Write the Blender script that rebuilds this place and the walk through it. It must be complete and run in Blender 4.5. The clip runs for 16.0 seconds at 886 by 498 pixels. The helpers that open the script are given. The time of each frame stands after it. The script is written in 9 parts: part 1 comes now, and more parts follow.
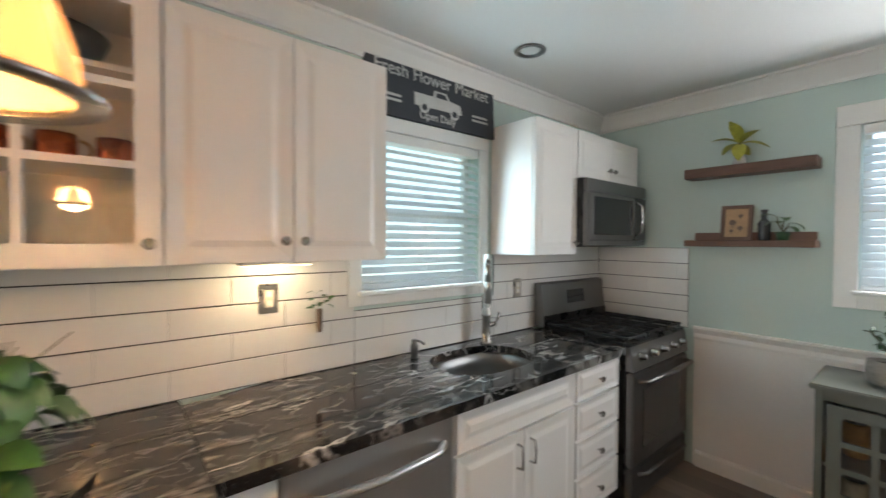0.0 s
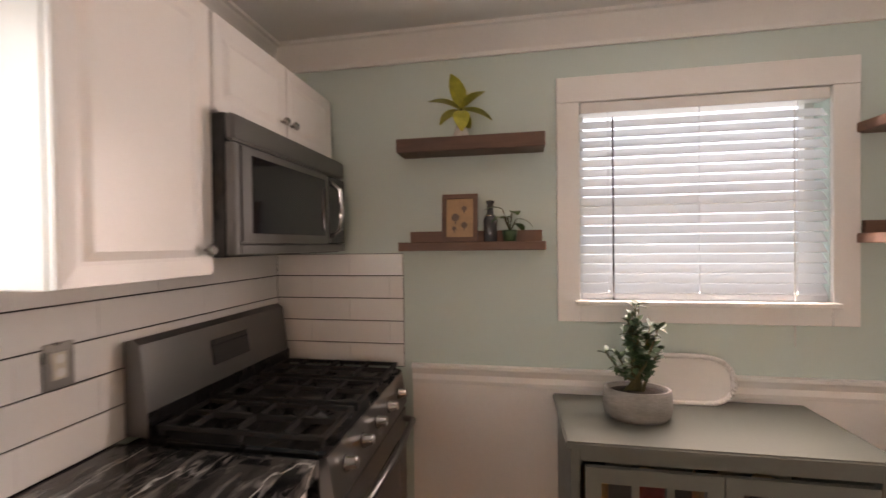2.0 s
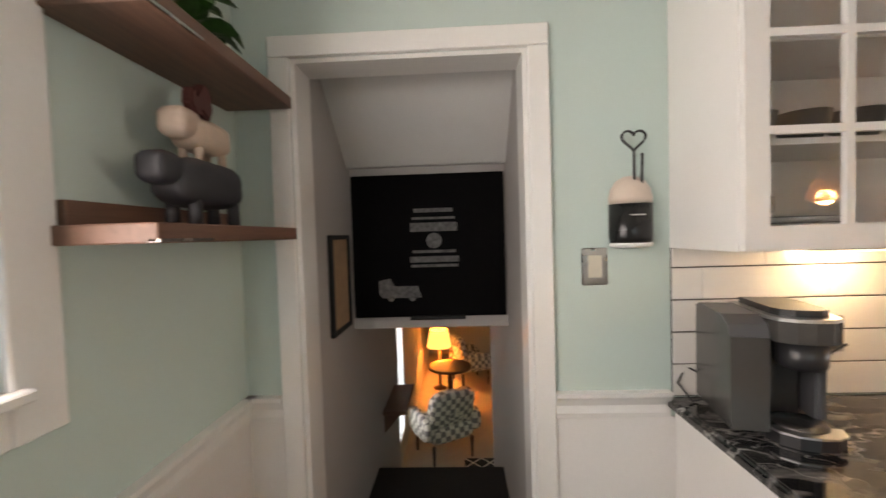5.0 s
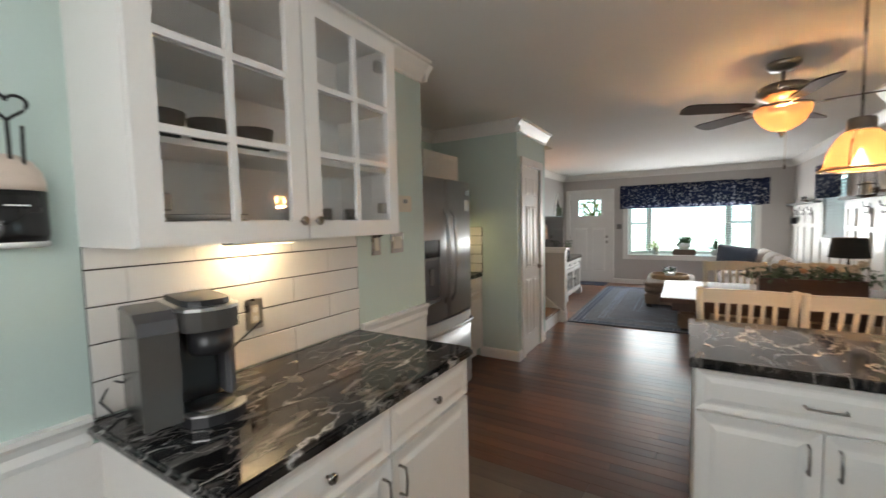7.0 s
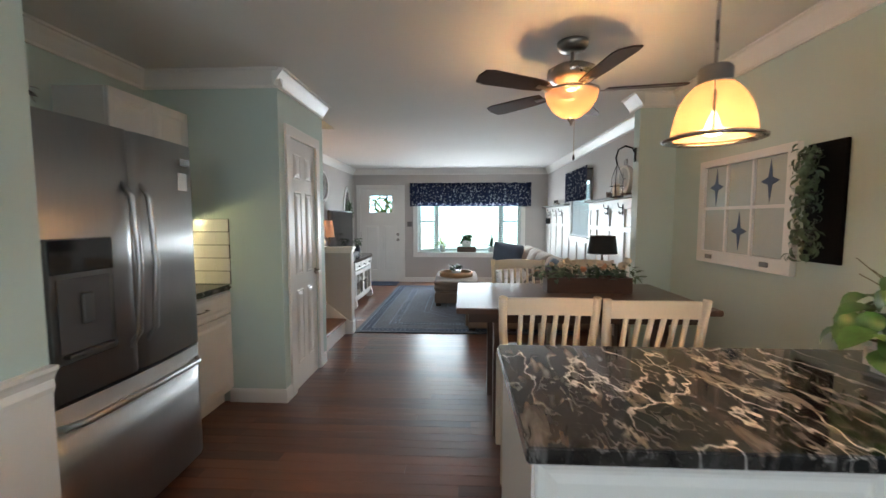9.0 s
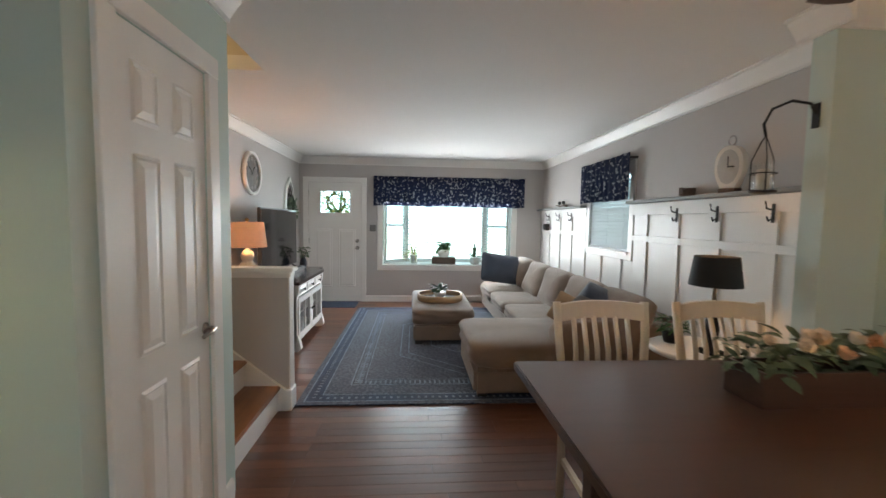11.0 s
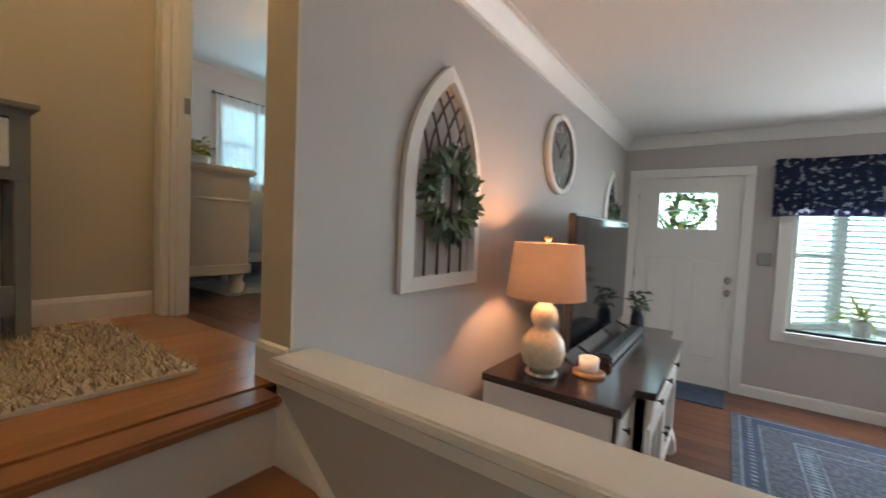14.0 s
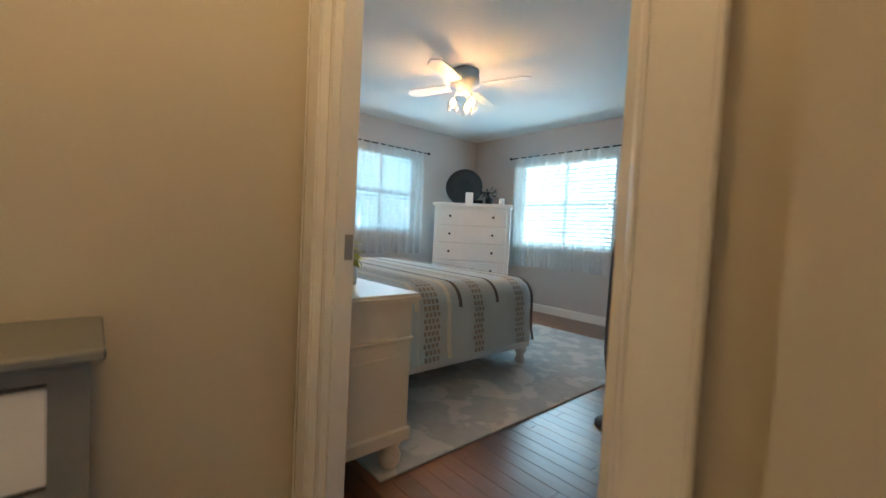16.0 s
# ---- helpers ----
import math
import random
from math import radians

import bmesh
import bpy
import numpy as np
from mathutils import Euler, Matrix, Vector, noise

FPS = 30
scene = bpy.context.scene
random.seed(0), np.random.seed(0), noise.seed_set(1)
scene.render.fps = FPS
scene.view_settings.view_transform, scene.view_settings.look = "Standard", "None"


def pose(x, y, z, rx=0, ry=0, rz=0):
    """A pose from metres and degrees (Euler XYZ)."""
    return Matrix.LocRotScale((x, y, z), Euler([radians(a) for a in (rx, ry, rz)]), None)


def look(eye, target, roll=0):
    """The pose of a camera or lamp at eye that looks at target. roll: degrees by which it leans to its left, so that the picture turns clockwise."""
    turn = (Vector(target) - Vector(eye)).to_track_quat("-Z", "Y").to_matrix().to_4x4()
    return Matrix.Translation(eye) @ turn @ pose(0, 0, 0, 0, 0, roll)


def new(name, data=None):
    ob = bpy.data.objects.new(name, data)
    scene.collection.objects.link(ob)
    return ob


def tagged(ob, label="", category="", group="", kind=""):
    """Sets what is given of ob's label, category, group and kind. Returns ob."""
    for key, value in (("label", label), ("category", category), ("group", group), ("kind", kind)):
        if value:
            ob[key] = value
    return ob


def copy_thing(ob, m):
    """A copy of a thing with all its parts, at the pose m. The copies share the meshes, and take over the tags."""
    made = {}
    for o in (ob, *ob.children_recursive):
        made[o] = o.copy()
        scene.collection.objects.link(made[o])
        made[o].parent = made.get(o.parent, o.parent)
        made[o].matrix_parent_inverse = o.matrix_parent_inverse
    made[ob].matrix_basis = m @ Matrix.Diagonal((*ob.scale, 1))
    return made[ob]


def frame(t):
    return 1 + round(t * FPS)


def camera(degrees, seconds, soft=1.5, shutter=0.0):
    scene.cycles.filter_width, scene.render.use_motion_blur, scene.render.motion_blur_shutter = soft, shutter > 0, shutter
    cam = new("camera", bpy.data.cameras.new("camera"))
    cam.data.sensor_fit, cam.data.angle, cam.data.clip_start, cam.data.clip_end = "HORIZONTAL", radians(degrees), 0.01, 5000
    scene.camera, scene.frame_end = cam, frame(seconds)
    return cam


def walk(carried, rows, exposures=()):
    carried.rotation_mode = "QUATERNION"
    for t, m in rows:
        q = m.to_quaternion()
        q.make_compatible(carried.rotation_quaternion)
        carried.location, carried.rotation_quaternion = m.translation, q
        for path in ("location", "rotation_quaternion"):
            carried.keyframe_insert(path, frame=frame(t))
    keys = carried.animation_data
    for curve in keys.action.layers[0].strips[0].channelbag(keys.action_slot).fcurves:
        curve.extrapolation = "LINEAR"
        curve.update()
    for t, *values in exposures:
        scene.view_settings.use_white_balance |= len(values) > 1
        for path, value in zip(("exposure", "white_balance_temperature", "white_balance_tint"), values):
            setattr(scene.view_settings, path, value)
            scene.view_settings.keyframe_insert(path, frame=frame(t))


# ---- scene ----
cam = camera(95.5, 16.0, soft=1.5, shutter=0.3)
PATH = [
    (0, (-1.71, 3.006, 1.483), (-0.162, 1.74, 1.447), 0.3),
    (0.28, (-1.69, 2.818, 1.479), (-0.276, 1.404, 1.441), 0.2),
    (0.5, (-1.55, 2.736, 1.473), (-0.257, 1.211, 1.43), 0.1),
    (1, (-1.415, 2.422, 1.483), (-0.397, 0.7, 1.458), -0.1),
    (1.5, (-1.285, 2.136, 1.498), (-0.569, 0.269, 1.474), -0.4),
    (2, (-1.172, 1.85, 1.491), (-0.83, -0.121, 1.467), -0.7),
    (2.5, (-1.177, 1.523, 1.502), (-1.276, -0.474, 1.462), -1.1),
    (3, (-1.247, 1.252, 1.494), (-1.827, -0.662, 1.45), -1.3),
    (3.2, (-1.276, 1.137, 1.513), (-2.092, -0.688, 1.451), -1.4),
    (5.3, (-1.838, 0.757, 1.473), (-3.818, 1.026, 1.387), -1.8),
    (5.5, (-1.843, 0.789, 1.48), (-3.778, 1.285, 1.376), -1.7),
    (6, (-1.821, 0.866, 1.474), (-3.534, 1.892, 1.357), -1.6),
    (6.5, (-1.782, 0.935, 1.464), (-3.164, 2.376, 1.339), -1.5),
    (7, (-1.711, 1.019, 1.457), (-2.742, 2.728, 1.325), -1.3),
    (7.5, (-1.635, 1.171, 1.465), (-2.359, 3.03, 1.32), -0.6),
    (8, (-1.557, 1.368, 1.435), (-2.026, 3.307, 1.286), -0.5),
    (8.5, (-1.66, 1.638, 1.41), (-1.903, 3.617, 1.254), -0.4),
    (9, (-1.832, 1.986, 1.406), (-1.926, 3.977, 1.253), -0.0),
    (9.2, (-1.885, 2.144, 1.4), (-1.931, 4.137, 1.243), 0.1),
    (11.3, (-2.32, 4.077, 1.418), (-2.175, 6.068, 1.289), 1.0),
    (11.5, (-2.354, 4.278, 1.412), (-2.226, 6.27, 1.294), 1.3),
    (12, (-2.384, 4.769, 1.403), (-2.36, 6.766, 1.29), 1.3),
    (12.5, (-2.488, 5.236, 1.405), (-2.676, 7.224, 1.298), 1.5),
    (13, (-2.665, 5.643, 1.423), (-3.166, 7.577, 1.325), 1.8),
    (13.5, (-2.907, 5.947, 1.411), (-3.759, 7.754, 1.312), 2.3),
    (14, (-3.243, 6.121, 1.414), (-4.401, 7.748, 1.32), 2.5),
    (14.5, (-3.573, 6.248, 1.463), (-4.937, 7.708, 1.367), 2.7),
    (15, (-3.823, 6.334, 1.619), (-5.302, 7.677, 1.525), 2.8),
    (15.5, (-4.075, 6.36, 1.798), (-5.59, 7.662, 1.705), 3.0),
    (16, (-4.306, 6.419, 1.987), (-5.808, 7.736, 1.9), 2.9),
]
walk(cam, [(t, look(eye, to, roll)) for t, eye, to, roll in PATH], exposures=[(0.0, 1.4, 6900, 13), (0.5, 1.25, 6700, 10), (1.0, 1.2, 8000, 18), (1.5, 1.08, 9500, 36), (2.0, 1.25, 9200, 36), (2.5, 1.33, 8900, 29), (3.2, 1.45, 8400, 24), (5.3, 1.22, 8300, 23), (6.0, 1.25, 7300, 16), (8.0, 1.02, 7200, 13), (9.0, 1.28, 6500, 10), (11.5, 1.21, 7000, 13), (12.5, 1.17, 7400, 15), (13.5, 1.14, 7600, 16), (14.0, 1.07, 6800, 13), (15.0, 1.25, 6700, 14), (15.5, 1.24, 6700, 16), (16.0, 1.15, 6500, 13)])

# ---- daylight ----
world = bpy.data.worlds.new("sky")
scene.world = world
world.use_nodes = True
wn = world.node_tree.nodes
sky = wn.new("ShaderNodeTexSky")
sky.sky_type, sky.sun_disc = "NISHITA", False
sky.sun_elevation, sky.sun_rotation = radians(55), radians(200)
world.node_tree.links.new(sky.outputs[0], wn["Background"].inputs[0])
wn["Background"].inputs[1].default_value = 0.12
sun_data = bpy.data.lights.new("sun", "SUN")
sun_data.energy, sun_data.angle, sun_data.color = 0.7, radians(12), (1.0, 0.96, 0.9)
sun = new("sun", sun_data)
sun.matrix_world = look((-4, -12, 20), (0, 0, 0))


def area(name, m, w, h, watts, color):
    d = bpy.data.lights.new(name, "AREA")
    d.shape, d.size, d.size_y, d.energy, d.color = "RECTANGLE", w, h, watts, color
    ob = new(name, d)
    ob.matrix_world = m
    return ob


def bulb(name, at, watts, color, r=0.04):
    d = bpy.data.lights.new(name, "POINT")
    d.energy, d.color, d.shadow_soft_size = watts, color, r
    ob = new(name, d)
    ob.location = at
    return ob


DAY = (0.86, 0.93, 1.0)
BLUE = (0.45, 0.78, 1.0)
WARM = (1.0, 0.54, 0.22)
CEIL_LAMP = 2.15
# sky light entering at each window, just inside the blinds
area("sky_sink_window", look((-0.06, 1.68, 1.62), (-3, 1.68, 1.3)), 0.72, 0.74, 3.0, (0.6, 0.86, 1.0))
area("sky_kitchen_window", look((-1.93, 0.06, 1.66), (-1.93, 3, 1.3)), 0.92, 0.82, 10, DAY)
area("sky_bay_window", look((-1.7, 10.74, 1.22), (-1.7, 6, 0.9)), 2.2, 1.0, 33, DAY)
area("sky_side_window", look((-0.07, 8.35, 1.45), (-3, 8.35, 1.0)), 1.0, 0.6, 4, DAY)
area("sky_bedroom_window_a", look((-8.7, 9.4, 2.5), (-5, 9.1, 2.2)), 1.0, 1.0, 7, BLUE)
area("sky_bedroom_window_b", look((-7.2, 10.85, 2.45), (-7.2, 7, 2.2)), 1.1, 1.0, 8, BLUE)
bulb("pendant_bulb", (-1.155, 3.13, 1.647), 11, WARM, 0.05)
bulb("fan_bulb", (-1.17, 4.53, CEIL_LAMP), 13, WARM, 0.06)
bulb("table_lamp_bulb", (-3.93, 7.93, 1.265), 7.0, (1.0, 0.5, 0.25), 0.04)
bulb("hall_bulb", (-4.55, 6.4, 3.28), 9.0, (1.0, 0.66, 0.31), 0.1)
for i in range(3):
    a = math.tau * i / 3
    bulb("bedroom_fan_bulb", (-6.95 + 0.1 * math.cos(a), 8.9 + 0.1 * math.sin(a), 3.06), 3.6, WARM, 0.03)
bulb("under_cabinet_light", (-3.06, 1.95, 1.375), 1.3, (1.0, 0.8, 0.5), 0.03)
bulb("under_cabinet_light", (-0.14, 2.53, 1.37), 0.7, (1.0, 0.8, 0.5), 0.03)
bulb("nook_light", (-3.98, 4.6, 1.38), 2.5, (1.0, 0.85, 0.42), 0.03)
bulb("stair_room_lamp", (-8.9, 0.35, -0.35), 18, (1.0, 0.5, 0.15), 0.08)

# ---- materials ----
def mat(name, color, rough=0.5, metal=0.0, var=0.06, scale=6.0, bump=0.0, bscale=60.0, coat=0.0, stretch=(1, 1, 1), spec=0.5, sheen=0.0, island=0.0, emit=0.0):
    """A principled surface with slow blotches, fine grain and a little relief."""
    m = bpy.data.materials.new(name)
    m.use_nodes = True
    n, l = m.node_tree.nodes, m.node_tree.links
    b = n["Principled BSDF"]
    b.inputs["Metallic"].default_value = metal
    b.inputs["Specular IOR Level"].default_value = spec
    b.inputs["Coat Weight"].default_value = coat
    b.inputs["Coat Roughness"].default_value = 0.08
    b.inputs["Sheen Weight"].default_value = sheen
    tc, mp = n.new("ShaderNodeTexCoord"), n.new("ShaderNodeMapping")
    mp.inputs["Scale"].default_value = stretch
    l.new(tc.outputs["Object"], mp.inputs["Vector"])
    big, fine = n.new("ShaderNodeTexNoise"), n.new("ShaderNodeTexNoise")
    big.inputs["Scale"].default_value, big.inputs["Detail"].default_value = scale, 3
    fine.inputs["Scale"].default_value, fine.inputs["Detail"].default_value = bscale, 4
    for t in (big, fine):
        l.new(mp.outputs[0], t.inputs["Vector"])
    mix = n.new("ShaderNodeMix")
    mix.data_type = "FLOAT"
    mix.inputs[0].default_value = 0.4
    l.new(big.outputs["Fac"], mix.inputs[2]), l.new(fine.outputs["Fac"], mix.inputs[3])
    value = mix.outputs[0]
    if island:
        ob = n.new("ShaderNodeObjectInfo")
        add = n.new("ShaderNodeMath")
        add.operation = "MULTIPLY_ADD"
        l.new(ob.outputs["Random"], add.inputs[0])
        add.inputs[1].default_value = island
        l.new(value, add.inputs[2])
        value = add.outputs[0]
    ramp = n.new("ShaderNodeMapRange")
    ramp.inputs[1].default_value, ramp.inputs[2].default_value = 0.3, 0.7 + island
    ramp.inputs[3].default_value, ramp.inputs[4].default_value = 1 - var, 1 + var
    l.new(value, ramp.inputs[0])
    hsv = n.new("ShaderNodeHueSaturation")
    hsv.inputs["Color"].default_value = (*color, 1)
    l.new(ramp.outputs[0], hsv.inputs["Value"])
    l.new(hsv.outputs[0], b.inputs["Base Color"])
    rr = n.new("ShaderNodeMapRange")
    rr.inputs[3].default_value, rr.inputs[4].default_value = max(rough - 0.06, 0.02), min(rough + 0.06, 1)
    l.new(big.outputs["Fac"], rr.inputs[0]), l.new(rr.outputs[0], b.inputs["Roughness"])
    if bump:
        bp = n.new("ShaderNodeBump")
        bp.inputs["Strength"].default_value, bp.inputs["Distance"].default_value = bump, 0.004
        l.new(fine.outputs["Fac"], bp.inputs["Height"]), l.new(bp.outputs[0], b.inputs["Normal"])
    if emit:
        l.new(hsv.outputs[0], b.inputs["Emission Color"])
        b.inputs["Emission Strength"].default_value = emit
    return m


def glass(name, color=(1, 1, 1), rough=0.0, alpha=0.12):
    """Thin pane: mostly clear, with a glossy reflection."""
    m = bpy.data.materials.new(name)
    m.use_nodes = True
    n, l = m.node_tree.nodes, m.node_tree.links
    n.remove(n["Principled BSDF"])
    tr, gl, mx, fr = n.new("ShaderNodeBsdfTransparent"), n.new("ShaderNodeBsdfGlossy"), n.new("ShaderNodeMixShader"), n.new("ShaderNodeLayerWeight")
    tr.inputs[0].default_value = (*color, 1)
    gl.inputs["Roughness"].default_value = rough
    ad = n.new("ShaderNodeMath")
    ad.operation = "ADD"
    ad.inputs[1].default_value = alpha * 0.4
    fr.inputs[0].default_value = 0.12
    pw = n.new("ShaderNodeMath")
    pw.operation = "MULTIPLY"
    pw.inputs[1].default_value = 0.45
    l.new(fr.outputs["Facing"], pw.inputs[0])
    l.new(pw.outputs[0], ad.inputs[0])
    l.new(ad.outputs[0], mx.inputs[0]), l.new(tr.outputs[0], mx.inputs[1]), l.new(gl.outputs[0], mx.inputs[2])
    l.new(mx.outputs[0], n["Material Output"].inputs[0])
    return m


def glow(name, color, strength, body=1.0):
    m = bpy.data.materials.new(name)
    m.use_nodes = True
    b = m.node_tree.nodes["Principled BSDF"]
    b.inputs["Base Color"].default_value = (color[0] * body, color[1] * body, color[2] * body, 1)
    b.inputs["Emission Color"].default_value = (*color, 1)
    b.inputs["Emission Strength"].default_value = strength
    b.inputs["Roughness"].default_value = 0.6
    return m


def granite():
    """Polished black stone with thin wandering pale veins and small crystals."""
    m = bpy.data.materials.new("black_veined_granite")
    m.use_nodes = True
    n, l = m.node_tree.nodes, m.node_tree.links
    b = n["Principled BSDF"]
    tc = n.new("ShaderNodeTexCoord")

    def math_(op, a, c, third=None):
        q = n.new("ShaderNodeMath")
        q.operation = op
        for k, v in enumerate((a, c, third)):
            if v is None:
                continue
            if isinstance(v, (int, float)):
                q.inputs[k].default_value = v
            else:
                l.new(v, q.inputs[k])
        return q.outputs[0]

    def noise_(scale, detail, turn, stretch, dist=0.0):
        mp, t = n.new("ShaderNodeMapping"), n.new("ShaderNodeTexNoise")
        mp.inputs["Rotation"].default_value = (0, 0, radians(turn))
        mp.inputs["Scale"].default_value = stretch
        t.inputs["Scale"].default_value, t.inputs["Detail"].default_value, t.inputs["Distortion"].default_value = scale, detail, dist
        l.new(tc.outputs["Object"], mp.inputs[0]), l.new(mp.outputs[0], t.inputs["Vector"])
        return t.outputs["Fac"]

    def ridge(fac, width):
        d = math_("ABSOLUTE", math_("SUBTRACT", fac, 0.5), 0)
        r = n.new("ShaderNodeMapRange")
        r.inputs[1].default_value, r.inputs[2].default_value, r.inputs[3].default_value, r.inputs[4].default_value = 0.0, width, 1.0, 0.0
        l.new(d, r.inputs[0])
        return r.outputs[0]

    def step(fac, lo, hi):
        r = n.new("ShaderNodeMapRange")
        r.inputs[1].default_value, r.inputs[2].default_value = lo, hi
        l.new(fac, r.inputs[0])
        return r.outputs[0]

    main = math_("MULTIPLY", ridge(noise_(2.3, 7, 35, (1, 2.2, 1), 0.25), 0.013), step(noise_(2.0, 2, 0, (1, 1, 1)), 0.40, 0.54))
    fine = math_("MULTIPLY", ridge(noise_(6.5, 8, 50, (1, 1.8, 1), 0.4), 0.012), step(noise_(3.1, 3, 80, (1, 1, 1)), 0.42, 0.58))
    cloud = math_("MULTIPLY", step(noise_(8.0, 9, 35, (1, 3.0, 1), 0.5), 0.50, 0.72), step(noise_(2.0, 2, 20, (1, 1.4, 1)), 0.36, 0.60))
    grit = step(noise_(170, 2, 0, (1, 1, 1)), 0.66, 0.74)
    v = math_("MAXIMUM", math_("MULTIPLY", main, 0.95), math_("MULTIPLY", fine, 0.5))
    v = math_("MAXIMUM", v, math_("MULTIPLY", cloud, 0.58))
    v = math_("MAXIMUM", v, math_("MULTIPLY", grit, 0.16))
    mx = n.new("ShaderNodeMix")
    mx.data_type = "RGBA"
    base = n.new("ShaderNodeMix")
    base.data_type = "RGBA"
    base.inputs[6].default_value, base.inputs[7].default_value = (0.008, 0.008, 0.009, 1), (0.052, 0.045, 0.040, 1)
    l.new(step(noise_(3.6, 6, 20, (1, 1.7, 1), 0.6), 0.46, 0.66), base.inputs[0]), l.new(base.outputs[2], mx.inputs[6])
    mx.inputs[7].default_value = (0.56, 0.54, 0.52, 1)
    l.new(v, mx.inputs[0]), l.new(mx.outputs[2], b.inputs["Base Color"])
    b.inputs["Roughness"].default_value = 0.07
    return m


def wood(name, dark, light, rough=0.35, scale=3.0, stretch=(1, 12, 12), coat=0.0, island=0.5, bump=0.08):
    """Grain drawn out along the local x axis; pieces differ from one to the next."""
    m = bpy.data.materials.new(name)
    m.use_nodes = True
    n, l = m.node_tree.nodes, m.node_tree.links
    b = n["Principled BSDF"]
    tc, mp, oi = n.new("ShaderNodeTexCoord"), n.new("ShaderNodeMapping"), n.new("ShaderNodeObjectInfo")
    mp.inputs["Scale"].default_value = stretch
    l.new(tc.outputs["Object"], mp.inputs[0])
    off = n.new("ShaderNodeVectorMath")
    off.operation = "MULTIPLY_ADD"
    off.inputs[1].default_value = (17, 23, 11)
    l.new(oi.outputs["Random"], off.inputs[0]), l.new(mp.outputs[0], off.inputs[2])
    t, f = n.new("ShaderNodeTexNoise"), n.new("ShaderNodeTexNoise")
    t.inputs["Scale"].default_value, t.inputs["Detail"].default_value, t.inputs["Distortion"].default_value = scale, 5, 0.6
    f.inputs["Scale"].default_value, f.inputs["Detail"].default_value = scale * 7, 3
    l.new(off.outputs[0], t.inputs["Vector"]), l.new(off.outputs[0], f.inputs["Vector"])
    mx = n.new("ShaderNodeMix")
    mx.data_type = "FLOAT"
    mx.inputs[0].default_value = 0.3
    l.new(t.outputs["Fac"], mx.inputs[2]), l.new(f.outputs["Fac"], mx.inputs[3])
    ma = n.new("ShaderNodeMath")
    ma.operation = "MULTIPLY_ADD"
    ma.inputs[1].default_value = island
    l.new(oi.outputs["Random"], ma.inputs[0]), l.new(mx.outputs[0], ma.inputs[2])
    ramp = n.new("ShaderNodeValToRGB")
    ramp.color_ramp.elements[0].position, ramp.color_ramp.elements[1].position = 0.32, 0.68 + island
    ramp.color_ramp.elements[0].color, ramp.color_ramp.elements[1].color = (*dark, 1), (*light, 1)
    l.new(ma.outputs[0], ramp.inputs[0]), l.new(ramp.outputs[0], b.inputs["Base Color"])
    b.inputs["Roughness"].default_value, b.inputs["Coat Weight"].default_value = rough, coat
    b.inputs["Coat Roughness"].default_value = 0.25
    bp = n.new("ShaderNodeBump")
    bp.inputs["Strength"].default_value, bp.inputs["Distance"].default_value = bump, 0.003
    l.new(f.outputs["Fac"], bp.inputs["Height"]), l.new(bp.outputs[0], b.inputs["Normal"])
    return m


def voronoi_print(name, ground, figure, scale, size=0.4, rough=0.9, second=None):
    """Cloth with a printed, scattered figure."""
    m = mat(name, ground, rough, var=0.12, scale=12, bump=0.3, bscale=300)
    n, l = m.node_tree.nodes, m.node_tree.links
    b = n["Principled BSDF"]
    tc = n.new("ShaderNodeTexCoord")
    ns = n.new("ShaderNodeTexNoise")
    ns.inputs["Scale"].default_value, ns.inputs["Detail"].default_value = scale, 5
    l.new(tc.outputs["Object"], ns.inputs["Vector"])
    r = n.new("ShaderNodeMapRange")
    r.inputs[1].default_value, r.inputs[2].default_value = size + 0.14, size + 0.18
    l.new(ns.outputs["Fac"], r.inputs[0])
    mx = n.new("ShaderNodeMix")
    mx.data_type = "RGBA"
    l.new(r.outputs[0], mx.inputs[0])
    src = b.inputs["Base Color"].links[0].from_socket
    l.new(src, mx.inputs[6])
    mx.inputs[7].default_value = (*figure, 1)
    l.new(mx.outputs[2], b.inputs["Base Color"])
    return m


M_aqua = mat("aqua_wall_paint", (0.53, 0.64, 0.595), 0.55, var=0.03, scale=2, bump=0.06, bscale=220)
M_grey = mat("warm_grey_wall_paint", (0.50, 0.475, 0.455), 0.6, var=0.03, scale=2, bump=0.06, bscale=220)
M_hall = mat("beige_hall_wall_paint", (0.57, 0.52, 0.42), 0.6, var=0.03, scale=2, bump=0.06, bscale=220)
M_ceil = mat("white_ceiling_paint", (0.74, 0.74, 0.72), 0.8, var=0.03, scale=1.5, bump=0.1, bscale=160)
M_white = mat("white_trim_paint", (0.80, 0.79, 0.76), 0.35, var=0.03, scale=4, bump=0.03, bscale=90)
M_cab = mat("white_cabinet_paint", (0.82, 0.80, 0.77), 0.3, var=0.025, scale=5, bump=0.02, bscale=120)
M_bead = mat("white_wainscot_paint", (0.80, 0.78, 0.75), 0.4, var=0.03, scale=3, bump=0.03, bscale=90)
M_granite = granite()
M_steel = mat("brushed_stainless_steel", (0.55, 0.545, 0.54), 0.34, 1.0, var=0.07, scale=4, bump=0.04, bscale=200, stretch=(1, 1, 0.05))
M_dsteel = mat("dark_stainless_steel", (0.20, 0.195, 0.19), 0.33, 1.0, var=0.06, scale=4, bump=0.04, bscale=200)
M_chrome = mat("polished_chrome", (0.5, 0.49, 0.48), 0.1, 1.0, var=0.03)
M_nickel = mat("brushed_nickel", (0.38, 0.355, 0.33), 0.28, 1.0, var=0.05)
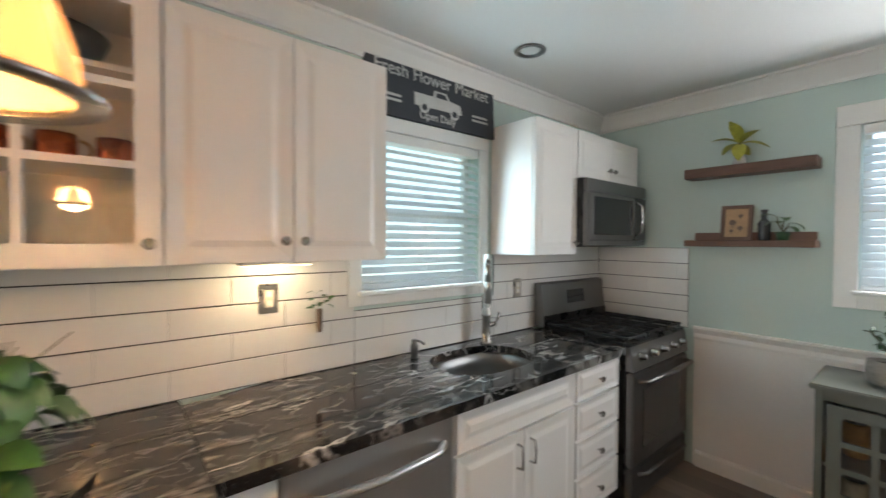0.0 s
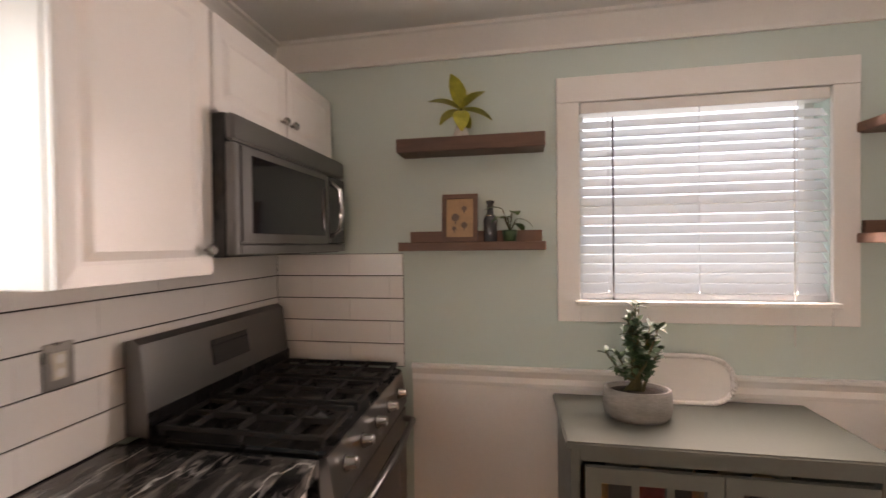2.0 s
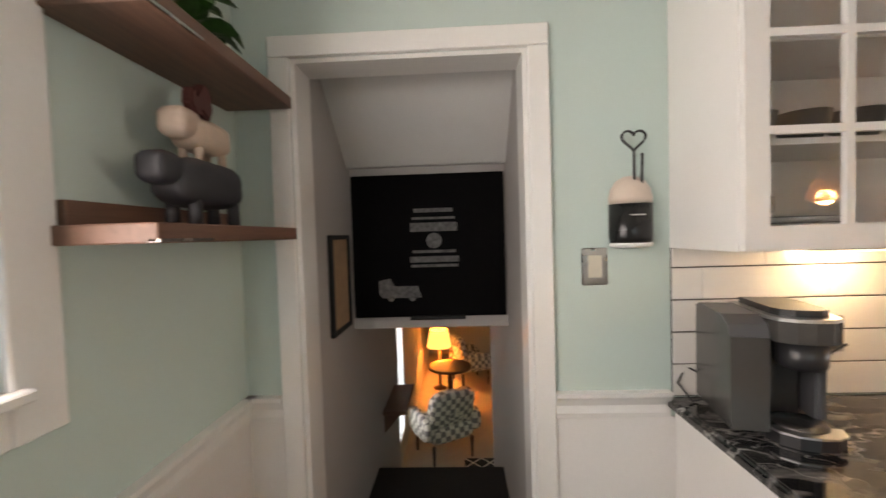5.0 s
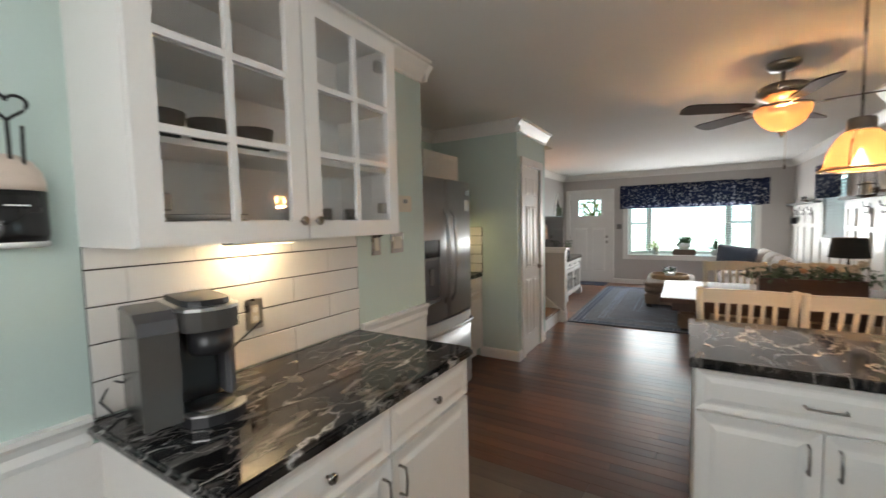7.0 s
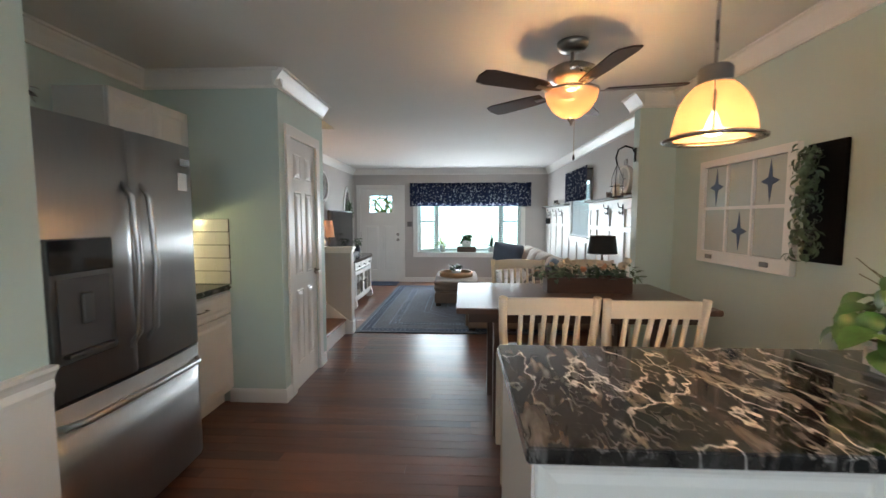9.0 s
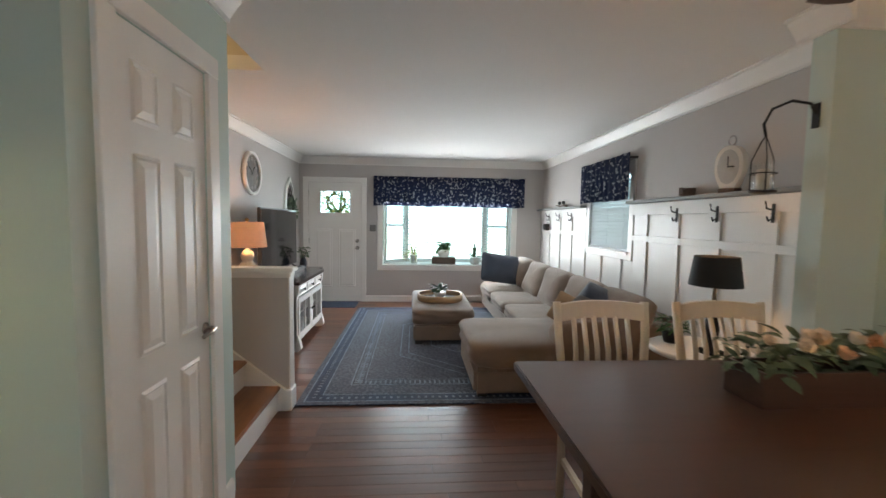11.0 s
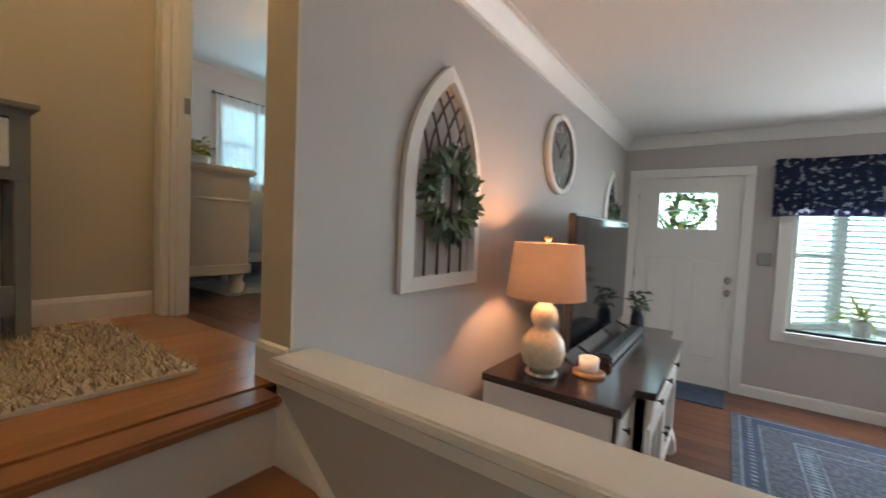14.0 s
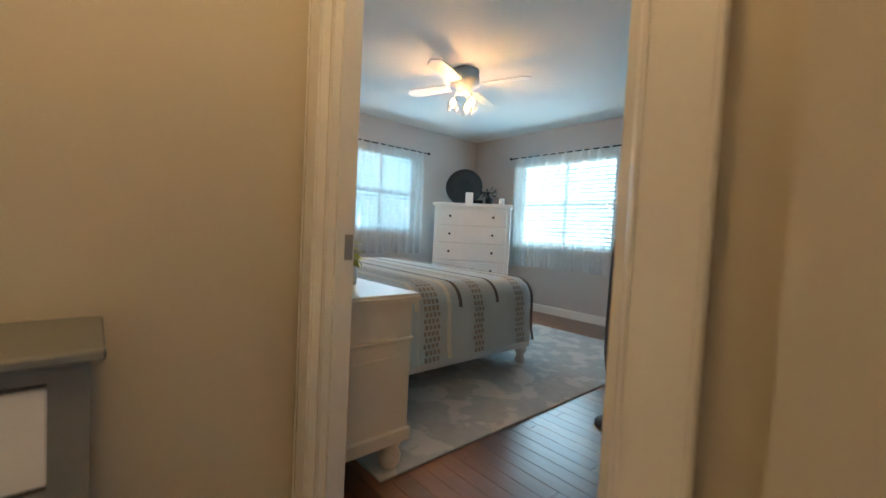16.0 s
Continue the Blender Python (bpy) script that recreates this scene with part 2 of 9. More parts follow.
M_black = mat("black_enamel", (0.005, 0.005, 0.0055), 0.28, var=0.1, scale=8)
M_iron = mat("black_cast_iron", (0.009, 0.009, 0.009), 0.65, var=0.2, scale=30, bump=0.2, bscale=200)
M_bglass = mat("black_oven_glass", (0.010, 0.010, 0.012), 0.06, var=0.05, coat=0.3)
M_plastic = mat("black_plastic", (0.02, 0.02, 0.022), 0.35, var=0.1)
M_gplastic = mat("grey_plastic", (0.085, 0.085, 0.09), 0.35, var=0.06)
M_shelf = wood("dark_walnut_shelf", (0.045, 0.022, 0.015), (0.17, 0.085, 0.055), 0.5, 4, (1, 14, 14))
M_floor = wood("reddish_oak_floor", (0.05, 0.016, 0.008), (0.17, 0.062, 0.03), 0.36, 2.2, (1, 14, 14), coat=0.16)
M_floor2 = wood("honey_oak_floor", (0.24, 0.10, 0.035), (0.46, 0.21, 0.075), 0.26, 2.2, (14, 1, 14), coat=0.25)
M_tread = wood("oak_stair_tread", (0.16, 0.06, 0.025), (0.33, 0.14, 0.055), 0.3, 2.5, (12, 1, 12), coat=0.2)
M_table = wood("dark_brown_tabletop", (0.028, 0.016, 0.012), (0.085, 0.045, 0.032), 0.3, 2.5, (1, 12, 12), coat=0.2)
M_tvtop = wood("dark_cherry_top", (0.02, 0.008, 0.007), (0.055, 0.022, 0.018), 0.16, 2.5, (12, 1, 12), coat=0.5)
M_cream = mat("cream_painted_wood", (0.72, 0.65, 0.53), 0.45, var=0.05, scale=8, bump=0.05, bscale=80)
M_greyc = mat("sage_grey_painted_wood", (0.135, 0.145, 0.125), 0.45, var=0.06, scale=6, bump=0.04, bscale=90)
M_cons = mat("slate_grey_painted_wood", (0.20, 0.205, 0.195), 0.5, var=0.06, scale=6, bump=0.04, bscale=90)
M_tile = mat("white_glazed_tile", (0.77, 0.755, 0.73), 0.16, var=0.05, scale=4, island=0.5)
M_grout = mat("dark_grout", (0.022, 0.02, 0.019), 0.9, var=0.2, scale=30)
M_pane = glass("clear_glass_pane")
M_frost = mat("reeded_pale_glass", (0.5, 0.55, 0.52), 0.15, var=0.05)
M_blind = mat("white_blind_slat", (0.86, 0.87, 0.87), 0.45, var=0.02)
_n, _l = M_blind.node_tree.nodes, M_blind.node_tree.links
_t, _m = _n.new("ShaderNodeBsdfTranslucent"), _n.new("ShaderNodeMixShader")
_t.inputs[0].default_value = (0.85, 0.88, 0.9, 1)
_m.inputs[0].default_value = 0.5
_l.new(_n["Principled BSDF"].outputs[0], _m.inputs[1]), _l.new(_t.outputs[0], _m.inputs[2]), _l.new(_m.outputs[0], _n["Material Output"].inputs[0])
M_sofa = mat("taupe_sofa_fabric", (0.215, 0.158, 0.122), 0.95, var=0.18, scale=7, bump=0.35, bscale=420, sheen=0.25)
M_navy = mat("navy_cushion_fabric", (0.045, 0.058, 0.082), 0.95, var=0.12, scale=8, bump=0.3, bscale=400, sheen=0.3)
M_gold = mat("mustard_cushion_fabric", (0.29, 0.18, 0.095), 0.95, var=0.12, scale=8, bump=0.3, bscale=400)
M_val = voronoi_print("navy_floral_cloth", (0.02, 0.032, 0.085), (0.42, 0.44, 0.5), 26, 0.42)
M_soil = mat("potting_soil", (0.03, 0.02, 0.014), 1.0, var=0.3, scale=40, bump=0.6, bscale=120)
M_leaf = mat("green_leaf", (0.035, 0.11, 0.025), 0.4, var=0.35, scale=14)
M_leafd = mat("dark_green_leaf", (0.035, 0.085, 0.035), 0.45, var=0.35, scale=14)
M_leafy = mat("yellow_green_leaf", (0.42, 0.42, 0.07), 0.4, var=0.3, scale=18)
M_sage = mat("sage_green_leaf", (0.10, 0.15, 0.085), 0.55, var=0.35, scale=14)
M_stem = mat("plant_stem", (0.10, 0.09, 0.035), 0.6, var=0.2, scale=20)
M_stone = mat("grey_stoneware", (0.25, 0.24, 0.225), 0.75, var=0.25, scale=9, bump=0.3, bscale=60, stretch=(1, 1, 3))
M_ceram = mat("white_ceramic", (0.78, 0.77, 0.74), 0.25, var=0.03)
M_terra = mat("weathered_brown_box", (0.16, 0.11, 0.085), 0.8, var=0.25, scale=14, bump=0.2)
M_slate = mat("black_chalkboard", (0.0035, 0.0035, 0.004), 0.85, var=0.25, scale=5, spec=0.12)
M_chalk = mat("pale_lettering_paint", (0.55, 0.55, 0.53), 0.8, var=0.1)
M_signgrey = mat("dark_slate_sign_paint", (0.045, 0.05, 0.06), 0.7, var=0.15, scale=8)
M_brass = mat("aged_brass", (0.45, 0.3, 0.13), 0.3, 1.0, var=0.1)
M_paper = mat("kraft_paper_print", (0.45, 0.29, 0.17), 0.85, var=0.15, scale=20)
M_beige = mat("beige_plastic", (0.62, 0.57, 0.47), 0.45, var=0.03)
M_tvscreen = mat("dark_tv_screen", (0.006, 0.006, 0.007), 0.08, var=0.05)
M_shade = mat("cream_linen_shade", (0.5, 0.37, 0.3), 0.9, var=0.06, scale=20, bump=0.2, bscale=400)
_n, _l = M_shade.node_tree.nodes, M_shade.node_tree.links
_t, _m = _n.new("ShaderNodeBsdfTranslucent"), _n.new("ShaderNodeMixShader")
_t.inputs[0].default_value = (0.075, 0.057, 0.046, 1)
_m.inputs[0].default_value = 0.5
_l.new(_n["Principled BSDF"].outputs[0], _m.inputs[1]), _l.new(_t.outputs[0], _m.inputs[2]), _l.new(_m.outputs[0], _n["Material Output"].inputs[0])
M_pearl = mat("capiz_shell_lamp_base", (0.72, 0.62, 0.45), 0.25, var=0.18, scale=30, bump=0.15, bscale=90)
M_lampglass = glow("frosted_lamp_glass", (1.0, 0.46, 0.19), 0.2, 0.2)
_n, _l = M_lampglass.node_tree.nodes, M_lampglass.node_tree.links
_t, _a = _n.new("ShaderNodeBsdfTranslucent"), _n.new("ShaderNodeAddShader")
_t.inputs[0].default_value = (0.024, 0.017, 0.011, 1)
_c, _m = _n.new("ShaderNodeBsdfTransparent"), _n.new("ShaderNodeMixShader")
_c.inputs[0].default_value = (1.0, 0.9, 0.75, 1)
_m.inputs[0].default_value = 0.3
_l.new(_n["Principled BSDF"].outputs[0], _a.inputs[0]), _l.new(_t.outputs[0], _a.inputs[1]), _l.new(_a.outputs[0], _m.inputs[1])
_l.new(_c.outputs[0], _m.inputs[2]), _l.new(_m.outputs[0], _n["Material Output"].inputs[0])
M_filament = glow("lit_bulb", (1.0, 0.66, 0.32), 10)
M_outside = glow("bright_overcast_backdrop", (0.86, 0.93, 1.0), 1.5)


# ---- building helpers ----
def B(*boxes, bevel=0.0, seg=1):
    """A bmesh of boxes, each x0, x1, y0, y1, z0, z1, with softened edges."""
    bm = bmesh.new()
    for b in boxes:
        add_box(bm, *b)
    if bevel:
        bmesh.ops.bevel(bm, geom=bm.edges[:], offset=bevel, segments=seg, affect="EDGES", clamp_overlap=True)
    return bm


def add_box(bm, x0, x1, y0, y1, z0, z1):
    vs = [bm.verts.new((x, y, z)) for x in (x0, x1) for y in (y0, y1) for z in (z0, z1)]
    for f in ((0, 1, 3, 2), (4, 6, 7, 5), (0, 4, 5, 1), (2, 3, 7, 6), (0, 2, 6, 4), (1, 5, 7, 3)):
        bm.faces.new([vs[i] for i in f])
    return vs


def lathe(profile, seg=28, bm=None, at=(0, 0, 0), caps=True):
    """Turned shape about z from (radius, height) pairs."""
    bm = bm or bmesh.new()
    rings = []
    for r, z in profile:
        rings.append([bm.verts.new((at[0] + r * math.cos(math.tau * i / seg), at[1] + r * math.sin(math.tau * i / seg), at[2] + z)) for i in range(seg)])
    for a, b in zip(rings, rings[1:]):
        for i in range(seg):
            f = bm.faces.new((a[i], a[(i + 1) % seg], b[(i + 1) % seg], b[i]))
            f.smooth = True
    if caps:
        bm.faces.new(rings[0][::-1]), bm.faces.new(rings[-1])
    return bm


def prism(pts, axis, a0, a1, bm=None):
    """A flat outline carried along an axis. pts lie in the other two axes, in order."""
    bm = bm or bmesh.new()
    place = {"x": lambda p, a: (a, p[0], p[1]), "y": lambda p, a: (p[0], a, p[1]), "z": lambda p, a: (p[0], p[1], a)}[axis]
    lo = [bm.verts.new(place(p, a0)) for p in pts]
    hi = [bm.verts.new(place(p, a1)) for p in pts]
    k = len(pts)
    bm.faces.new(lo), bm.faces.new(hi[::-1])
    for i in range(k):
        bm.faces.new((lo[i], hi[i], hi[(i + 1) % k], lo[(i + 1) % k]))
    bmesh.ops.recalc_face_normals(bm, faces=bm.faces[:])
    return bm


def tube(points, r, seg=8, bm=None, taper=1.0):
    """A round rod through points."""
    bm = bm or bmesh.new()
    ps = [Vector(p) for p in points]
    rings = []
    for i, p in enumerate(ps):
        d = (ps[min(i + 1, len(ps) - 1)] - ps[max(i - 1, 0)]).normalized()
        u = d.cross(Vector((0, 0, 1)) if abs(d.z) < 0.9 else Vector((1, 0, 0))).normalized()
        v = d.cross(u)
        rr = r * (1 + (taper - 1) * i / (len(ps) - 1))
        rings.append([bm.verts.new(p + rr * (math.cos(math.tau * k / seg) * u + math.sin(math.tau * k / seg) * v)) for k in range(seg)])
    for a, b in zip(rings, rings[1:]):
        for k in range(seg):
            f = bm.faces.new((a[k], a[(k + 1) % seg], b[(k + 1) % seg], b[k]))
            f.smooth = True
    bm.faces.new(rings[0][::-1]), bm.faces.new(rings[-1])
    bmesh.ops.recalc_face_normals(bm, faces=bm.faces[:])
    return bm


def arc(c, r, a0, a1, n, plane="xz"):
    out = []
    for i in range(n + 1):
        a = radians(a0 + (a1 - a0) * i / n)
        u, v = r * math.cos(a), r * math.sin(a)
        out.append({"xz": (c[0] + u, c[1], c[2] + v), "yz": (c[0], c[1] + u, c[2] + v), "xy": (c[0] + u, c[1] + v, c[2])}[plane])
    return out


def cushion(w, d, h, n=10, puff=0.35, seed=0, e=4.5):
    """A stuffed cushion, w by d by h, base at z 0, with sagging, uneven sides."""
    bm = bmesh.new()
    bmesh.ops.create_cube(bm, size=1)
    bmesh.ops.subdivide_edges(bm, edges=bm.edges[:], cuts=n, use_grid_fill=True)
    for v in bm.verts:
        p = v.co * 2
        k = (abs(p.x) ** e + abs(p.y) ** e + abs(p.z) ** e) ** (-1 / e)
        q = p * k
        edge = max(abs(q.x), abs(q.y))
        bulge = 1 - puff * edge ** 3
        wob = 0.03 * noise.noise(Vector((q.x * 2 + seed, q.y * 2, q.z * 2)))
        v.co = Vector((q.x * w / 2 * (1 + wob), q.y * d / 2 * (1 + wob), (q.z * bulge * (1 + wob * 2) + 1) * h / 2))
    for f in bm.faces:
        f.smooth = True
    return bm


def obj(name, bm, material, smooth=False):
    me = bpy.data.meshes.new(name)
    bmesh.ops.recalc_face_normals(bm, faces=bm.faces[:])
    bm.to_mesh(me)
    bm.free()
    me.materials.append(material)
    if smooth:
        me.shade_smooth()
    return new(name, me)


def part(name, bm, material, parent, label="", smooth=False, m=None):
    ob = obj(name, bm, material, smooth)
    ob.parent = parent
    if m is not None:
        ob.matrix_basis = m
    return tagged(ob, label)


def thing(name, m, label, category, group=""):
    e = new(name)
    e.empty_display_size = 0.1
    e.matrix_basis = m
    return tagged(e, label, category, group)


def struct(name, bm, material, label, category):
    return tagged(obj(name, bm, material), label, category, kind="structure")


def lettering(name, text, size, m, material, parent, w=None):
    """Raised letters as a mesh; w squeezes the line to a width."""
    cu = bpy.data.curves.new(name, "FONT")
    cu.body, cu.size, cu.extrude, cu.align_x, cu.align_y = text, size, 0.0012, "CENTER", "CENTER"
    tmp = bpy.data.objects.new(name, cu)
    me = bpy.data.meshes.new_from_object(tmp)
    bpy.data.objects.remove(tmp)
    if w:
        xs = [v.co.x for v in me.vertices]
        k = w / max(max(xs) - min(xs), 1e-6)
        for v in me.vertices:
            v.co.x *= k
    me.materials.clear()
    me.materials.append(material)
    ob = new(name, me)
    ob.parent, ob.matrix_basis = parent, m
    return ob


def raised_door(w, h, t=0.02, rail=0.06):
    """A cabinet door with a raised centre panel: width on x, front at -y, base z 0."""
    bm = B((0, w, -t, 0, 0, h))
    for lo, dy in ((rail, 0.007), (0.012, 0.0), (0.028, -0.006)):
        f = min(bm.faces, key=lambda q: (round(q.calc_center_median().y, 4), abs(q.calc_center_median().x - w / 2) + abs(q.calc_center_median().z - h / 2)) if q.normal.y < -0.9 else (9, 9))
        bm.normal_update()
        f = min((q for q in bm.faces if q.normal.y < -0.9), key=lambda q: abs(q.calc_center_median().x - w / 2) + abs(q.calc_center_median().z - h / 2))
        bmesh.ops.inset_region(bm, faces=[f], thickness=lo, depth=0)
        bmesh.ops.translate(bm, verts=f.verts[:], vec=(0, dy, 0))
    bm.normal_update()
    outer = [e for e in bm.edges if all(abs(v.co.y + t) < 1e-5 for v in e.verts) and (all(v.co.x in (0, w) for v in e.verts) or all(v.co.z in (0, h) for v in e.verts))]
    bmesh.ops.bevel(bm, geom=outer, offset=0.004, segments=2, affect="EDGES")
    return bm


def knob(at, parent, material=None):
    x, y, z = at
    bm = lathe([(0.005, 0), (0.005, 0.014), (0.015, 0.018), (0.016, 0.024), (0.012, 0.029)], 14)
    return part("knob", bm, material or M_nickel, parent, "", m=pose(x, y, z, 90))


def pull(at, parent, length=0.1, upright=True, material=None):
    h = length / 2
    pts = [(0, 0, -h), (0, -0.028, -h * 0.95), (0, -0.032, 0), (0, -0.028, h * 0.95), (0, 0, h)]
    bm = tube(pts, 0.005, 8)
    return part("handle", bm, material or M_nickel, parent, "", m=pose(*at, 0, 0 if upright else 90, 0))


# ---- the house: walls, floors, ceilings ----
CEIL, UP, UPCEIL = 2.46, 0.965, 3.41


def wall(name, axis, a0, a1, t0, t1, z0, z1, material, label, holes=()):
    """A wall along an axis from a0 to a1, t0 to t1 thick, with holes (a, a, z, z) cut right through."""
    boxes, cuts = [], sorted(holes)
    at = a0
    for h0, h1, hz0, hz1 in cuts:
        boxes.append((at, h0, z0, z1))
        if hz0 > z0:
            boxes.append((h0, h1, z0, hz0))
        if hz1 < z1:
            boxes.append((h0, h1, hz1, z1))
        at = h1
    boxes.append((at, a1, z0, z1))
    bm = bmesh.new()
    for b0, b1, c0, c1 in boxes:
        if b1 - b0 > 1e-4:
            add_box(bm, *((b0, b1, t0, t1) if axis == "x" else (t0, t1, b0, b1)), c0, c1)
    return struct(name, bm, material, label, "wall")


wall_east = wall("wall_east_kitchen", "y", -0.14, 5.58, 0, 0.14, 0, CEIL, M_aqua, "pale aqua painted kitchen wall with a window over the sink", [(1.345, 2.11, 1.25, 2.02)])
wall("wall_east_living", "y", 5.58, 10.92, 0, 0.14, 0, CEIL, M_grey, "warm grey painted living room wall with a side window", [(7.87, 8.83, 1.12, 2.0)])
wall_south = wall("wall_south", "x", -3.31, 0, -0.14, 0, 0, CEIL, M_aqua, "pale aqua painted wall with a window and white wainscot", [(-2.42, -1.46, 1.24, 2.10)])
wall_west = wall("wall_west_kitchen", "y", 0, 3.2, -3.31, -3.17, 0, CEIL, M_aqua, "pale aqua painted wall with a doorway to the lower stairs", [(0.2, 1.0, -1.5, 2.09)])
wall("wall_nook_south", "x", -4.31, -3.31, 3.06, 3.2, 0, CEIL, M_aqua, "pale aqua wall beside the refrigerator", [])
wall("wall_nook_west", "y", 3.2, 4.91, -4.31, -4.17, 0, CEIL, M_aqua, "pale aqua wall behind the refrigerator", [])
wall_closet = wall("wall_closet_south", "x", -4.31, -3.17, 4.91, 5.0, 0, CEIL, M_aqua, "pale aqua side wall of the closet", [])
wall("wall_closet_east", "y", 5.0, 5.84, -3.29, -3.17, 0, CEIL, M_aqua, "pale aqua closet wall with a narrow panelled door", [(5.08, 5.62, 0, 2.03)])
wall("wall_stair_south", "x", -4.21, -3.29, 5.72, 5.84, 0, UPCEIL, M_hall, "plain beige side wall of the stairs", [])
wall("wall_stub", "x", -0.31, 0, 5.58, 5.70, 0, CEIL, M_aqua, "short stub of painted wall between dining and living room", [])
wall("wall_north", "x", -4.33, 0.14, 10.78, 10.92, 0, CEIL, M_grey, "warm grey front wall with entrance door and bay window", [(-4.06, -3.17, 0, 2.04), (-2.80, -0.57, 0.65, 2.0)])
wall("wall_west_living", "y", 6.785, 10.78, -4.33, -4.21, 0, UPCEIL, M_grey, "warm grey painted living room side wall", [])
wall("wall_hall_west", "y", 4.4, 6.97, -5.59, -5.45, UP, UPCEIL, M_hall, "beige hall wall in warm lamp light", [])
wall("wall_hall_south", "x", -5.64, -4.21, 4.26, 4.4, UP, UPCEIL, M_hall, "plain beige end wall of the hall", [])
wall("wall_hall_east", "y", 4.4, 5.72, -4.21, -4.12, CEIL + 0.1, UPCEIL, M_hall, "plain beige wall above the closet", [])
wall("wall_hall_north", "x", -5.45, -4.36, 6.89, 6.97, UP, UPCEIL, M_hall, "beige hall wall with the bedroom doorway", [(-5.33, -4.51, UP, UP + 2.03)])
wall("wall_hall_pillar", "x", -4.358, -4.21, 6.775, 6.785, UP - 0.2, UPCEIL, M_hall, "beige end face of the wall between hall and living room", [])
wall("wall_hall_pillar_core", "y", 6.785, 6.97, -4.358, -4.332, UP - 0.2, UPCEIL, M_hall, "beige wall end beside the bedroom doorway", [])
wall("wall_shaft_north", "x", -4.21, -3.34, 6.80, 6.89, CEIL + 0.1, UPCEIL, M_hall, "beige wall of the shaft above the stairs", [])
wall("wall_shaft_east", "y", 5.84, 6.89, -3.34, -3.27, CEIL + 0.1, UPCEIL, M_hall, "beige wall of the shaft above the stairs", [])
wall("wall_bedroom_west", "y", 6.9, 11.0, -8.99, -8.85, UP, UPCEIL, M_grey, "grey bedroom wall with a curtained window", [(8.8, 9.85, 1.95, 3.0)])
wall("wall_bedroom_north", "x", -8.99, -4.29, 11.0, 11.14, UP, UPCEIL, M_grey, "grey bedroom wall with a curtained window", [(-7.95, -6.55, 1.85, 2.98)])
wall("wall_bedroom_south", "x", -8.99, -5.59, 6.83, 6.97, UP, UPCEIL, M_grey, "plain grey bedroom wall", [])

struct("ceiling", B((-4.31, 0.14, -0.14, 5.72, CEIL, CEIL + 0.1), (-3.34, 0.14, 5.72, 6.80, CEIL, CEIL + 0.1), (-4.21, 0.14, 6.80, 10.92, CEIL, CEIL + 0.1)), M_ceil, "matt white painted ceiling", "ceiling")
struct("ceiling_hall", B((-5.64, -3.25, 4.26, 6.97, UPCEIL, UPCEIL + 0.1)), M_ceil, "matt white hall ceiling", "ceiling")
struct("ceiling_bedroom", B((-8.99, -4.17, 6.97, 11.14, UPCEIL, UPCEIL + 0.1)), M_ceil, "matt white bedroom ceiling", "ceiling")
floor = struct("floor", B((-4.33, 0.14, -0.14, 10.92, -0.12, -0.012)), M_grout, "dark sub-floor under oak boards", "floor")
floor_hall = struct("floor_hall", B((-5.64, -4.27, 4.26, 6.93, UP - 0.2, UP - 0.012)), M_grout, "sub-floor of the upper hall", "floor")
floor_bed = struct("floor_bedroom", B((-8.99, -4.332, 6.93, 11.14, UP - 0.2, UP - 0.012)), M_grout, "sub-floor of the bedroom", "floor")
struct("ground", B((-60, 60, -60, 60, -1.9, -1.8)), mat("lawn", (0.06, 0.11, 0.03), 0.95, var=0.4, scale=3), "green lawn around the house", "ground")

# crown mouldings, chair rails and baseboards
CROWN = [(0, -0.118), (0.014, -0.118), (0.016, -0.1), (0.024, -0.088), (0.05, -0.05), (0.068, -0.028), (0.074, -0.018), (0.09, -0.014), (0.09, 0), (0, 0)]
BASE = [(0, 0), (0.016, 0), (0.016, 0.085), (0.010, 0.1), (0, 0.105)]
RAIL = [(0, 0.842), (0.012, 0.842), (0.016, 0.86), (0.012, 0.885), (0.022, 0.905), (0.032, 0.918), (0.032, 0.932), (0, 0.932)]


def moulding(name, profile, axis, a0, a1, at, out, z=0.0, label="white painted moulding", category="moulding"):
    bm = prism([(at + out * u, z + v) for u, v in profile], axis, a0, a1)
    return struct(name, bm, M_white, label, category)


for axis, a0, a1, at, out in (("y", 0, 5.58, 0, -1), ("y", 5.70, 10.78, 0, -1), ("x", -3.17, 0, 0, 1), ("y", 0, 3.2, -3.17, 1), ("x", -4.17, -3.125, 4.91, -1), ("y", 4.835, 5.84, -3.17, 1),
                              ("y", 3.2, 4.91, -4.17, 1), ("y", 6.80, 10.78, -4.21, 1), ("x", -4.21, 0, 10.78, -1), ("x", -0.31, 0, 5.58, -1), ("y", 5.505, 5.775, -0.31, -1), ("x", -0.31, 0, 5.70, 1), ("x", -4.17, -3.125, 3.2, 1)):
    moulding("crown_moulding", CROWN, axis, a0, a1, at, out, CEIL, "white crown moulding under the ceiling")
for axis, a0, a1, at, out in (("x", -3.17, -0.7, 0, 1), ("y", 1.07, 1.45, -3.17, 1), ("y", 2.58, 3.2, -3.17, 1), ("y", 0, 0.13, -3.17, 1)):
    moulding("chair_rail", RAIL, axis, a0, a1, at, out, 0, "white chair rail above white wainscot")
for b in ((-3.17, -0.7, 0, 0.006, 0, 0.842), (-3.17, -3.164, 1.07, 3.2, 0, 0.842), (-3.17, -3.164, 0, 0.13, 0, 0.842)):
    struct("wainscot", B(b), M_bead, "smooth white painted wainscot below the chair rail", "wainscot")
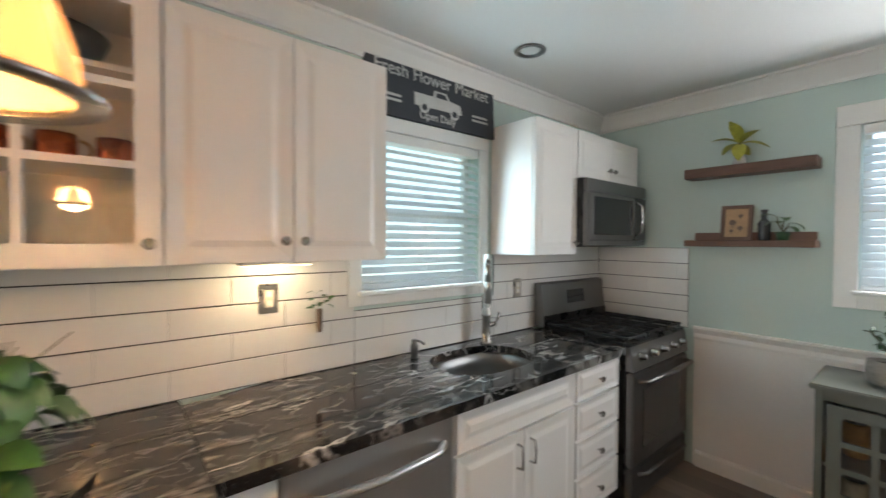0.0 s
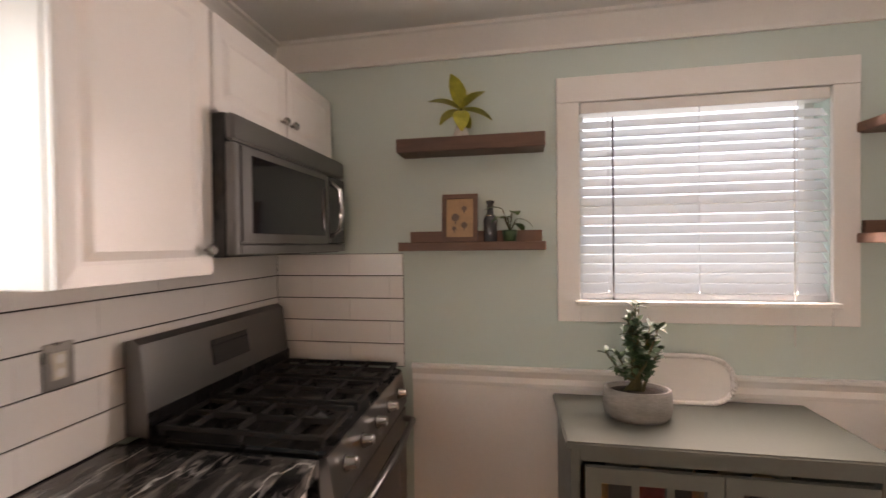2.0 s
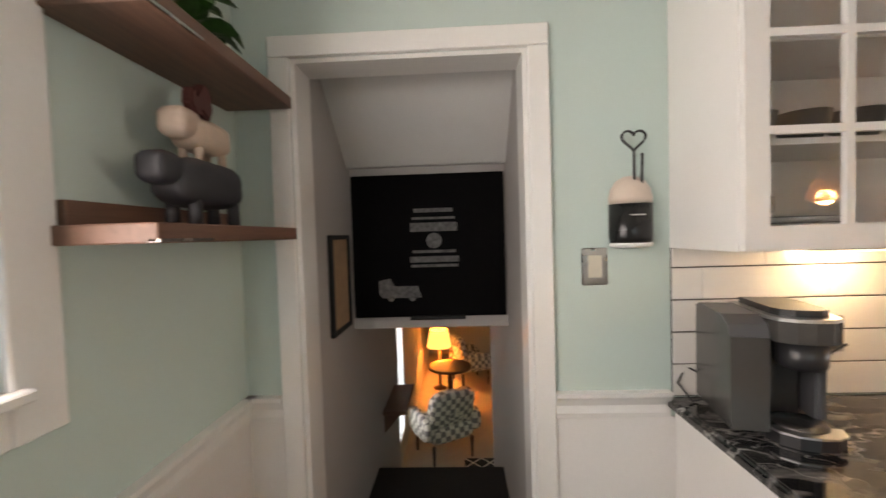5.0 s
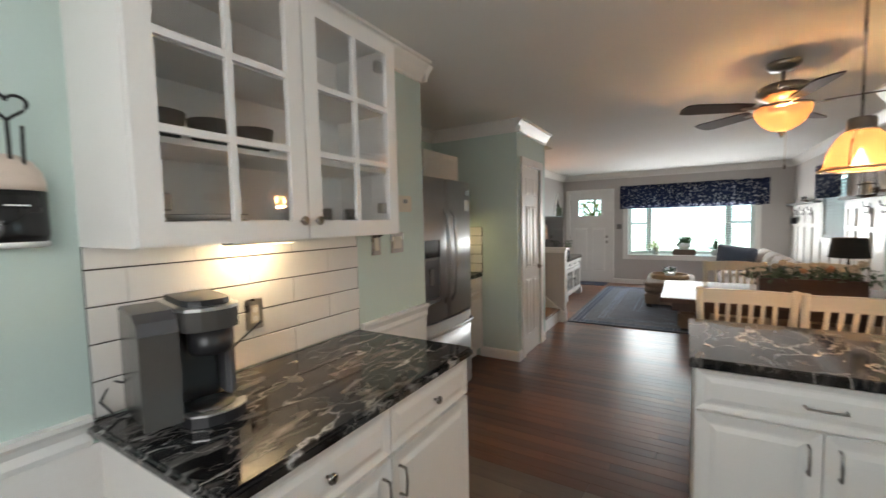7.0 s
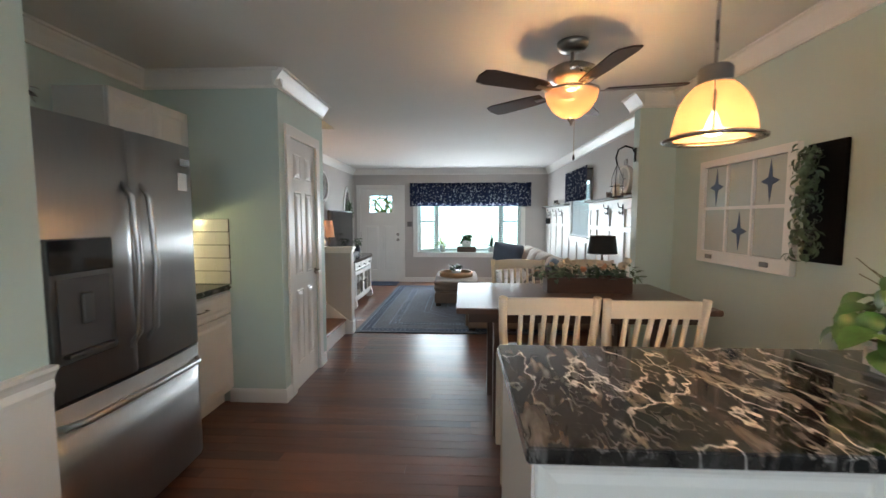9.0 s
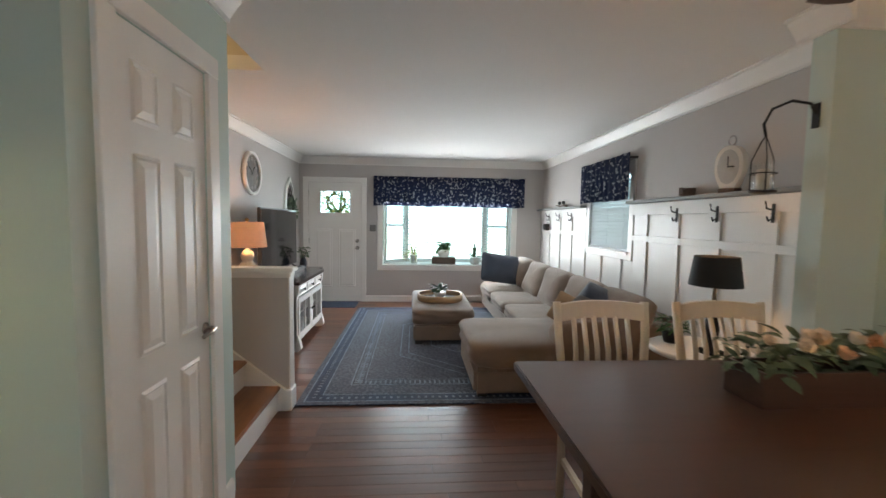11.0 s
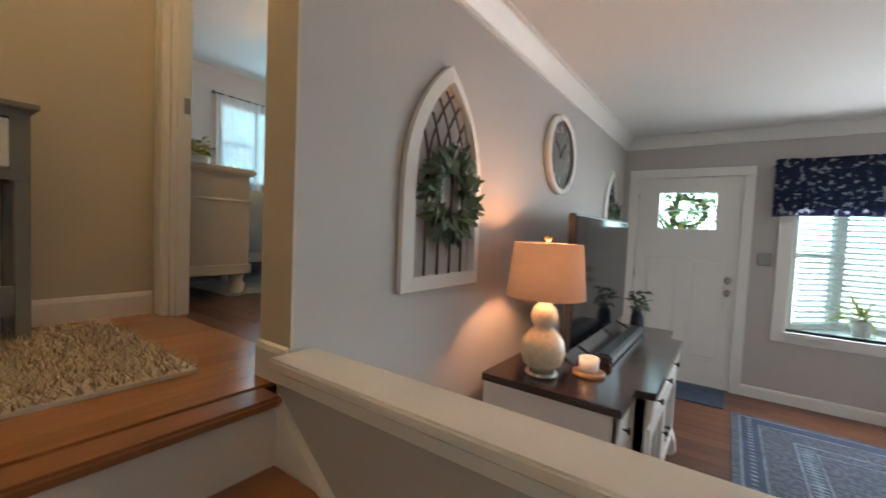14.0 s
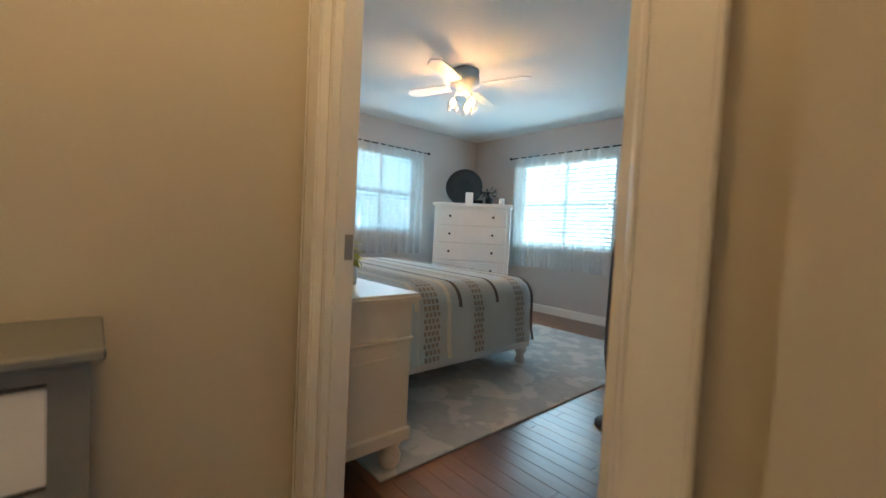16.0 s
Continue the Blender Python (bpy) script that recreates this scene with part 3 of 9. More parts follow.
for axis, a0, a1, at, out, z in (("x", -2.9, -0.72, 0.006, 1, 0), ("y", 1.07, 1.46, -3.164, 1, 0), ("x", -3.6, -3.17, 4.91, -1, 0), ("y", 4.894, 5.0, -3.17, 1, 0), ("y", 5.705, 5.796, -3.17, 1, 0),
                                 ("x", -3.11, 0, 10.78, -1, 0), ("y", 3.6, 5.58, 0, -1, 0), ("y", 5.70, 10.78, 0, -1, 0), ("y", 6.96, 10.78, -4.21, 1, 0), ("y", 4.4, 6.865, -5.45, 1, UP), ("x", -4.358, -4.214, 6.775, -1, UP), ("x", -8.85, -4.29, 11.0, -1, UP), ("y", 6.97, 11.0, -8.85, 1, UP)):
    moulding("baseboard", BASE, axis, a0, a1, at, out, z, "white painted baseboard")


# ---- windows and doors ----
def casing(parent, w0, w1, z0, z1, wd=0.085, sill=True, t=0.02, bottom=True, top=0.085):
    """Flat casing boards round an opening, in the local x z plane, front at -y."""
    part("casing", B((w0 - wd, w0, -t, 0, (z0 - wd) if bottom else z0, z1), bevel=0.003), M_white, parent)
    part("casing", B((w1, w1 + wd, -t, 0, (z0 - wd) if bottom else z0, z1), bevel=0.003), M_white, parent)
    part("head_casing", B((w0 - wd, w1 + wd, -t - 0.003, 0, z1, z1 + top), bevel=0.003), M_white, parent)
    if bottom:
        part("apron", B((w0, w1, -t + 0.002, 0, z0 - wd, z0), bevel=0.003), M_white, parent)
    if sill:
        part("window_sill", B((w0 - 0.02, w1 + 0.02, -0.045, 0.13, z0 - 0.022, z0), bevel=0.004), M_white, parent)


def window(name, m, w, z0, z1, label, tilt=30, step=0.043, mid=True, wd=0.085, deep=0.06, valance=0.05, sill=True, top=0.085, mull=()):
    """Opening of width w, casing on the room side (-y), sash and blinds inside."""
    e = tagged(thing(name, m, label, "window"), kind="structure")
    casing(e, 0, w, z0, z1, wd, sill, top=top)
    fr = 0.035
    y0, y1 = 0.085, 0.12
    bars = [(0, fr, y0, y1, z0, z1), (w - fr, w, y0, y1, z0, z1), (fr, w - fr, y0, y1, z0, z0 + fr), (fr, w - fr, y0, y1, z1 - fr, z1)]
    if mid:
        zm = (z0 + z1) / 2
        bars.append((fr, w - fr, y0, y1, zm - 0.02, zm + 0.02))
    for mx in mull:
        bars.append((mx - 0.02, mx + 0.02, y0, y1, z0 + fr, z1 - fr))
    part("window_frame", B(*bars), M_white, e)
    g = part("pane", B((fr, w - fr, 0.1, 0.104, z0 + fr, z1 - fr)), M_pane, e)
    g.visible_shadow = False
    if step:
        hold = part("headrail", B((0.006, w - 0.006, -0.014, deep - 0.02, z1 - valance, z1 - 0.003), bevel=0.003), M_white, e, "white blind valance")
        bl = part("blind", B((0.008, w - 0.008, 0.012 - 0.018, 0.012 + 0.018, z0 + 0.001, z0 + 0.030), bevel=0.003), M_blind, e, "white horizontal slatted blind")
        sub = []
        k = int((z1 - valance - z0 - 0.035) / step)
        me = None
        for i in range(k):
            if me is None:
                bm = B((0.008, w - 0.008, -0.024, 0.024, -0.0015, 0.0015))
                s = part("slat", bm, M_blind, bl)
                me = s.data
            else:
                s = new("slat", me)
                s.parent = bl
            s.matrix_basis = pose(0, 0.012, z0 + 0.03 + step * (i + 0.5), tilt)
        for cx in (0.12, w / 2, w - 0.12):
            part("ladder_cord", B((cx - 0.0015, cx + 0.0015, 0.012 - 0.026, 0.012 - 0.024, z0 + 0.03, z1 - valance)), M_blind, bl)
    return e


window("window_1", pose(0, 2.11, 0, 0, 0, -90), 0.765, 1.25, 2.02, "white framed sink window with a half-open white blind", 34, 0.042, wd=0.07, top=0.07)
w2 = window("window_2", pose(-1.46, 0, 0, 0, 0, 180), 0.96, 1.24, 2.10, "white framed kitchen window with a lowered white blind", 52, 0.042, top=0.11, wd=0.095)
part("tilt_wand", tube([(0.14, -0.012, 2.03), (0.14, -0.014, 1.2)], 0.004), M_gplastic, w2)
part("pull_cord", tube([(0.83, -0.012, 2.03), (0.83, -0.014, 1.06)], 0.0025), M_ceram, w2)
window("window_3", pose(0, 8.83, 0, 0, 0, -90), 0.96, 1.12, 2.0, "white framed side window with a lowered white blind", 58, 0.042)
window("window_4", pose(-8.85, 8.8, 0, 0, 0, 90), 1.05, 1.95, 3.0, "white bedroom window with a blind behind sheer curtains", 30, 0.05, mull=(0.525,))
window("window_5", pose(-7.95, 11.0, 0, 0, 0, 0), 1.4, 1.85, 2.98, "white bedroom window with a blind behind sheer curtains", 30, 0.05, mull=(0.7,))

# bay window: a boxed recess with a centre light and two slanted flanks
bay = tagged(thing("window_bay", pose(-2.80, 10.78, 0), "white bay window with a deep sill and slatted blinds", "window"), kind="structure")
casing(bay, 0, 2.23, 0.65, 2.0, 0.1, False)
part("window_sill", prism([(-0.02, -0.05), (2.25, -0.05), (2.23, 0.14), (1.85, 0.52), (0.38, 0.52), (0, 0.14)], "z", 0.61, 0.65), M_white, bay)
part("bay_roof", prism([(0, 0.14), (2.23, 0.14), (1.85, 0.56), (0.38, 0.56)], "z", 2.0, 2.05), M_white, bay)
part("bay_apron", prism([(0, 0.14), (2.23, 0.14), (1.85, 0.56), (0.38, 0.56)], "z", -0.3, 0.61), M_white, bay)


def light_frame(name, m, w, z0, z1, parent, step=0.05, tilt=26):
    fr = 0.05
    zm = (z0 + z1) / 2
    p = part(name, B((0, fr, 0, 0.05, z0, z1), (w - fr, w, 0, 0.05, z0, z1), (fr, w - fr, 0, 0.05, z0, z0 + fr), (fr, w - fr, 0, 0.05, z1 - fr, z1), *(((fr, w - fr, 0.002, 0.048, zm - 0.022, zm + 0.022),) if w < 1 else ())), M_white, parent, m=m)
    g = part("pane", B((fr, w - fr, 0.024, 0.028, z0 + fr, z1 - fr)), M_pane, p)
    g.visible_shadow = False
    me = None
    for i in range(int((z1 - z0 - 0.06) / step)):
        if me is None:
            s = part("slat", B((0.03, w - 0.03, -0.024, 0.024, -0.0015, 0.0015)), M_blind, p)
            me = s.data
        else:
            s = new("slat", me)
            s.parent = p
        s.matrix_basis = pose(0, -0.035, z0 + 0.04 + step * (i + 0.5), tilt)
    return p


light_frame("centre_light", pose(0.38, 0.5, 0), 1.47, 0.65, 2.0, bay)
light_frame("flank_light", pose(0.02, 0.14, 0, 0, 0, 45), 0.52, 0.65, 2.0, bay, tilt=20)
light_frame("flank_light", pose(1.85, 0.505, 0, 0, 0, -45), 0.52, 0.65, 2.0, bay, tilt=20)


def panel_door(name, m, w, h, label, rows, cols=2, material=None, t=0.04, rail=0.1, light=None):
    """A stile and rail door with sunk, raised-field panels; rows are (z0, z1)."""
    e = tagged(thing(name, m, label, "door"), kind="structure")
    material = material or M_white
    if light is None:
        part("leaf", B((0, w, 0, t, 0, h), bevel=0.003), material, e)
    else:
        a, b, c0, c1 = light
        part("leaf", B((0, w, 0, t, 0, c0), (0, w, 0, t, c1, h), (0, a, 0, t, c0, c1), (b, w, 0, t, c0, c1)), material, e)
    cw = (w - rail * (cols + 1)) / cols
    for z0, z1 in rows:
        for c in range(cols):
            x0 = rail + c * (cw + rail)
            bm = bmesh.new()
            ring = [(x0, x0 + cw, z0, z1, 0.0), (x0 + 0.012, x0 + cw - 0.012, z0 + 0.012, z1 - 0.012, -0.006), (x0 + 0.02, x0 + cw - 0.02, z0 + 0.02, z1 - 0.02, -0.001), (x0 + 0.045, x0 + cw - 0.045, z0 + 0.045, z1 - 0.045, -0.008)]
            loops = [[bm.verts.new(p) for p in ((a, y, c0), (b, y, c0), (b, y, c1), (a, y, c1))] for a, b, c0, c1, y in ring]
            for lo, hi in zip(loops, loops[1:]):
                for i in range(4):
                    bm.faces.new((lo[i], lo[(i + 1) % 4], hi[(i + 1) % 4], hi[i]))
            bm.faces.new(loops[-1])
            part("panel", bm, material, e)
    return e


def lever(parent, x, z, out=-1):
    bm = lathe([(0.026, 0), (0.026, 0.006), (0.01, 0.012), (0.01, 0.045)], 16)
    part("door_handle", bm, M_nickel, parent, "brushed nickel lever handle", m=pose(x, 0, z, 90))
    part("lever", tube([(x, -0.045, z), (x - 0.05, -0.05, z - 0.004), (x - 0.1, -0.045, z - 0.012)], 0.009, 8), M_nickel, parent)


d1 = panel_door("door_closet", pose(-3.175, 5.08, 0, 0, 0, 90), 0.54, 2.03, "white six-panel closet door, closed, with a nickel lever", [(0.2, 0.82), (0.94, 1.62), (1.72, 1.92)], rail=0.085)
lever(d1, 0.505, 0.93)
casing(tagged(thing("door_trim", pose(-3.17, 5.08, 0, 0, 0, 90), "white painted door casing", "trim"), kind="structure"), 0, 0.54, 0, 2.03, 0.08, False, bottom=False)
d2 = panel_door("door_front", pose(-4.06, 10.80, 0), 0.89, 2.04, "white front door with a small leaded light", [(0.25, 1.25)], material=M_white, light=(0.2, 0.69, 1.53, 1.89))
fl = part("light_frame", B((0.17, 0.72, -0.02, 0.02, 1.50, 1.53), (0.17, 0.72, -0.02, 0.02, 1.89, 1.92), (0.17, 0.20, -0.02, 0.02, 1.53, 1.89), (0.69, 0.72, -0.02, 0.02, 1.53, 1.89), (0.2, 0.69, -0.016, 0.004, 1.705, 1.715)), M_white, d2)
part("door_glass", B((0.2, 0.69, 0.014, 0.018, 1.53, 1.89)), M_pane, d2, "clear door light").visible_shadow = False
for z in (0.93, 1.05):
    part("door_knob", lathe([(0.03, 0), (0.03, 0.008), (0.012, 0.02), (0.026, 0.04), (0.028, 0.055), (0.015, 0.065)], 18), M_nickel, d2, "nickel knob", m=pose(0.82, 0, z, 90))
for z in (0.2, 1.0, 1.8):
    part("hinge", B((-0.008, 0.006, -0.006, 0.002, z, z + 0.09)), M_nickel, d2)
casing(tagged(thing("door_trim", pose(-4.06, 10.78, 0), "white painted front door casing", "trim"), kind="structure"), 0, 0.89, 0, 2.04, 0.085, False, bottom=False)
tr = tagged(thing("door_trim", pose(-3.17, 0.2, 0, 0, 0, 90), "white painted casing of the lower stair doorway", "trim"), kind="structure")
casing(tr, 0, 0.8, 0, 2.09, 0.07, False, bottom=False, top=0.07)
part("jamb", B((-0.0, 0.015, 0, 0.14, -1.4, 2.09), (0.785, 0.8, 0, 0.14, -1.4, 2.09), (0.015, 0.785, 0, 0.14, 2.075, 2.09)), M_white, tr)
tr = tagged(thing("door_trim", pose(-5.33, 6.89, UP), "white painted casing of the bedroom doorway", "trim"), kind="structure")
casing(tr, 0, 0.82, 0, 2.03, 0.078, False, bottom=False, t=0.026)
for cx in (-0.083, -0.012, 0.824, 0.895):
    part("casing_bead", B((cx, cx + 0.008, -0.031, -0.0262, 0, 2.03), bevel=0.003), M_white, tr)
part("jamb", B((0, 0.02, 0, 0.08, 0, 2.03), (0.80, 0.82, 0, 0.08, 0, 2.03), (0.02, 0.80, 0, 0.08, 2.01, 2.03)), M_white, tr)
part("door_stop", B((0.02, 0.032, 0.02, 0.045, 0, 2.01), (0.788, 0.80, 0.02, 0.045, 0, 2.01)), M_white, tr)
part("strike_plate", B((0.0195, 0.0225, 0.048, 0.075, 0.93, 1.0)), M_nickel, tr)

r_w = random.Random(77)
dwr = thing("door_wreath", pose(-3.615, 10.86, 1.70), "green leafy wreath hanging outside the front door light", "wreath")
part("ring", tube([(0.14 * math.cos(math.tau * i / 24), 0.02, 0.14 * math.sin(math.tau * i / 24)) for i in range(25)], 0.012, 6), M_stem, dwr)
for i in range(46):
    a = math.tau * i / 46
    part("leaf", prism([(0, 0), (0.03, 0.018), (0.085, 0.0), (0.03, -0.018)], "y", 0.0, 0.003), M_leaf if i % 3 else M_leafy, dwr, m=pose(0.12 * math.cos(a), 0.0, 0.12 * math.sin(a), r_w.uniform(-20, 20), -math.degrees(a) + r_w.uniform(-50, 50), 0))

# ---- split-level stairs and half wall ----
stairs = tagged(thing("stairs", pose(-3.2, 5.84, 0), "five white risers with oak treads up to the hall", "stairs"), kind="structure")
RISE, RUN = UP / 5, 0.235
for i in range(5):
    x1 = -RUN * i - 0.05
    part("riser", B((x1 - 0.02, x1, 0, 0.89, RISE * i, RISE * (i + 1) - 0.028)), M_white, stairs)
    if i < 4:
        part("tread", B((x1 - RUN - 0.02, x1 + 0.025, 0, 0.89, RISE * (i + 1) - 0.028, RISE * (i + 1)), bevel=0.008, seg=2), M_tread, stairs)
    else:
        part("tread", B((-1.06, x1 + 0.025, 0, 0.89, UP - 0.028, UP), bevel=0.008, seg=2), M_tread, stairs, "oak landing nosing")
half = tagged(thing("half_wall", pose(-3.17, 6.735, 0), "low grey half wall with a white cap beside the stairs", "half wall"), kind="structure")
part("body", B((-1.04, 0, 0.005, 0.095, 0, 1.0)), M_grey, half)
part("cap", B((-1.04, 0.04, -0.028, 0.12, 1.03, 1.06), bevel=0.006, seg=2), M_white, half, "white painted wooden cap")
part("cap_moulding", B((-1.04, 0.02, -0.012, 0.107, 0.988, 1.03), bevel=0.008, seg=2), M_white, half)
part("end_board", B((0, 0.012, -0.002, 0.102, 0, 0.988), bevel=0.003), M_white, half)
part("base_block", B((-0.06, 0.022, -0.014, 0.112, 0, 0.16), bevel=0.006), M_white, half)
part("skirt_board", prism([(0.0, 0.0), (0.0, 0.12), (-0.05, 0.15), (-1.03, 0.93), (-1.03, 0.0)], "y", -0.008, 0.005), M_white, half)
part("skirt_moulding", prism([(-0.02, 0.125), (-1.03, 0.93), (-1.03, 0.957), (0.0, 0.145)], "y", -0.018, 0.005), M_white, half)

# ---- plants ----
def leaf(length, width, droop=0.35, n=5, fold=0.15):
    """One leaf along +x from the origin, bent downwards, folded on its midrib."""
    bm = bmesh.new()
    rows = []
    for i in range(n + 1):
        s = i / n
        w = width / 2 * math.sin(math.pi * min(s * 0.93 + 0.05, 1)) ** 0.8
        x, z = length * s * math.cos(droop * s), -length * s * math.sin(droop * s)
        rows.append([bm.verts.new((x, -w, z + fold * w)), bm.verts.new((x, 0, z)), bm.verts.new((x, w, z + fold * w))])
    for a, b in zip(rows, rows[1:]):
        for k in (0, 1):
            f = bm.faces.new((a[k], b[k], b[k + 1], a[k + 1]))
            f.smooth = True
    return bm


def foliage(rng, n, length, width, reach, height, droop=0.5, up=0.4, base=0.0, m0=None):
    """Many leaves set about a clump, joined into one mesh."""
    bm = bmesh.new()
    for i in range(n):
        a = rng.uniform(0, math.tau)
        r = reach * rng.uniform(0.1, 1) ** 0.7
        h = base + height * rng.uniform(0, 1)
        s = rng.uniform(0.65, 1.15)
        lf = leaf(length * s, width * s, droop * rng.uniform(0.3, 1.6), 4)
        m = pose(r * math.cos(a) * 0.6, r * math.sin(a) * 0.6, h, rng.uniform(-30, 30), -math.degrees(up) * rng.uniform(0.0, 1.6), math.degrees(a) + rng.uniform(-40, 40))
        lf.transform(m)
        me = bpy.data.meshes.new("t")
        lf.to_mesh(me)
        lf.free()
        bm.from_mesh(me)
        bpy.data.meshes.remove(me)
    if m0 is not None:
        bm.transform(m0)
    return bm


def stems(rng, n, reach, height, r=0.003):
    bm = bmesh.new()
    for i in range(n):
        a, q = rng.uniform(0, math.tau), reach * rng.uniform(0.3, 1)
        tube([(0, 0, 0), (q * 0.3 * math.cos(a), q * 0.3 * math.sin(a), height * 0.5), (q * math.cos(a), q * math.sin(a), height * rng.uniform(0.7, 1))], r, 5, bm, 0.5)
    return bm


def potted(name, m, label, pot, pot_mat, leaves, leaf_mat, stem=None, soil_r=0.05, soil_z=0.1, category="potted plant", group=""):
    e = thing(name, m, label, category, group)
    part("pot", lathe(pot, 28), pot_mat, e)
    part("soil", lathe([(soil_r, -0.004), (soil_r, 0), (soil_r * 0.5, 0.004)], 20, at=(0, 0, soil_z)), M_soil, e)
    if stem is not None:
        part("stems", stem, M_stem, e)
    part("foliage", leaves, leaf_mat, e)
    return e


# ---- kitchen cabinets ----
def base_unit(m, w, fronts, label, d=0.6, h=0.87, group="base cabinets", handles="pull"):
    """A base cabinet, back at y 0, front at -d. fronts: (x0, x1, z0, z1, kind)."""
    e = thing("base_cabinet", m, label, "cabinet", group)
    part("body", B((0, w, -d, 0, 0.1, h), (0.0, w, -d + 0.06, 0, 0.0, 0.1)), M_cab, e)
    if h < 0.8:
        part("front_rail", B((0, w, -d, -d + 0.02, h, 0.869)), M_cab, e)
    for x0, x1, z0, z1, kind in fronts:
        p = part("drawer_front" if kind in "du" else "door", raised_door(x1 - x0, z1 - z0, rail=0.03 if kind in "du" else 0.055), M_cab, e, m=pose(x0, -d - 0.001, z0))
        cx, cz = (x1 - x0) / 2, (z1 - z0) / 2
        if kind == "d":
            knob((cx, -0.02, cz), p)
        elif kind == "u":
            pull((cx, -0.02, cz), p, 0.11, False)
        elif kind == "l":
            pull((x1 - x0 - 0.04, -0.02, z1 - z0 - 0.1), p)
        elif kind == "r":
            pull((0.04, -0.02, z1 - z0 - 0.1), p)
    return e


def wall_unit(m, w, z0, z1, doors, label, d=0.31, group="wall cabinets", knobs=True):
    e = thing("wall_cabinet", m, label, "cabinet", group)
    part("body", B((0, w, -d, 0, z0, z1), bevel=0.003), M_cab, e)
    for x0, x1, side in doors:
        p = part("door", raised_door(x1 - x0, z1 - z0 - 0.006, rail=0.06), M_cab, e, m=pose(x0, -d - 0.001, z0 + 0.003))
        if side:
            knob((x1 - x0 - 0.03 if side == "r" else 0.03, -0.02, 0.07), p)
    return e


def glass_unit(m, w, z0, z1, n, label, d=0.33, cols=2, rows=3, shelves=(0.27, 0.53)):
    """An open-backed look through mullioned glass doors; n doors."""
    e = thing("glass_cabinet", m, label, "cabinet", "wall cabinets")
    t = 0.018
    for nm, q in (("side_panel", (0, t, -d, 0, z0, z1)), ("side_panel", (w - t, w, -d, 0, z0, z1)), ("bottom_panel", (t, w - t, -d, 0, z0, z0 + t)), ("top_panel", (t, w - t, -d, 0, z1 - t, z1)), ("back_panel", (t, w - t, -0.01, 0, z0 + t, z1 - t))):
        part(nm, B(q), M_cab, e)
    for s in shelves:
        part("shelf", B((t, w - t, -d + 0.03, -0.01, z0 + s, z0 + s + 0.016)), M_cab, e)
    dw = w / n
    for i in range(n):
        h = z1 - z0 - 0.006
        a, b = 0.003, dw - 0.003
        rail, bar = 0.06, 0.02
        bars = [(a, a + rail, -0.02, 0, 0, h), (b - rail, b, -0.02, 0, 0, h), (a + rail, b - rail, -0.02, 0, 0, rail), (a + rail, b - rail, -0.02, 0, h - rail, h)]
        for c in range(1, cols):
            x = a + rail + (b - a - 2 * rail) * c / cols
            bars.append((x - bar / 2, x + bar / 2, -0.018, -0.002, rail, h - rail))
        for r in range(1, rows):
            z = rail + (h - 2 * rail) * r / rows
            bars.append((a + rail, b - rail, -0.0175, -0.0025, z - bar / 2, z + bar / 2))
        dr = part("door", B(*bars[:4]), M_cab, e, m=pose(dw * i, -d - 0.001, z0 + 0.003))
        for q in bars[4:]:
            part("muntin", B(q), M_cab, dr)
        iw, ih = (b - a - 2 * rail) / cols, (h - 2 * rail) / rows
        for c in range(cols):
            for r in range(rows):
                part("pane", B((a + rail + iw * c + 0.004, a + rail + iw * (c + 1) - 0.004, -0.011, -0.008, rail + ih * r + 0.004, rail + ih * (r + 1) - 0.004)), M_pane, dr).visible_shadow = False
        side = "r" if (i < n / 2 or n == 1) else "l"
        knob((b - 0.03 if side == "r" else 0.03, -0.02, 0.06), dr)
        for hz in (0.09, h - 0.13):
            hx = a + rail - 0.01 if side == "r" else b - rail - 0.03
            part("hinge", B((hx, hx + 0.04, 0.002, 0.03, hz, hz + 0.045), bevel=0.004), M_nickel, dr)
    return e


E_ = lambda y: pose(0, y, 0, 0, 0, -90)
W_ = lambda y: pose(-3.17, y, 0, 0, 0, 90)
glass_unit(E_(3.465), 0.565, 1.41, 2.17, 1, "white wall cabinet with a mullioned glass door", cols=2, rows=3)
wall_unit(E_(2.897), 0.73, 1.41, 2.17, ((0.003, 0.363, "r"), (0.367, 0.727, "l")), "white double wall cabinet with raised-panel doors")
wall_unit(E_(1.235), 0.405, 1.41, 2.17, ((0.003, 0.402, "r"),), "white single wall cabinet beside the sink window")
wall_unit(E_(0.825), 0.77, 1.88, 2.17, ((0.003, 0.383, "r"), (0.387, 0.767, "l")), "low white wall cabinet above the microwave")
glass_unit(W_(1.46), 1.02, 1.41, 2.24, 2, "white two-door glass cabinet holding plates and glasses")

base_unit(E_(2.05), 0.77, ((0.006, 0.764, 0.70, 0.86, "n"), (0.006, 0.383, 0.12, 0.69, "l"), (0.387, 0.764, 0.12, 0.69, "r")), "white sink base cabinet with two doors", h=0.68)
base_unit(E_(1.275), 0.425, ((0.01, 0.415, 0.70, 0.86, "d"), (0.01, 0.415, 0.51, 0.69, "d"), (0.01, 0.415, 0.32, 0.50, "d"), (0.01, 0.415, 0.12, 0.31, "d")), "narrow white unit with four drawers")
base_unit(E_(3.45), 0.78, ((0.48, 0.774, 0.12, 0.86, "n"),), "white corner base cabinet with a panel front")
base_unit(pose(-1.67, 3.5, 0), 0.77, ((0.006, 0.764, 0.70, 0.86, "u"), (0.006, 0.383, 0.12, 0.69, "l"), (0.387, 0.764, 0.12, 0.69, "r")), "white peninsula cabinet with one wide drawer and two doors", d=0.62)
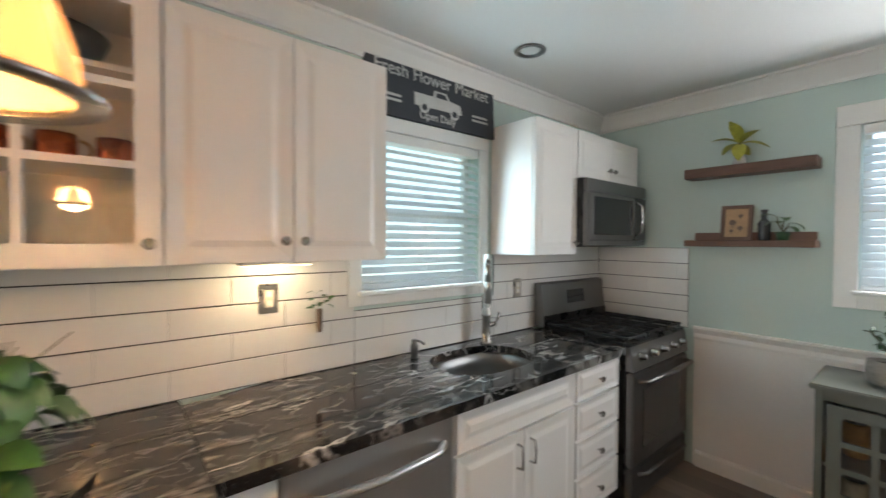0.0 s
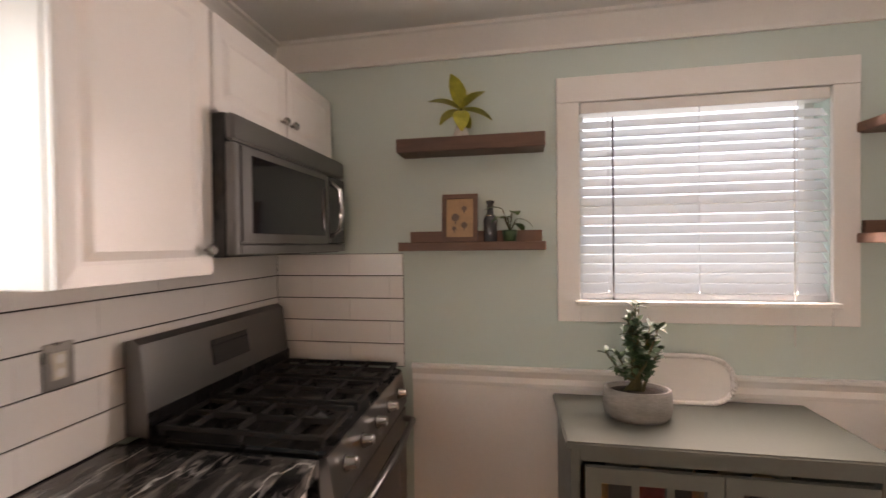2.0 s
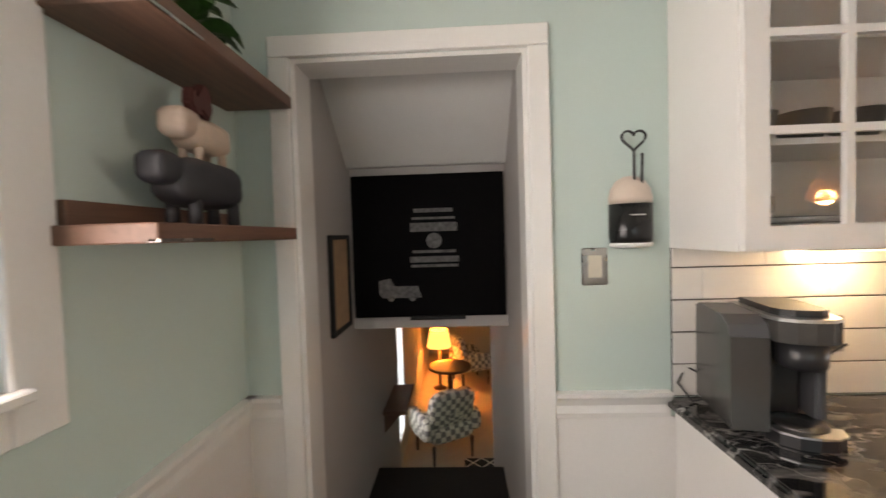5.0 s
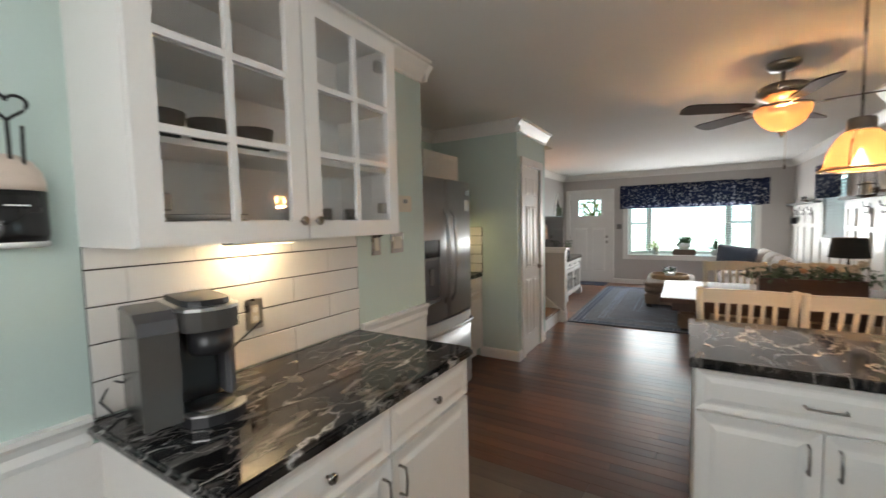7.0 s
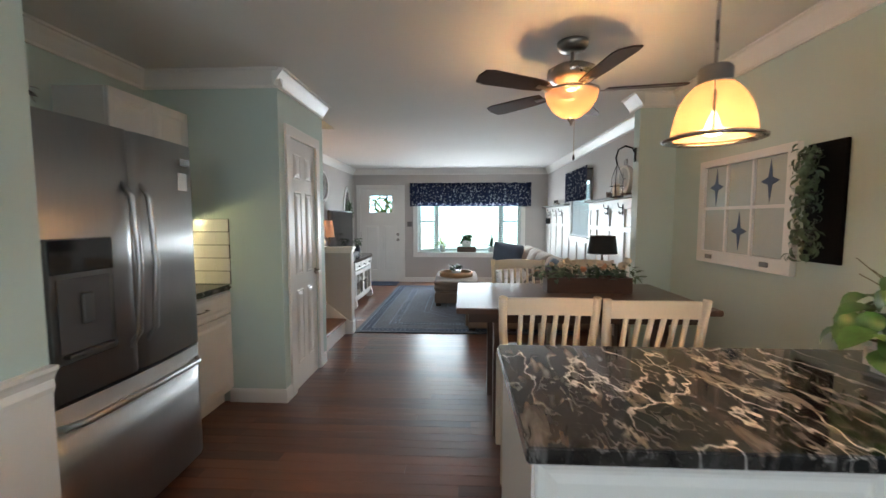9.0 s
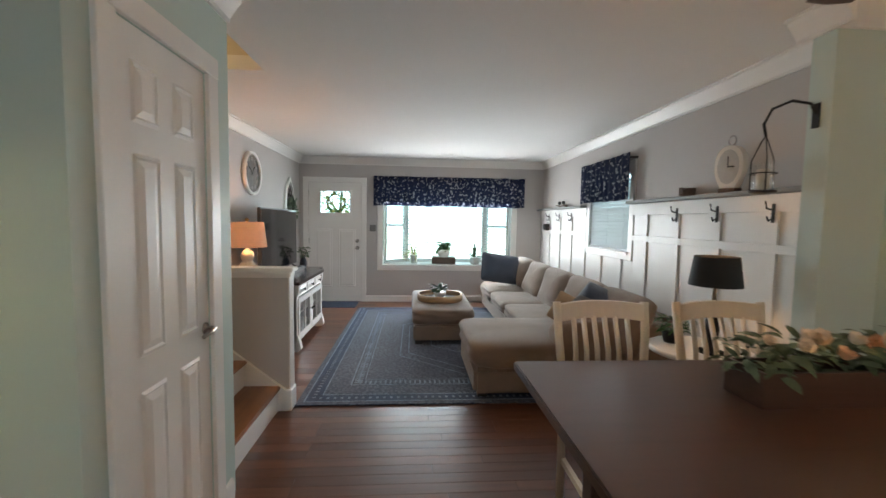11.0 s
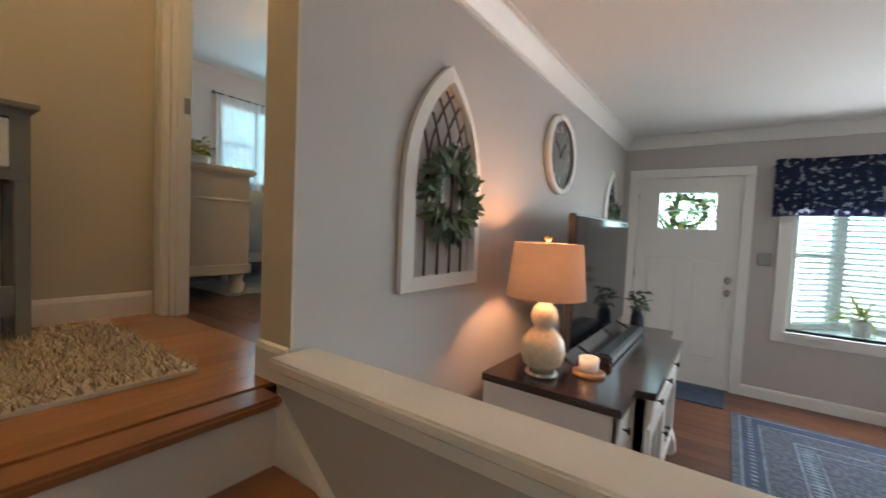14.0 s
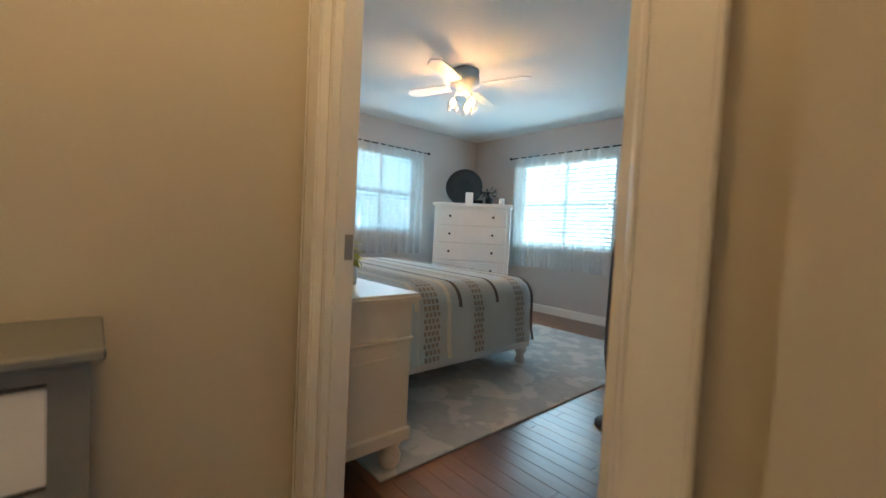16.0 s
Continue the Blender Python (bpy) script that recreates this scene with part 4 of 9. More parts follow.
base_unit(pose(-0.91, 3.5, 0), 0.25, ((0.006, 0.244, 0.12, 0.86, "r"),), "narrow white peninsula cabinet", d=0.62)
base_unit(W_(1.47), 1.09, ((0.006, 0.542, 0.70, 0.86, "d"), (0.548, 1.084, 0.70, 0.86, "d"), (0.006, 0.542, 0.12, 0.69, "l"), (0.548, 1.084, 0.12, 0.69, "r")), "white coffee counter base cabinet with two drawers", d=0.62)
base_unit(pose(-4.17, 4.19, 0, 0, 0, 90), 0.71, ((0.006, 0.704, 0.70, 0.86, "u"), (0.006, 0.704, 0.12, 0.69, "r")), "white base cabinet beside the refrigerator", d=0.58)
wall_unit(pose(-4.17, 4.23, 0, 0, 0, 90), 0.67, 1.41, 2.16, ((0.003, 0.333, ""), (0.337, 0.667, "")), "plain white wall cabinet beside the refrigerator", d=0.31)


def slab(name, m, w, d, label, z=0.91, t=0.04, hole=None, edge=0.012):
    """A stone top; hole is (cx, cy, rx, ry) for an oval sink."""
    bm = bmesh.new()
    if hole is None:
        bm = B((0, w, -d, 0, z - t, z), bevel=edge, seg=3)
    else:
        cx, cy, rx, ry = hole
        k = 48
        rows = []
        for i in range(k):
            a = math.tau * (i + 0.5) / k
            c, s = math.cos(a), math.sin(a)
            f = min(((w - cx) if c > 0 else cx) / max(abs(c), 1e-6), (-cy if s > 0 else d + cy) / max(abs(s), 1e-6))
            e = 2.6
            q = (abs(c / rx) ** e + abs(s / ry) ** e) ** (-1 / e)
            rows.append(((cx + c * q, cy + s * q), (cx + c * f, cy + s * f)))
        top_i = [bm.verts.new((*r[0], z)) for r in rows]
        top_o = [bm.verts.new((*r[1], z)) for r in rows]
        lo_i = [bm.verts.new((*r[0], z - t)) for r in rows]
        lo_o = [bm.verts.new((*r[1], z - t)) for r in rows]
        for a, b in ((top_i, top_o), (top_o, lo_o), (lo_o, lo_i), (lo_i, top_i)):
            for i in range(k):
                bm.faces.new((a[i], a[(i + 1) % k], b[(i + 1) % k], b[i]))
        for x, y in ((0, 0), (w, 0), (0, -d), (w, -d)):
            near = sorted(top_o, key=lambda v: (v.co.x - x) ** 2 + (v.co.y - y) ** 2)[:2]
            lown = sorted(lo_o, key=lambda v: (v.co.x - x) ** 2 + (v.co.y - y) ** 2)[:2]
            n0, n1 = bm.verts.new((x, y, z)), bm.verts.new((x, y, z - t))
            bm.faces.new((near[0], near[1], n0))
            bm.faces.new((lown[0], lown[1], n1))
            for i in (0, 1):
                pr = min(lown, key=lambda v: (v.co.x - near[i].co.x) ** 2 + (v.co.y - near[i].co.y) ** 2)
                bm.faces.new((near[i], n0, n1, pr))
    return bm


top = thing("worktop", E_(3.548), "polished black granite worktop with pale veins", "worktop")
part("sink_run", slab("s", None, 2.705 - 0.72, 0.65, "", hole=(2.82 - 1.595, -0.31, 0.275, 0.2)), M_granite, top, m=pose(0.72, 0, 0))
part("peninsula_slab", slab("s", None, 0.7185, 1.69, "", edge=0.005), M_granite, top)
tw = thing("worktop", W_(1.44), "polished black granite coffee counter top", "worktop")
part("slab", slab("s", None, 1.13, 0.67, ""), M_granite, tw)
tn = thing("worktop", pose(-4.17, 4.19, 0, 0, 0, 90), "short granite worktop beside the refrigerator", "worktop")
part("slab", slab("s", None, 0.715, 0.61, ""), M_granite, tn)
part("sideboard_panel", B((-0.0, 1.04, 0, 0.02, 0, 0.868)), M_cab, thing("peninsula_back_panel", pose(-1.67, 3.505, 0), "plain white back panel of the peninsula", "panel"))

sink = thing("sink", pose(-0.31, 1.595, 0), "stainless steel undermount oval sink", "sink")
prof = [(1.04, 0.868), (1.0, 0.864), (0.97, 0.80), (0.94, 0.74), (0.85, 0.715), (0.3, 0.71), (0.06, 0.705)]
bm = bmesh.new()
k, rings = 48, []
for s, z in prof:
    ring = []
    for i in range(k):
        a = math.tau * i / k
        c, sn = math.cos(a), math.sin(a)
        q = (abs(c / 0.2) ** 2.6 + abs(sn / 0.275) ** 2.6) ** (-1 / 2.6)
        ring.append(bm.verts.new((c * q * s, sn * q * s, z)))
    rings.append(ring)
for a, b in zip(rings, rings[1:]):
    for i in range(k):
        bm.faces.new((a[i], a[(i + 1) % k], b[(i + 1) % k], b[i])).smooth = True
bm.faces.new(rings[-1])
part("basin", bm, M_dsteel, sink)
part("drain", lathe([(0.04, 0.7075), (0.04, 0.713), (0.03, 0.716), (0.012, 0.713)], 20), M_chrome, sink)

fa = thing("faucet", pose(-0.1, 1.37, 0.91, 0, 0, -42), "brushed nickel pull-down kitchen faucet with side lever", "faucet")
part("body", lathe([(0.032, 0), (0.032, 0.01), (0.024, 0.016), (0.024, 0.15), (0.03, 0.155), (0.03, 0.165), (0.025, 0.17), (0.025, 0.27), (0.018, 0.28)], 20), M_nickel, fa)
part("spout", tube([(0, 0, 0.19), (0, 0, 0.42), *arc((-0.075, 0, 0.42), 0.075, 0, 180, 10), (-0.15, 0, 0.36)], 0.016, 12), M_nickel, fa)
part("spray_head", lathe([(0.013, 0), (0.019, -0.02), (0.02, -0.12), (0.015, -0.125)], 16, at=(-0.15, 0, 0.37)), M_nickel, fa)
part("lever_stem", tube([(0, 0, 0.1), (0.045, -0.055, 0.1)], 0.016, 12), M_nickel, fa)
part("lever", tube([(0.045, -0.055, 0.1), (0.056, -0.068, 0.12), (0.066, -0.078, 0.165)], 0.009, 8), M_nickel, fa)
so = thing("soap_dispenser", pose(-0.09, 1.86, 0.91), "dark nickel soap dispenser set in the worktop", "soap dispenser")
part("collar", lathe([(0.02, 0), (0.02, 0.06), (0.014, 0.07), (0.016, 0.09)], 16), M_dsteel, so)
part("spout", tube([(0, 0, 0.085), (-0.05, 0, 0.09), (-0.08, 0, 0.083)], 0.006, 8), M_dsteel, so)

# dishwasher
dw = thing("dishwasher", E_(2.668), "stainless steel dishwasher with a curved bar handle", "dishwasher")
part("body", B((0.003, 0.6, -0.585, 0, 0.1, 0.868)), M_plastic, dw)
part("door_panel", B((0.004, 0.599, -0.625, -0.587, 0.12, 0.865), bevel=0.008, seg=2), M_steel, dw)
part("handle", tube([(0.04, -0.625, 0.77), (0.1, -0.672, 0.775), (0.3, -0.69, 0.775), (0.5, -0.672, 0.775), (0.56, -0.625, 0.77)], 0.014, 10), M_steel, dw)
part("toe_kick", B((0.003, 0.6, -0.54, -0.3, 0, 0.1)), M_plastic, dw)

# gas range
rg = thing("gas_range", E_(0.832), "stainless steel gas range with black cast iron grates", "range")
part("body", B((0.002, 0.758, -0.64, -0.02, 0.03, 0.90)), M_black, rg)
part("oven_door", B((0.004, 0.756, -0.685, -0.642, 0.24, 0.76), bevel=0.008, seg=2), M_dsteel, rg)
part("oven_window", B((0.13, 0.63, -0.688, -0.684, 0.33, 0.66), bevel=0.001), M_bglass, rg)
part("oven_handle", tube([(0.05, -0.685, 0.72), (0.08, -0.735, 0.725), (0.38, -0.75, 0.728), (0.68, -0.735, 0.725), (0.71, -0.685, 0.72)], 0.014, 10), M_dsteel, rg)
part("drawer", B((0.004, 0.756, -0.68, -0.642, 0.04, 0.225), bevel=0.008, seg=2), M_dsteel, rg)
part("drawer_handle", tube([(0.08, -0.68, 0.19), (0.12, -0.715, 0.192), (0.64, -0.715, 0.192), (0.68, -0.68, 0.19)], 0.012, 10), M_dsteel, rg)
part("control_panel", prism([(-0.688, 0.775), (-0.642, 0.775), (-0.642, 0.91), (-0.665, 0.91)], "x", 0.004, 0.756), M_dsteel, rg)
for i in range(5):
    part("burner_knob", lathe([(0.024, 0), (0.024, 0.008), (0.019, 0.012), (0.017, 0.036), (0.012, 0.038)], 18), M_chrome, rg, "chrome burner knob", m=pose(0.1 + 0.14 * i, -0.678, 0.845, 80))
part("cooktop", B((0.002, 0.758, -0.665, -0.09, 0.902, 0.925), bevel=0.006, seg=2), M_black, rg)
for cx in (0.2, 0.56):
    for cy in (-0.22, -0.52):
        part("burner_cap", lathe([(0.05, 0.926), (0.05, 0.934), (0.035, 0.938), (0.035, 0.945), (0.02, 0.948)], 20, at=(cx, cy, 0)), M_iron, rg)
for x0 in (0.02, 0.272, 0.524):
    x1 = x0 + 0.216
    bars = [(x0, x1, -0.65, -0.636, 0.945, 0.957), (x0, x1, -0.124, -0.11, 0.945, 0.957), (x0, x0 + 0.012, -0.636, -0.124, 0.945, 0.957), (x1 - 0.012, x1, -0.636, -0.124, 0.945, 0.957)]
    xm = (x0 + x1) / 2
    bars += [(xm - 0.006, xm + 0.006, -0.636, -0.124, 0.946, 0.963)]
    for cy in (-0.22, -0.37, -0.52):
        bars += [(x0 + 0.012, xm - 0.006, cy - 0.006, cy + 0.006, 0.946, 0.963), (xm + 0.006, x1 - 0.012, cy - 0.006, cy + 0.006, 0.946, 0.963)]
    for lx in (x0 + 0.003, x1 - 0.013):
        for ly in (-0.645, -0.39, -0.122):
            bars.append((lx, lx + 0.01, ly, ly + 0.01, 0.925, 0.9455))
    part("grate", B(*bars), M_iron, rg)
bgd = part("backguard", prism([(-0.1, 0.925), (-0.02, 0.925), (-0.02, 1.21), (-0.05, 1.215), (-0.075, 1.2), (-0.1, 1.0)], "x", 0.002, 0.758), M_dsteel, rg)
part("clock_display", prism([(-0.0985, 1.06), (-0.0925, 1.06), (-0.078, 1.15), (-0.084, 1.15)], "x", 0.28, 0.48), M_bglass, rg)
part("backguard_foot", B((0.0, 0.76, -0.105, -0.1005, 0.925, 1.0)), M_black, rg)

# microwave
mw = thing("microwave", E_(0.832), "stainless over-range microwave with black door glass", "microwave")
part("body", B((0.002, 0.758, -0.37, -0.005, 1.46, 1.875), bevel=0.004), M_black, mw)
part("door_frame", B((0.03, 0.6, -0.40, -0.371, 1.50, 1.79), bevel=0.006, seg=2), M_dsteel, mw)
part("door_glass", B((0.08, 0.56, -0.404, -0.399, 1.53, 1.765), bevel=0.002), M_bglass, mw)
part("side_trim", B((0.002, 0.028, -0.40, -0.371, 1.465, 1.79), bevel=0.004), M_dsteel, mw)
part("vent_panel", B((0.002, 0.758, -0.398, -0.371, 1.795, 1.872), bevel=0.006, seg=2), M_dsteel, mw)
part("base_trim", B((0.03, 0.758, -0.398, -0.371, 1.465, 1.498), bevel=0.004), M_dsteel, mw)
part("control_panel", B((0.603, 0.757, -0.40, -0.371, 1.50, 1.79), bevel=0.004), M_bglass, mw)
part("handle", tube([(0.615, -0.40, 1.53), (0.62, -0.438, 1.56), (0.622, -0.446, 1.645), (0.62, -0.438, 1.73), (0.615, -0.40, 1.76)], 0.011, 10), M_chrome, mw)

# refrigerator
fr = thing("refrigerator", pose(-4.15, 3.27, 0, 0, 0, 90), "stainless french-door refrigerator with ice dispenser", "refrigerator")
part("body", B((0.0, 0.905, -0.76, 0, 0.03, 1.775), bevel=0.006), M_gplastic, fr)


def bowed_front(x0, x1, z0, z1):
    """A steel front, gently convex across the whole appliance, with rolled sides."""
    n = 18
    face = []
    for i in range(n + 1):
        x = x0 + (x1 - x0) * i / n
        edge = min(x - x0, x1 - x) / 0.018
        face.append((x, -0.828 - 0.024 * (1 - ((x - 0.4525) / 0.4525) ** 2) + 0.016 * max(0, 1 - edge) ** 2))
    bm = prism([(x1, -0.762), (x0, -0.762)] + face, "z", z0, z1)
    for f in bm.faces:
        f.smooth = len(f.verts) == 4 and f.calc_center_median().y < -0.79
    return bm


part("door", bowed_front(0.004, 0.45, 0.715, 1.79), M_steel, fr)
part("door", bowed_front(0.455, 0.901, 0.715, 1.79), M_steel, fr)
part("freezer_drawer", bowed_front(0.004, 0.901, 0.07, 0.70), M_steel, fr)
for x in (0.405, 0.5):
    part("door_handle", tube([(x, -0.845, 0.84), (x, -0.89, 0.9), (x, -0.91, 1.2), (x, -0.89, 1.5), (x, -0.845, 1.56)], 0.014, 10), M_steel, fr)
part("drawer_handle", tube([(0.06, -0.845, 0.63), (0.12, -0.895, 0.635), (0.45, -0.905, 0.637), (0.78, -0.895, 0.635), (0.84, -0.845, 0.63)], 0.014, 10), M_steel, fr)
di = part("dispenser", B((0.06, 0.33, -0.848, -0.815, 0.86, 1.33), bevel=0.003), M_dsteel, fr, m=pose(0, -0.006, 0))
part("display", B((0.065, 0.325, -0.852, -0.848, 1.2, 1.325), bevel=0.001), M_bglass, di)
part("dispenser_well", B((0.085, 0.305, -0.851, -0.848, 0.9, 1.18), bevel=0.001), M_gplastic, di)
part("paddle", B((0.17, 0.22, -0.866, -0.851, 1.0, 1.12), bevel=0.005), M_dsteel, di)
part("drip_tray", B((0.09, 0.30, -0.88, -0.85, 0.885, 0.9), bevel=0.003), M_dsteel, di)
for x in (0.08, 0.82):
    part("foot", lathe([(0.02, 0), (0.02, 0.03)], 12, at=(x, -0.7, 0)), M_plastic, fr)
part("badge", B((0.78, 0.85, -0.844, -0.83, 1.68, 1.715)), M_dsteel, fr)
part("magnet", B((0.76, 0.82, -0.8475, -0.832, 1.55, 1.64)), M_ceram, fr, "white paper magnet")

# pendant lamp over the peninsula
pe = thing("pendant_lamp", pose(-1.155, 3.13, -0.012), "frosted glass pendant lamp with nickel cap, lit", "lamp")
part("canopy", lathe([(0.06, CEIL + 0.012), (0.06, CEIL - 0.003), (0.02, CEIL - 0.013)], 20), M_nickel, pe)
part("rod", lathe([(0.005, 1.815), (0.006, CEIL + 0.02)], 8), M_nickel, pe)
part("cap", lathe([(0.045, 1.774), (0.045, 1.781), (0.041, 1.782), (0.041, 1.815), (0.036, 1.822), (0.007, 1.825)], 24), M_nickel, pe)
part("shade", lathe([(0.102, 1.639), (0.100, 1.659), (0.094, 1.692), (0.083, 1.725), (0.067, 1.753), (0.051, 1.771), (0.041, 1.776)], 36, caps=False), M_lampglass, pe, "glowing frosted glass dome")
part("rim", lathe([(0.095, 1.630), (0.122, 1.628), (0.123, 1.633), (0.104, 1.641), (0.097, 1.636)], 36, caps=False), M_nickel, pe)
part("light_bulb", lathe([(0.005, 1.639), (0.020, 1.644), (0.023, 1.659), (0.015, 1.680), (0.009, 1.696)], 16), M_filament, pe)
part("socket", lathe([(0.011, 1.696), (0.011, 1.774)], 10), M_nickel, pe)
for a in (0, 2.094, 4.189):
    part("shade_strap", tube([(0.045 * math.cos(a), 0.045 * math.sin(a), 1.779), (0.087 * math.cos(a), 0.087 * math.sin(a), 1.729), (0.107 * math.cos(a), 0.107 * math.sin(a), 1.640)], 0.003, 5), M_nickel, pe)

# ceiling downlight
dl = thing("downlight", pose(-0.39, 1.36, CEIL), "small recessed ceiling downlight, off", "ceiling light")
part("trim_ring", lathe([(0.055, 0.0), (0.075, -0.002), (0.078, -0.008), (0.058, -0.012), (0.05, -0.002)], 28, caps=False), M_dsteel, dl)
part("lens", lathe([(0.052, -0.001), (0.045, -0.004)], 24), M_ceram, dl)

# ---- dining ----
tb = thing("dining_table", pose(-1.09, 4.83, 0), "dark brown counter-height dining table with thick top", "table")
part("tabletop", B((-0.775, 0.775, -0.48, 0.48, 0.835, 0.87), bevel=0.005, seg=2), M_table, tb)
part("apron", B((-0.7, 0.7, -0.42, -0.395, 0.77, 0.834), (-0.7, 0.7, 0.395, 0.42, 0.77, 0.834), (-0.7, -0.675, -0.395, 0.395, 0.77, 0.834), (0.675, 0.7, -0.395, 0.395, 0.77, 0.834)), M_table, tb)
for sx in (-1, 1):
    for sy in (-1, 1):
        part("leg", B((sx * 0.5 - 0.04, sx * 0.5 + 0.04, sy * 0.3 - 0.04, sy * 0.3 + 0.04, 0, 0.834), bevel=0.006), M_table, tb)


def chair(m):
    """Cream slat-back counter chair, facing +y, back at -y."""
    e = thing("dining_chair", m, "cream painted slat-back dining chair with dark seat", "chair", "chairs round the table")
    w = 0.225
    for sx in (-1, 1):
        part("back_post", tube([(sx * (w - 0.02), -0.19, 0), (sx * (w - 0.02), -0.2, 0.6), (sx * w, -0.235, 0.86), (sx * (w + 0.005), -0.265, 1.02)], 0.021, 8), M_cream, e)
        part("leg", B((sx * 0.2 - 0.018, sx * 0.2 + 0.018, 0.18, 0.216, 0, 0.58), bevel=0.004), M_cream, e)
        part("stretcher", B((sx * 0.2 - 0.011, sx * 0.2 + 0.011, -0.18, 0.185, 0.22, 0.25)), M_cream, e)
    part("footrest", B((-0.19, 0.19, 0.185, 0.21, 0.26, 0.3)), M_cream, e)
    bm = bmesh.new()
    for i in range(9):
        a, b = -w + 0.01 + (2 * w - 0.02) * i / 9, -w + 0.01 + (2 * w - 0.02) * (i + 1) / 9
        bow = lambda x: -0.045 * (1 - (x / w) ** 2)
        va = [bm.verts.new((a, -0.235 + bow(a) + dy + (z - 0.9) * -0.1, z + 0.012 * (1 - (a / w) ** 2))) for dy, z in ((-0.012, 0.925), (-0.012, 1.01), (0.012, 1.01), (0.012, 0.925))]
        vb = [bm.verts.new((b, -0.235 + bow(b) + dy + (z - 0.9) * -0.1, z + 0.012 * (1 - (b / w) ** 2))) for dy, z in ((-0.012, 0.925), (-0.012, 1.01), (0.012, 1.01), (0.012, 0.925))]
        for k in range(4):
            bm.faces.new((va[k], vb[k], vb[(k + 1) % 4], va[(k + 1) % 4]))
    bmesh.ops.remove_doubles(bm, verts=bm.verts[:], dist=0.0005)
    part("top_rail", bm, M_cream, e)
    part("lower_rail", B((-w + 0.02, w - 0.02, -0.222, -0.2, 0.66, 0.70), bevel=0.003), M_cream, e)
    for i in range(6):
        x = -0.14 + 0.056 * i
        y = -0.24 - 0.04 * (1 - (x / w) ** 2)
        part("slat", tube([(x, -0.211, 0.69), (x, -0.218, 0.78), (x, y, 0.94)], 0.0125, 6), M_cream, e)
    part("seat_frame", B((-0.215, 0.215, -0.2, 0.215, 0.575, 0.605), bevel=0.004), M_cream, e)
    part("seat", cushion(0.43, 0.42, 0.05, 6, 0.2), M_plastic, e, "dark padded seat", m=pose(0, 0.005, 0.603))
    return e


c1 = chair(pose(-1.40, 4.22, 0))
copy_thing(c1, pose(-0.91, 4.17, 0))
copy_thing(c1, pose(-1.31, 5.48, 0, 0, 0, 180))
copy_thing(c1, pose(-0.68, 5.48, 0, 0, 0, 180))

rng = random.Random(4)
fb = thing("flower_arrangement", pose(-0.92, 4.95, 0.87), "long wooden box of cream flowers and greenery", "centrepiece")
part("box", B((-0.3, 0.3, -0.075, 0.075, 0, 0.012), (-0.3, 0.3, -0.075, -0.062, 0.012, 0.11), (-0.3, 0.3, 0.062, 0.075, 0.012, 0.11), (-0.3, -0.288, -0.062, 0.062, 0.012, 0.11), (0.288, 0.3, -0.062, 0.062, 0.012, 0.11)), M_table, fb)
bm = bmesh.new()
for i in range(7):
    me = bpy.data.meshes.new("t")
    f = foliage(rng, 34, 0.075, 0.03, 0.12, 0.1, 0.6, 0.5, 0.09, pose(-0.3 + 0.1 * i, rng.uniform(-0.03, 0.03), 0))
    f.to_mesh(me)
    f.free()
    bm.from_mesh(me)
    bpy.data.meshes.remove(me)
part("greenery", bm, M_sage, fb)
M_petal = mat("cream_petal", (0.78, 0.66, 0.5), 0.7, var=0.12, scale=30)
M_petalp = mat("peach_petal", (0.75, 0.42, 0.24), 0.7, var=0.12, scale=30)
for i in range(11):
    bm = bmesh.new()
    r = rng.uniform(0.026, 0.046)
    for ring, (k, tilt, s) in enumerate(((5, 75, 0.6), (6, 50, 0.9), (7, 20, 1.15))):
        for j in range(k):
            lf = leaf(r * s, r * 0.9, -0.6, 4, 0.4)
            lf.transform(pose(0, 0, 0, 0, -tilt, 360 * j / k + 20 * ring))
            me = bpy.data.meshes.new("t")
            lf.to_mesh(me)
            lf.free()
            bm.from_mesh(me)
            bpy.data.meshes.remove(me)
    part("flower", bm, M_petalp if i in (4, 7) else M_petal, fb, m=pose(-0.27 + 0.054 * i, rng.uniform(-0.11, 0.0), 0.17 + rng.uniform(-0.02, 0.05), rng.uniform(20, 60), 0, rng.uniform(-30, 30)))

# ceiling fan
fan = thing("ceiling_fan", pose(-1.17, 4.53, CEIL), "brushed nickel ceiling fan with dark blades and a lit bowl", "ceiling fan")
part("canopy", lathe([(0.092, 0), (0.092, -0.02), (0.07, -0.05), (0.02, -0.06)], 24), M_nickel, fan)
part("downrod", lathe([(0.012, -0.15), (0.012, -0.055)], 10), M_nickel, fan)
part("motor", lathe([(0.03, -0.13), (0.11, -0.145), (0.145, -0.165), (0.148, -0.205), (0.12, -0.23), (0.09, -0.245), (0.06, -0.265), (0.05, -0.28), (0.02, -0.285)], 28), M_nickel, fan)
M_blade = wood("dark_walnut_blade", (0.03, 0.018, 0.014), (0.075, 0.04, 0.03), 0.4, 4, (1, 12, 12))
for i in range(5):
    a = -9 + 72 * i
    b = part("blade", prism([(0.2, -0.05), (0.3, -0.062), (0.58, -0.072), (0.63, -0.06), (0.645, 0), (0.63, 0.06), (0.58, 0.072), (0.3, 0.062), (0.2, 0.05)], "z", -0.004, 0.004), M_blade, fan, m=pose(0, 0, -0.285, 0, 0, a) @ pose(0, 0, 0, 11))
    part("blade_arm", B((0.1, 0.26, -0.016, 0.016, -0.012, -0.0045), bevel=0.003), M_nickel, b)
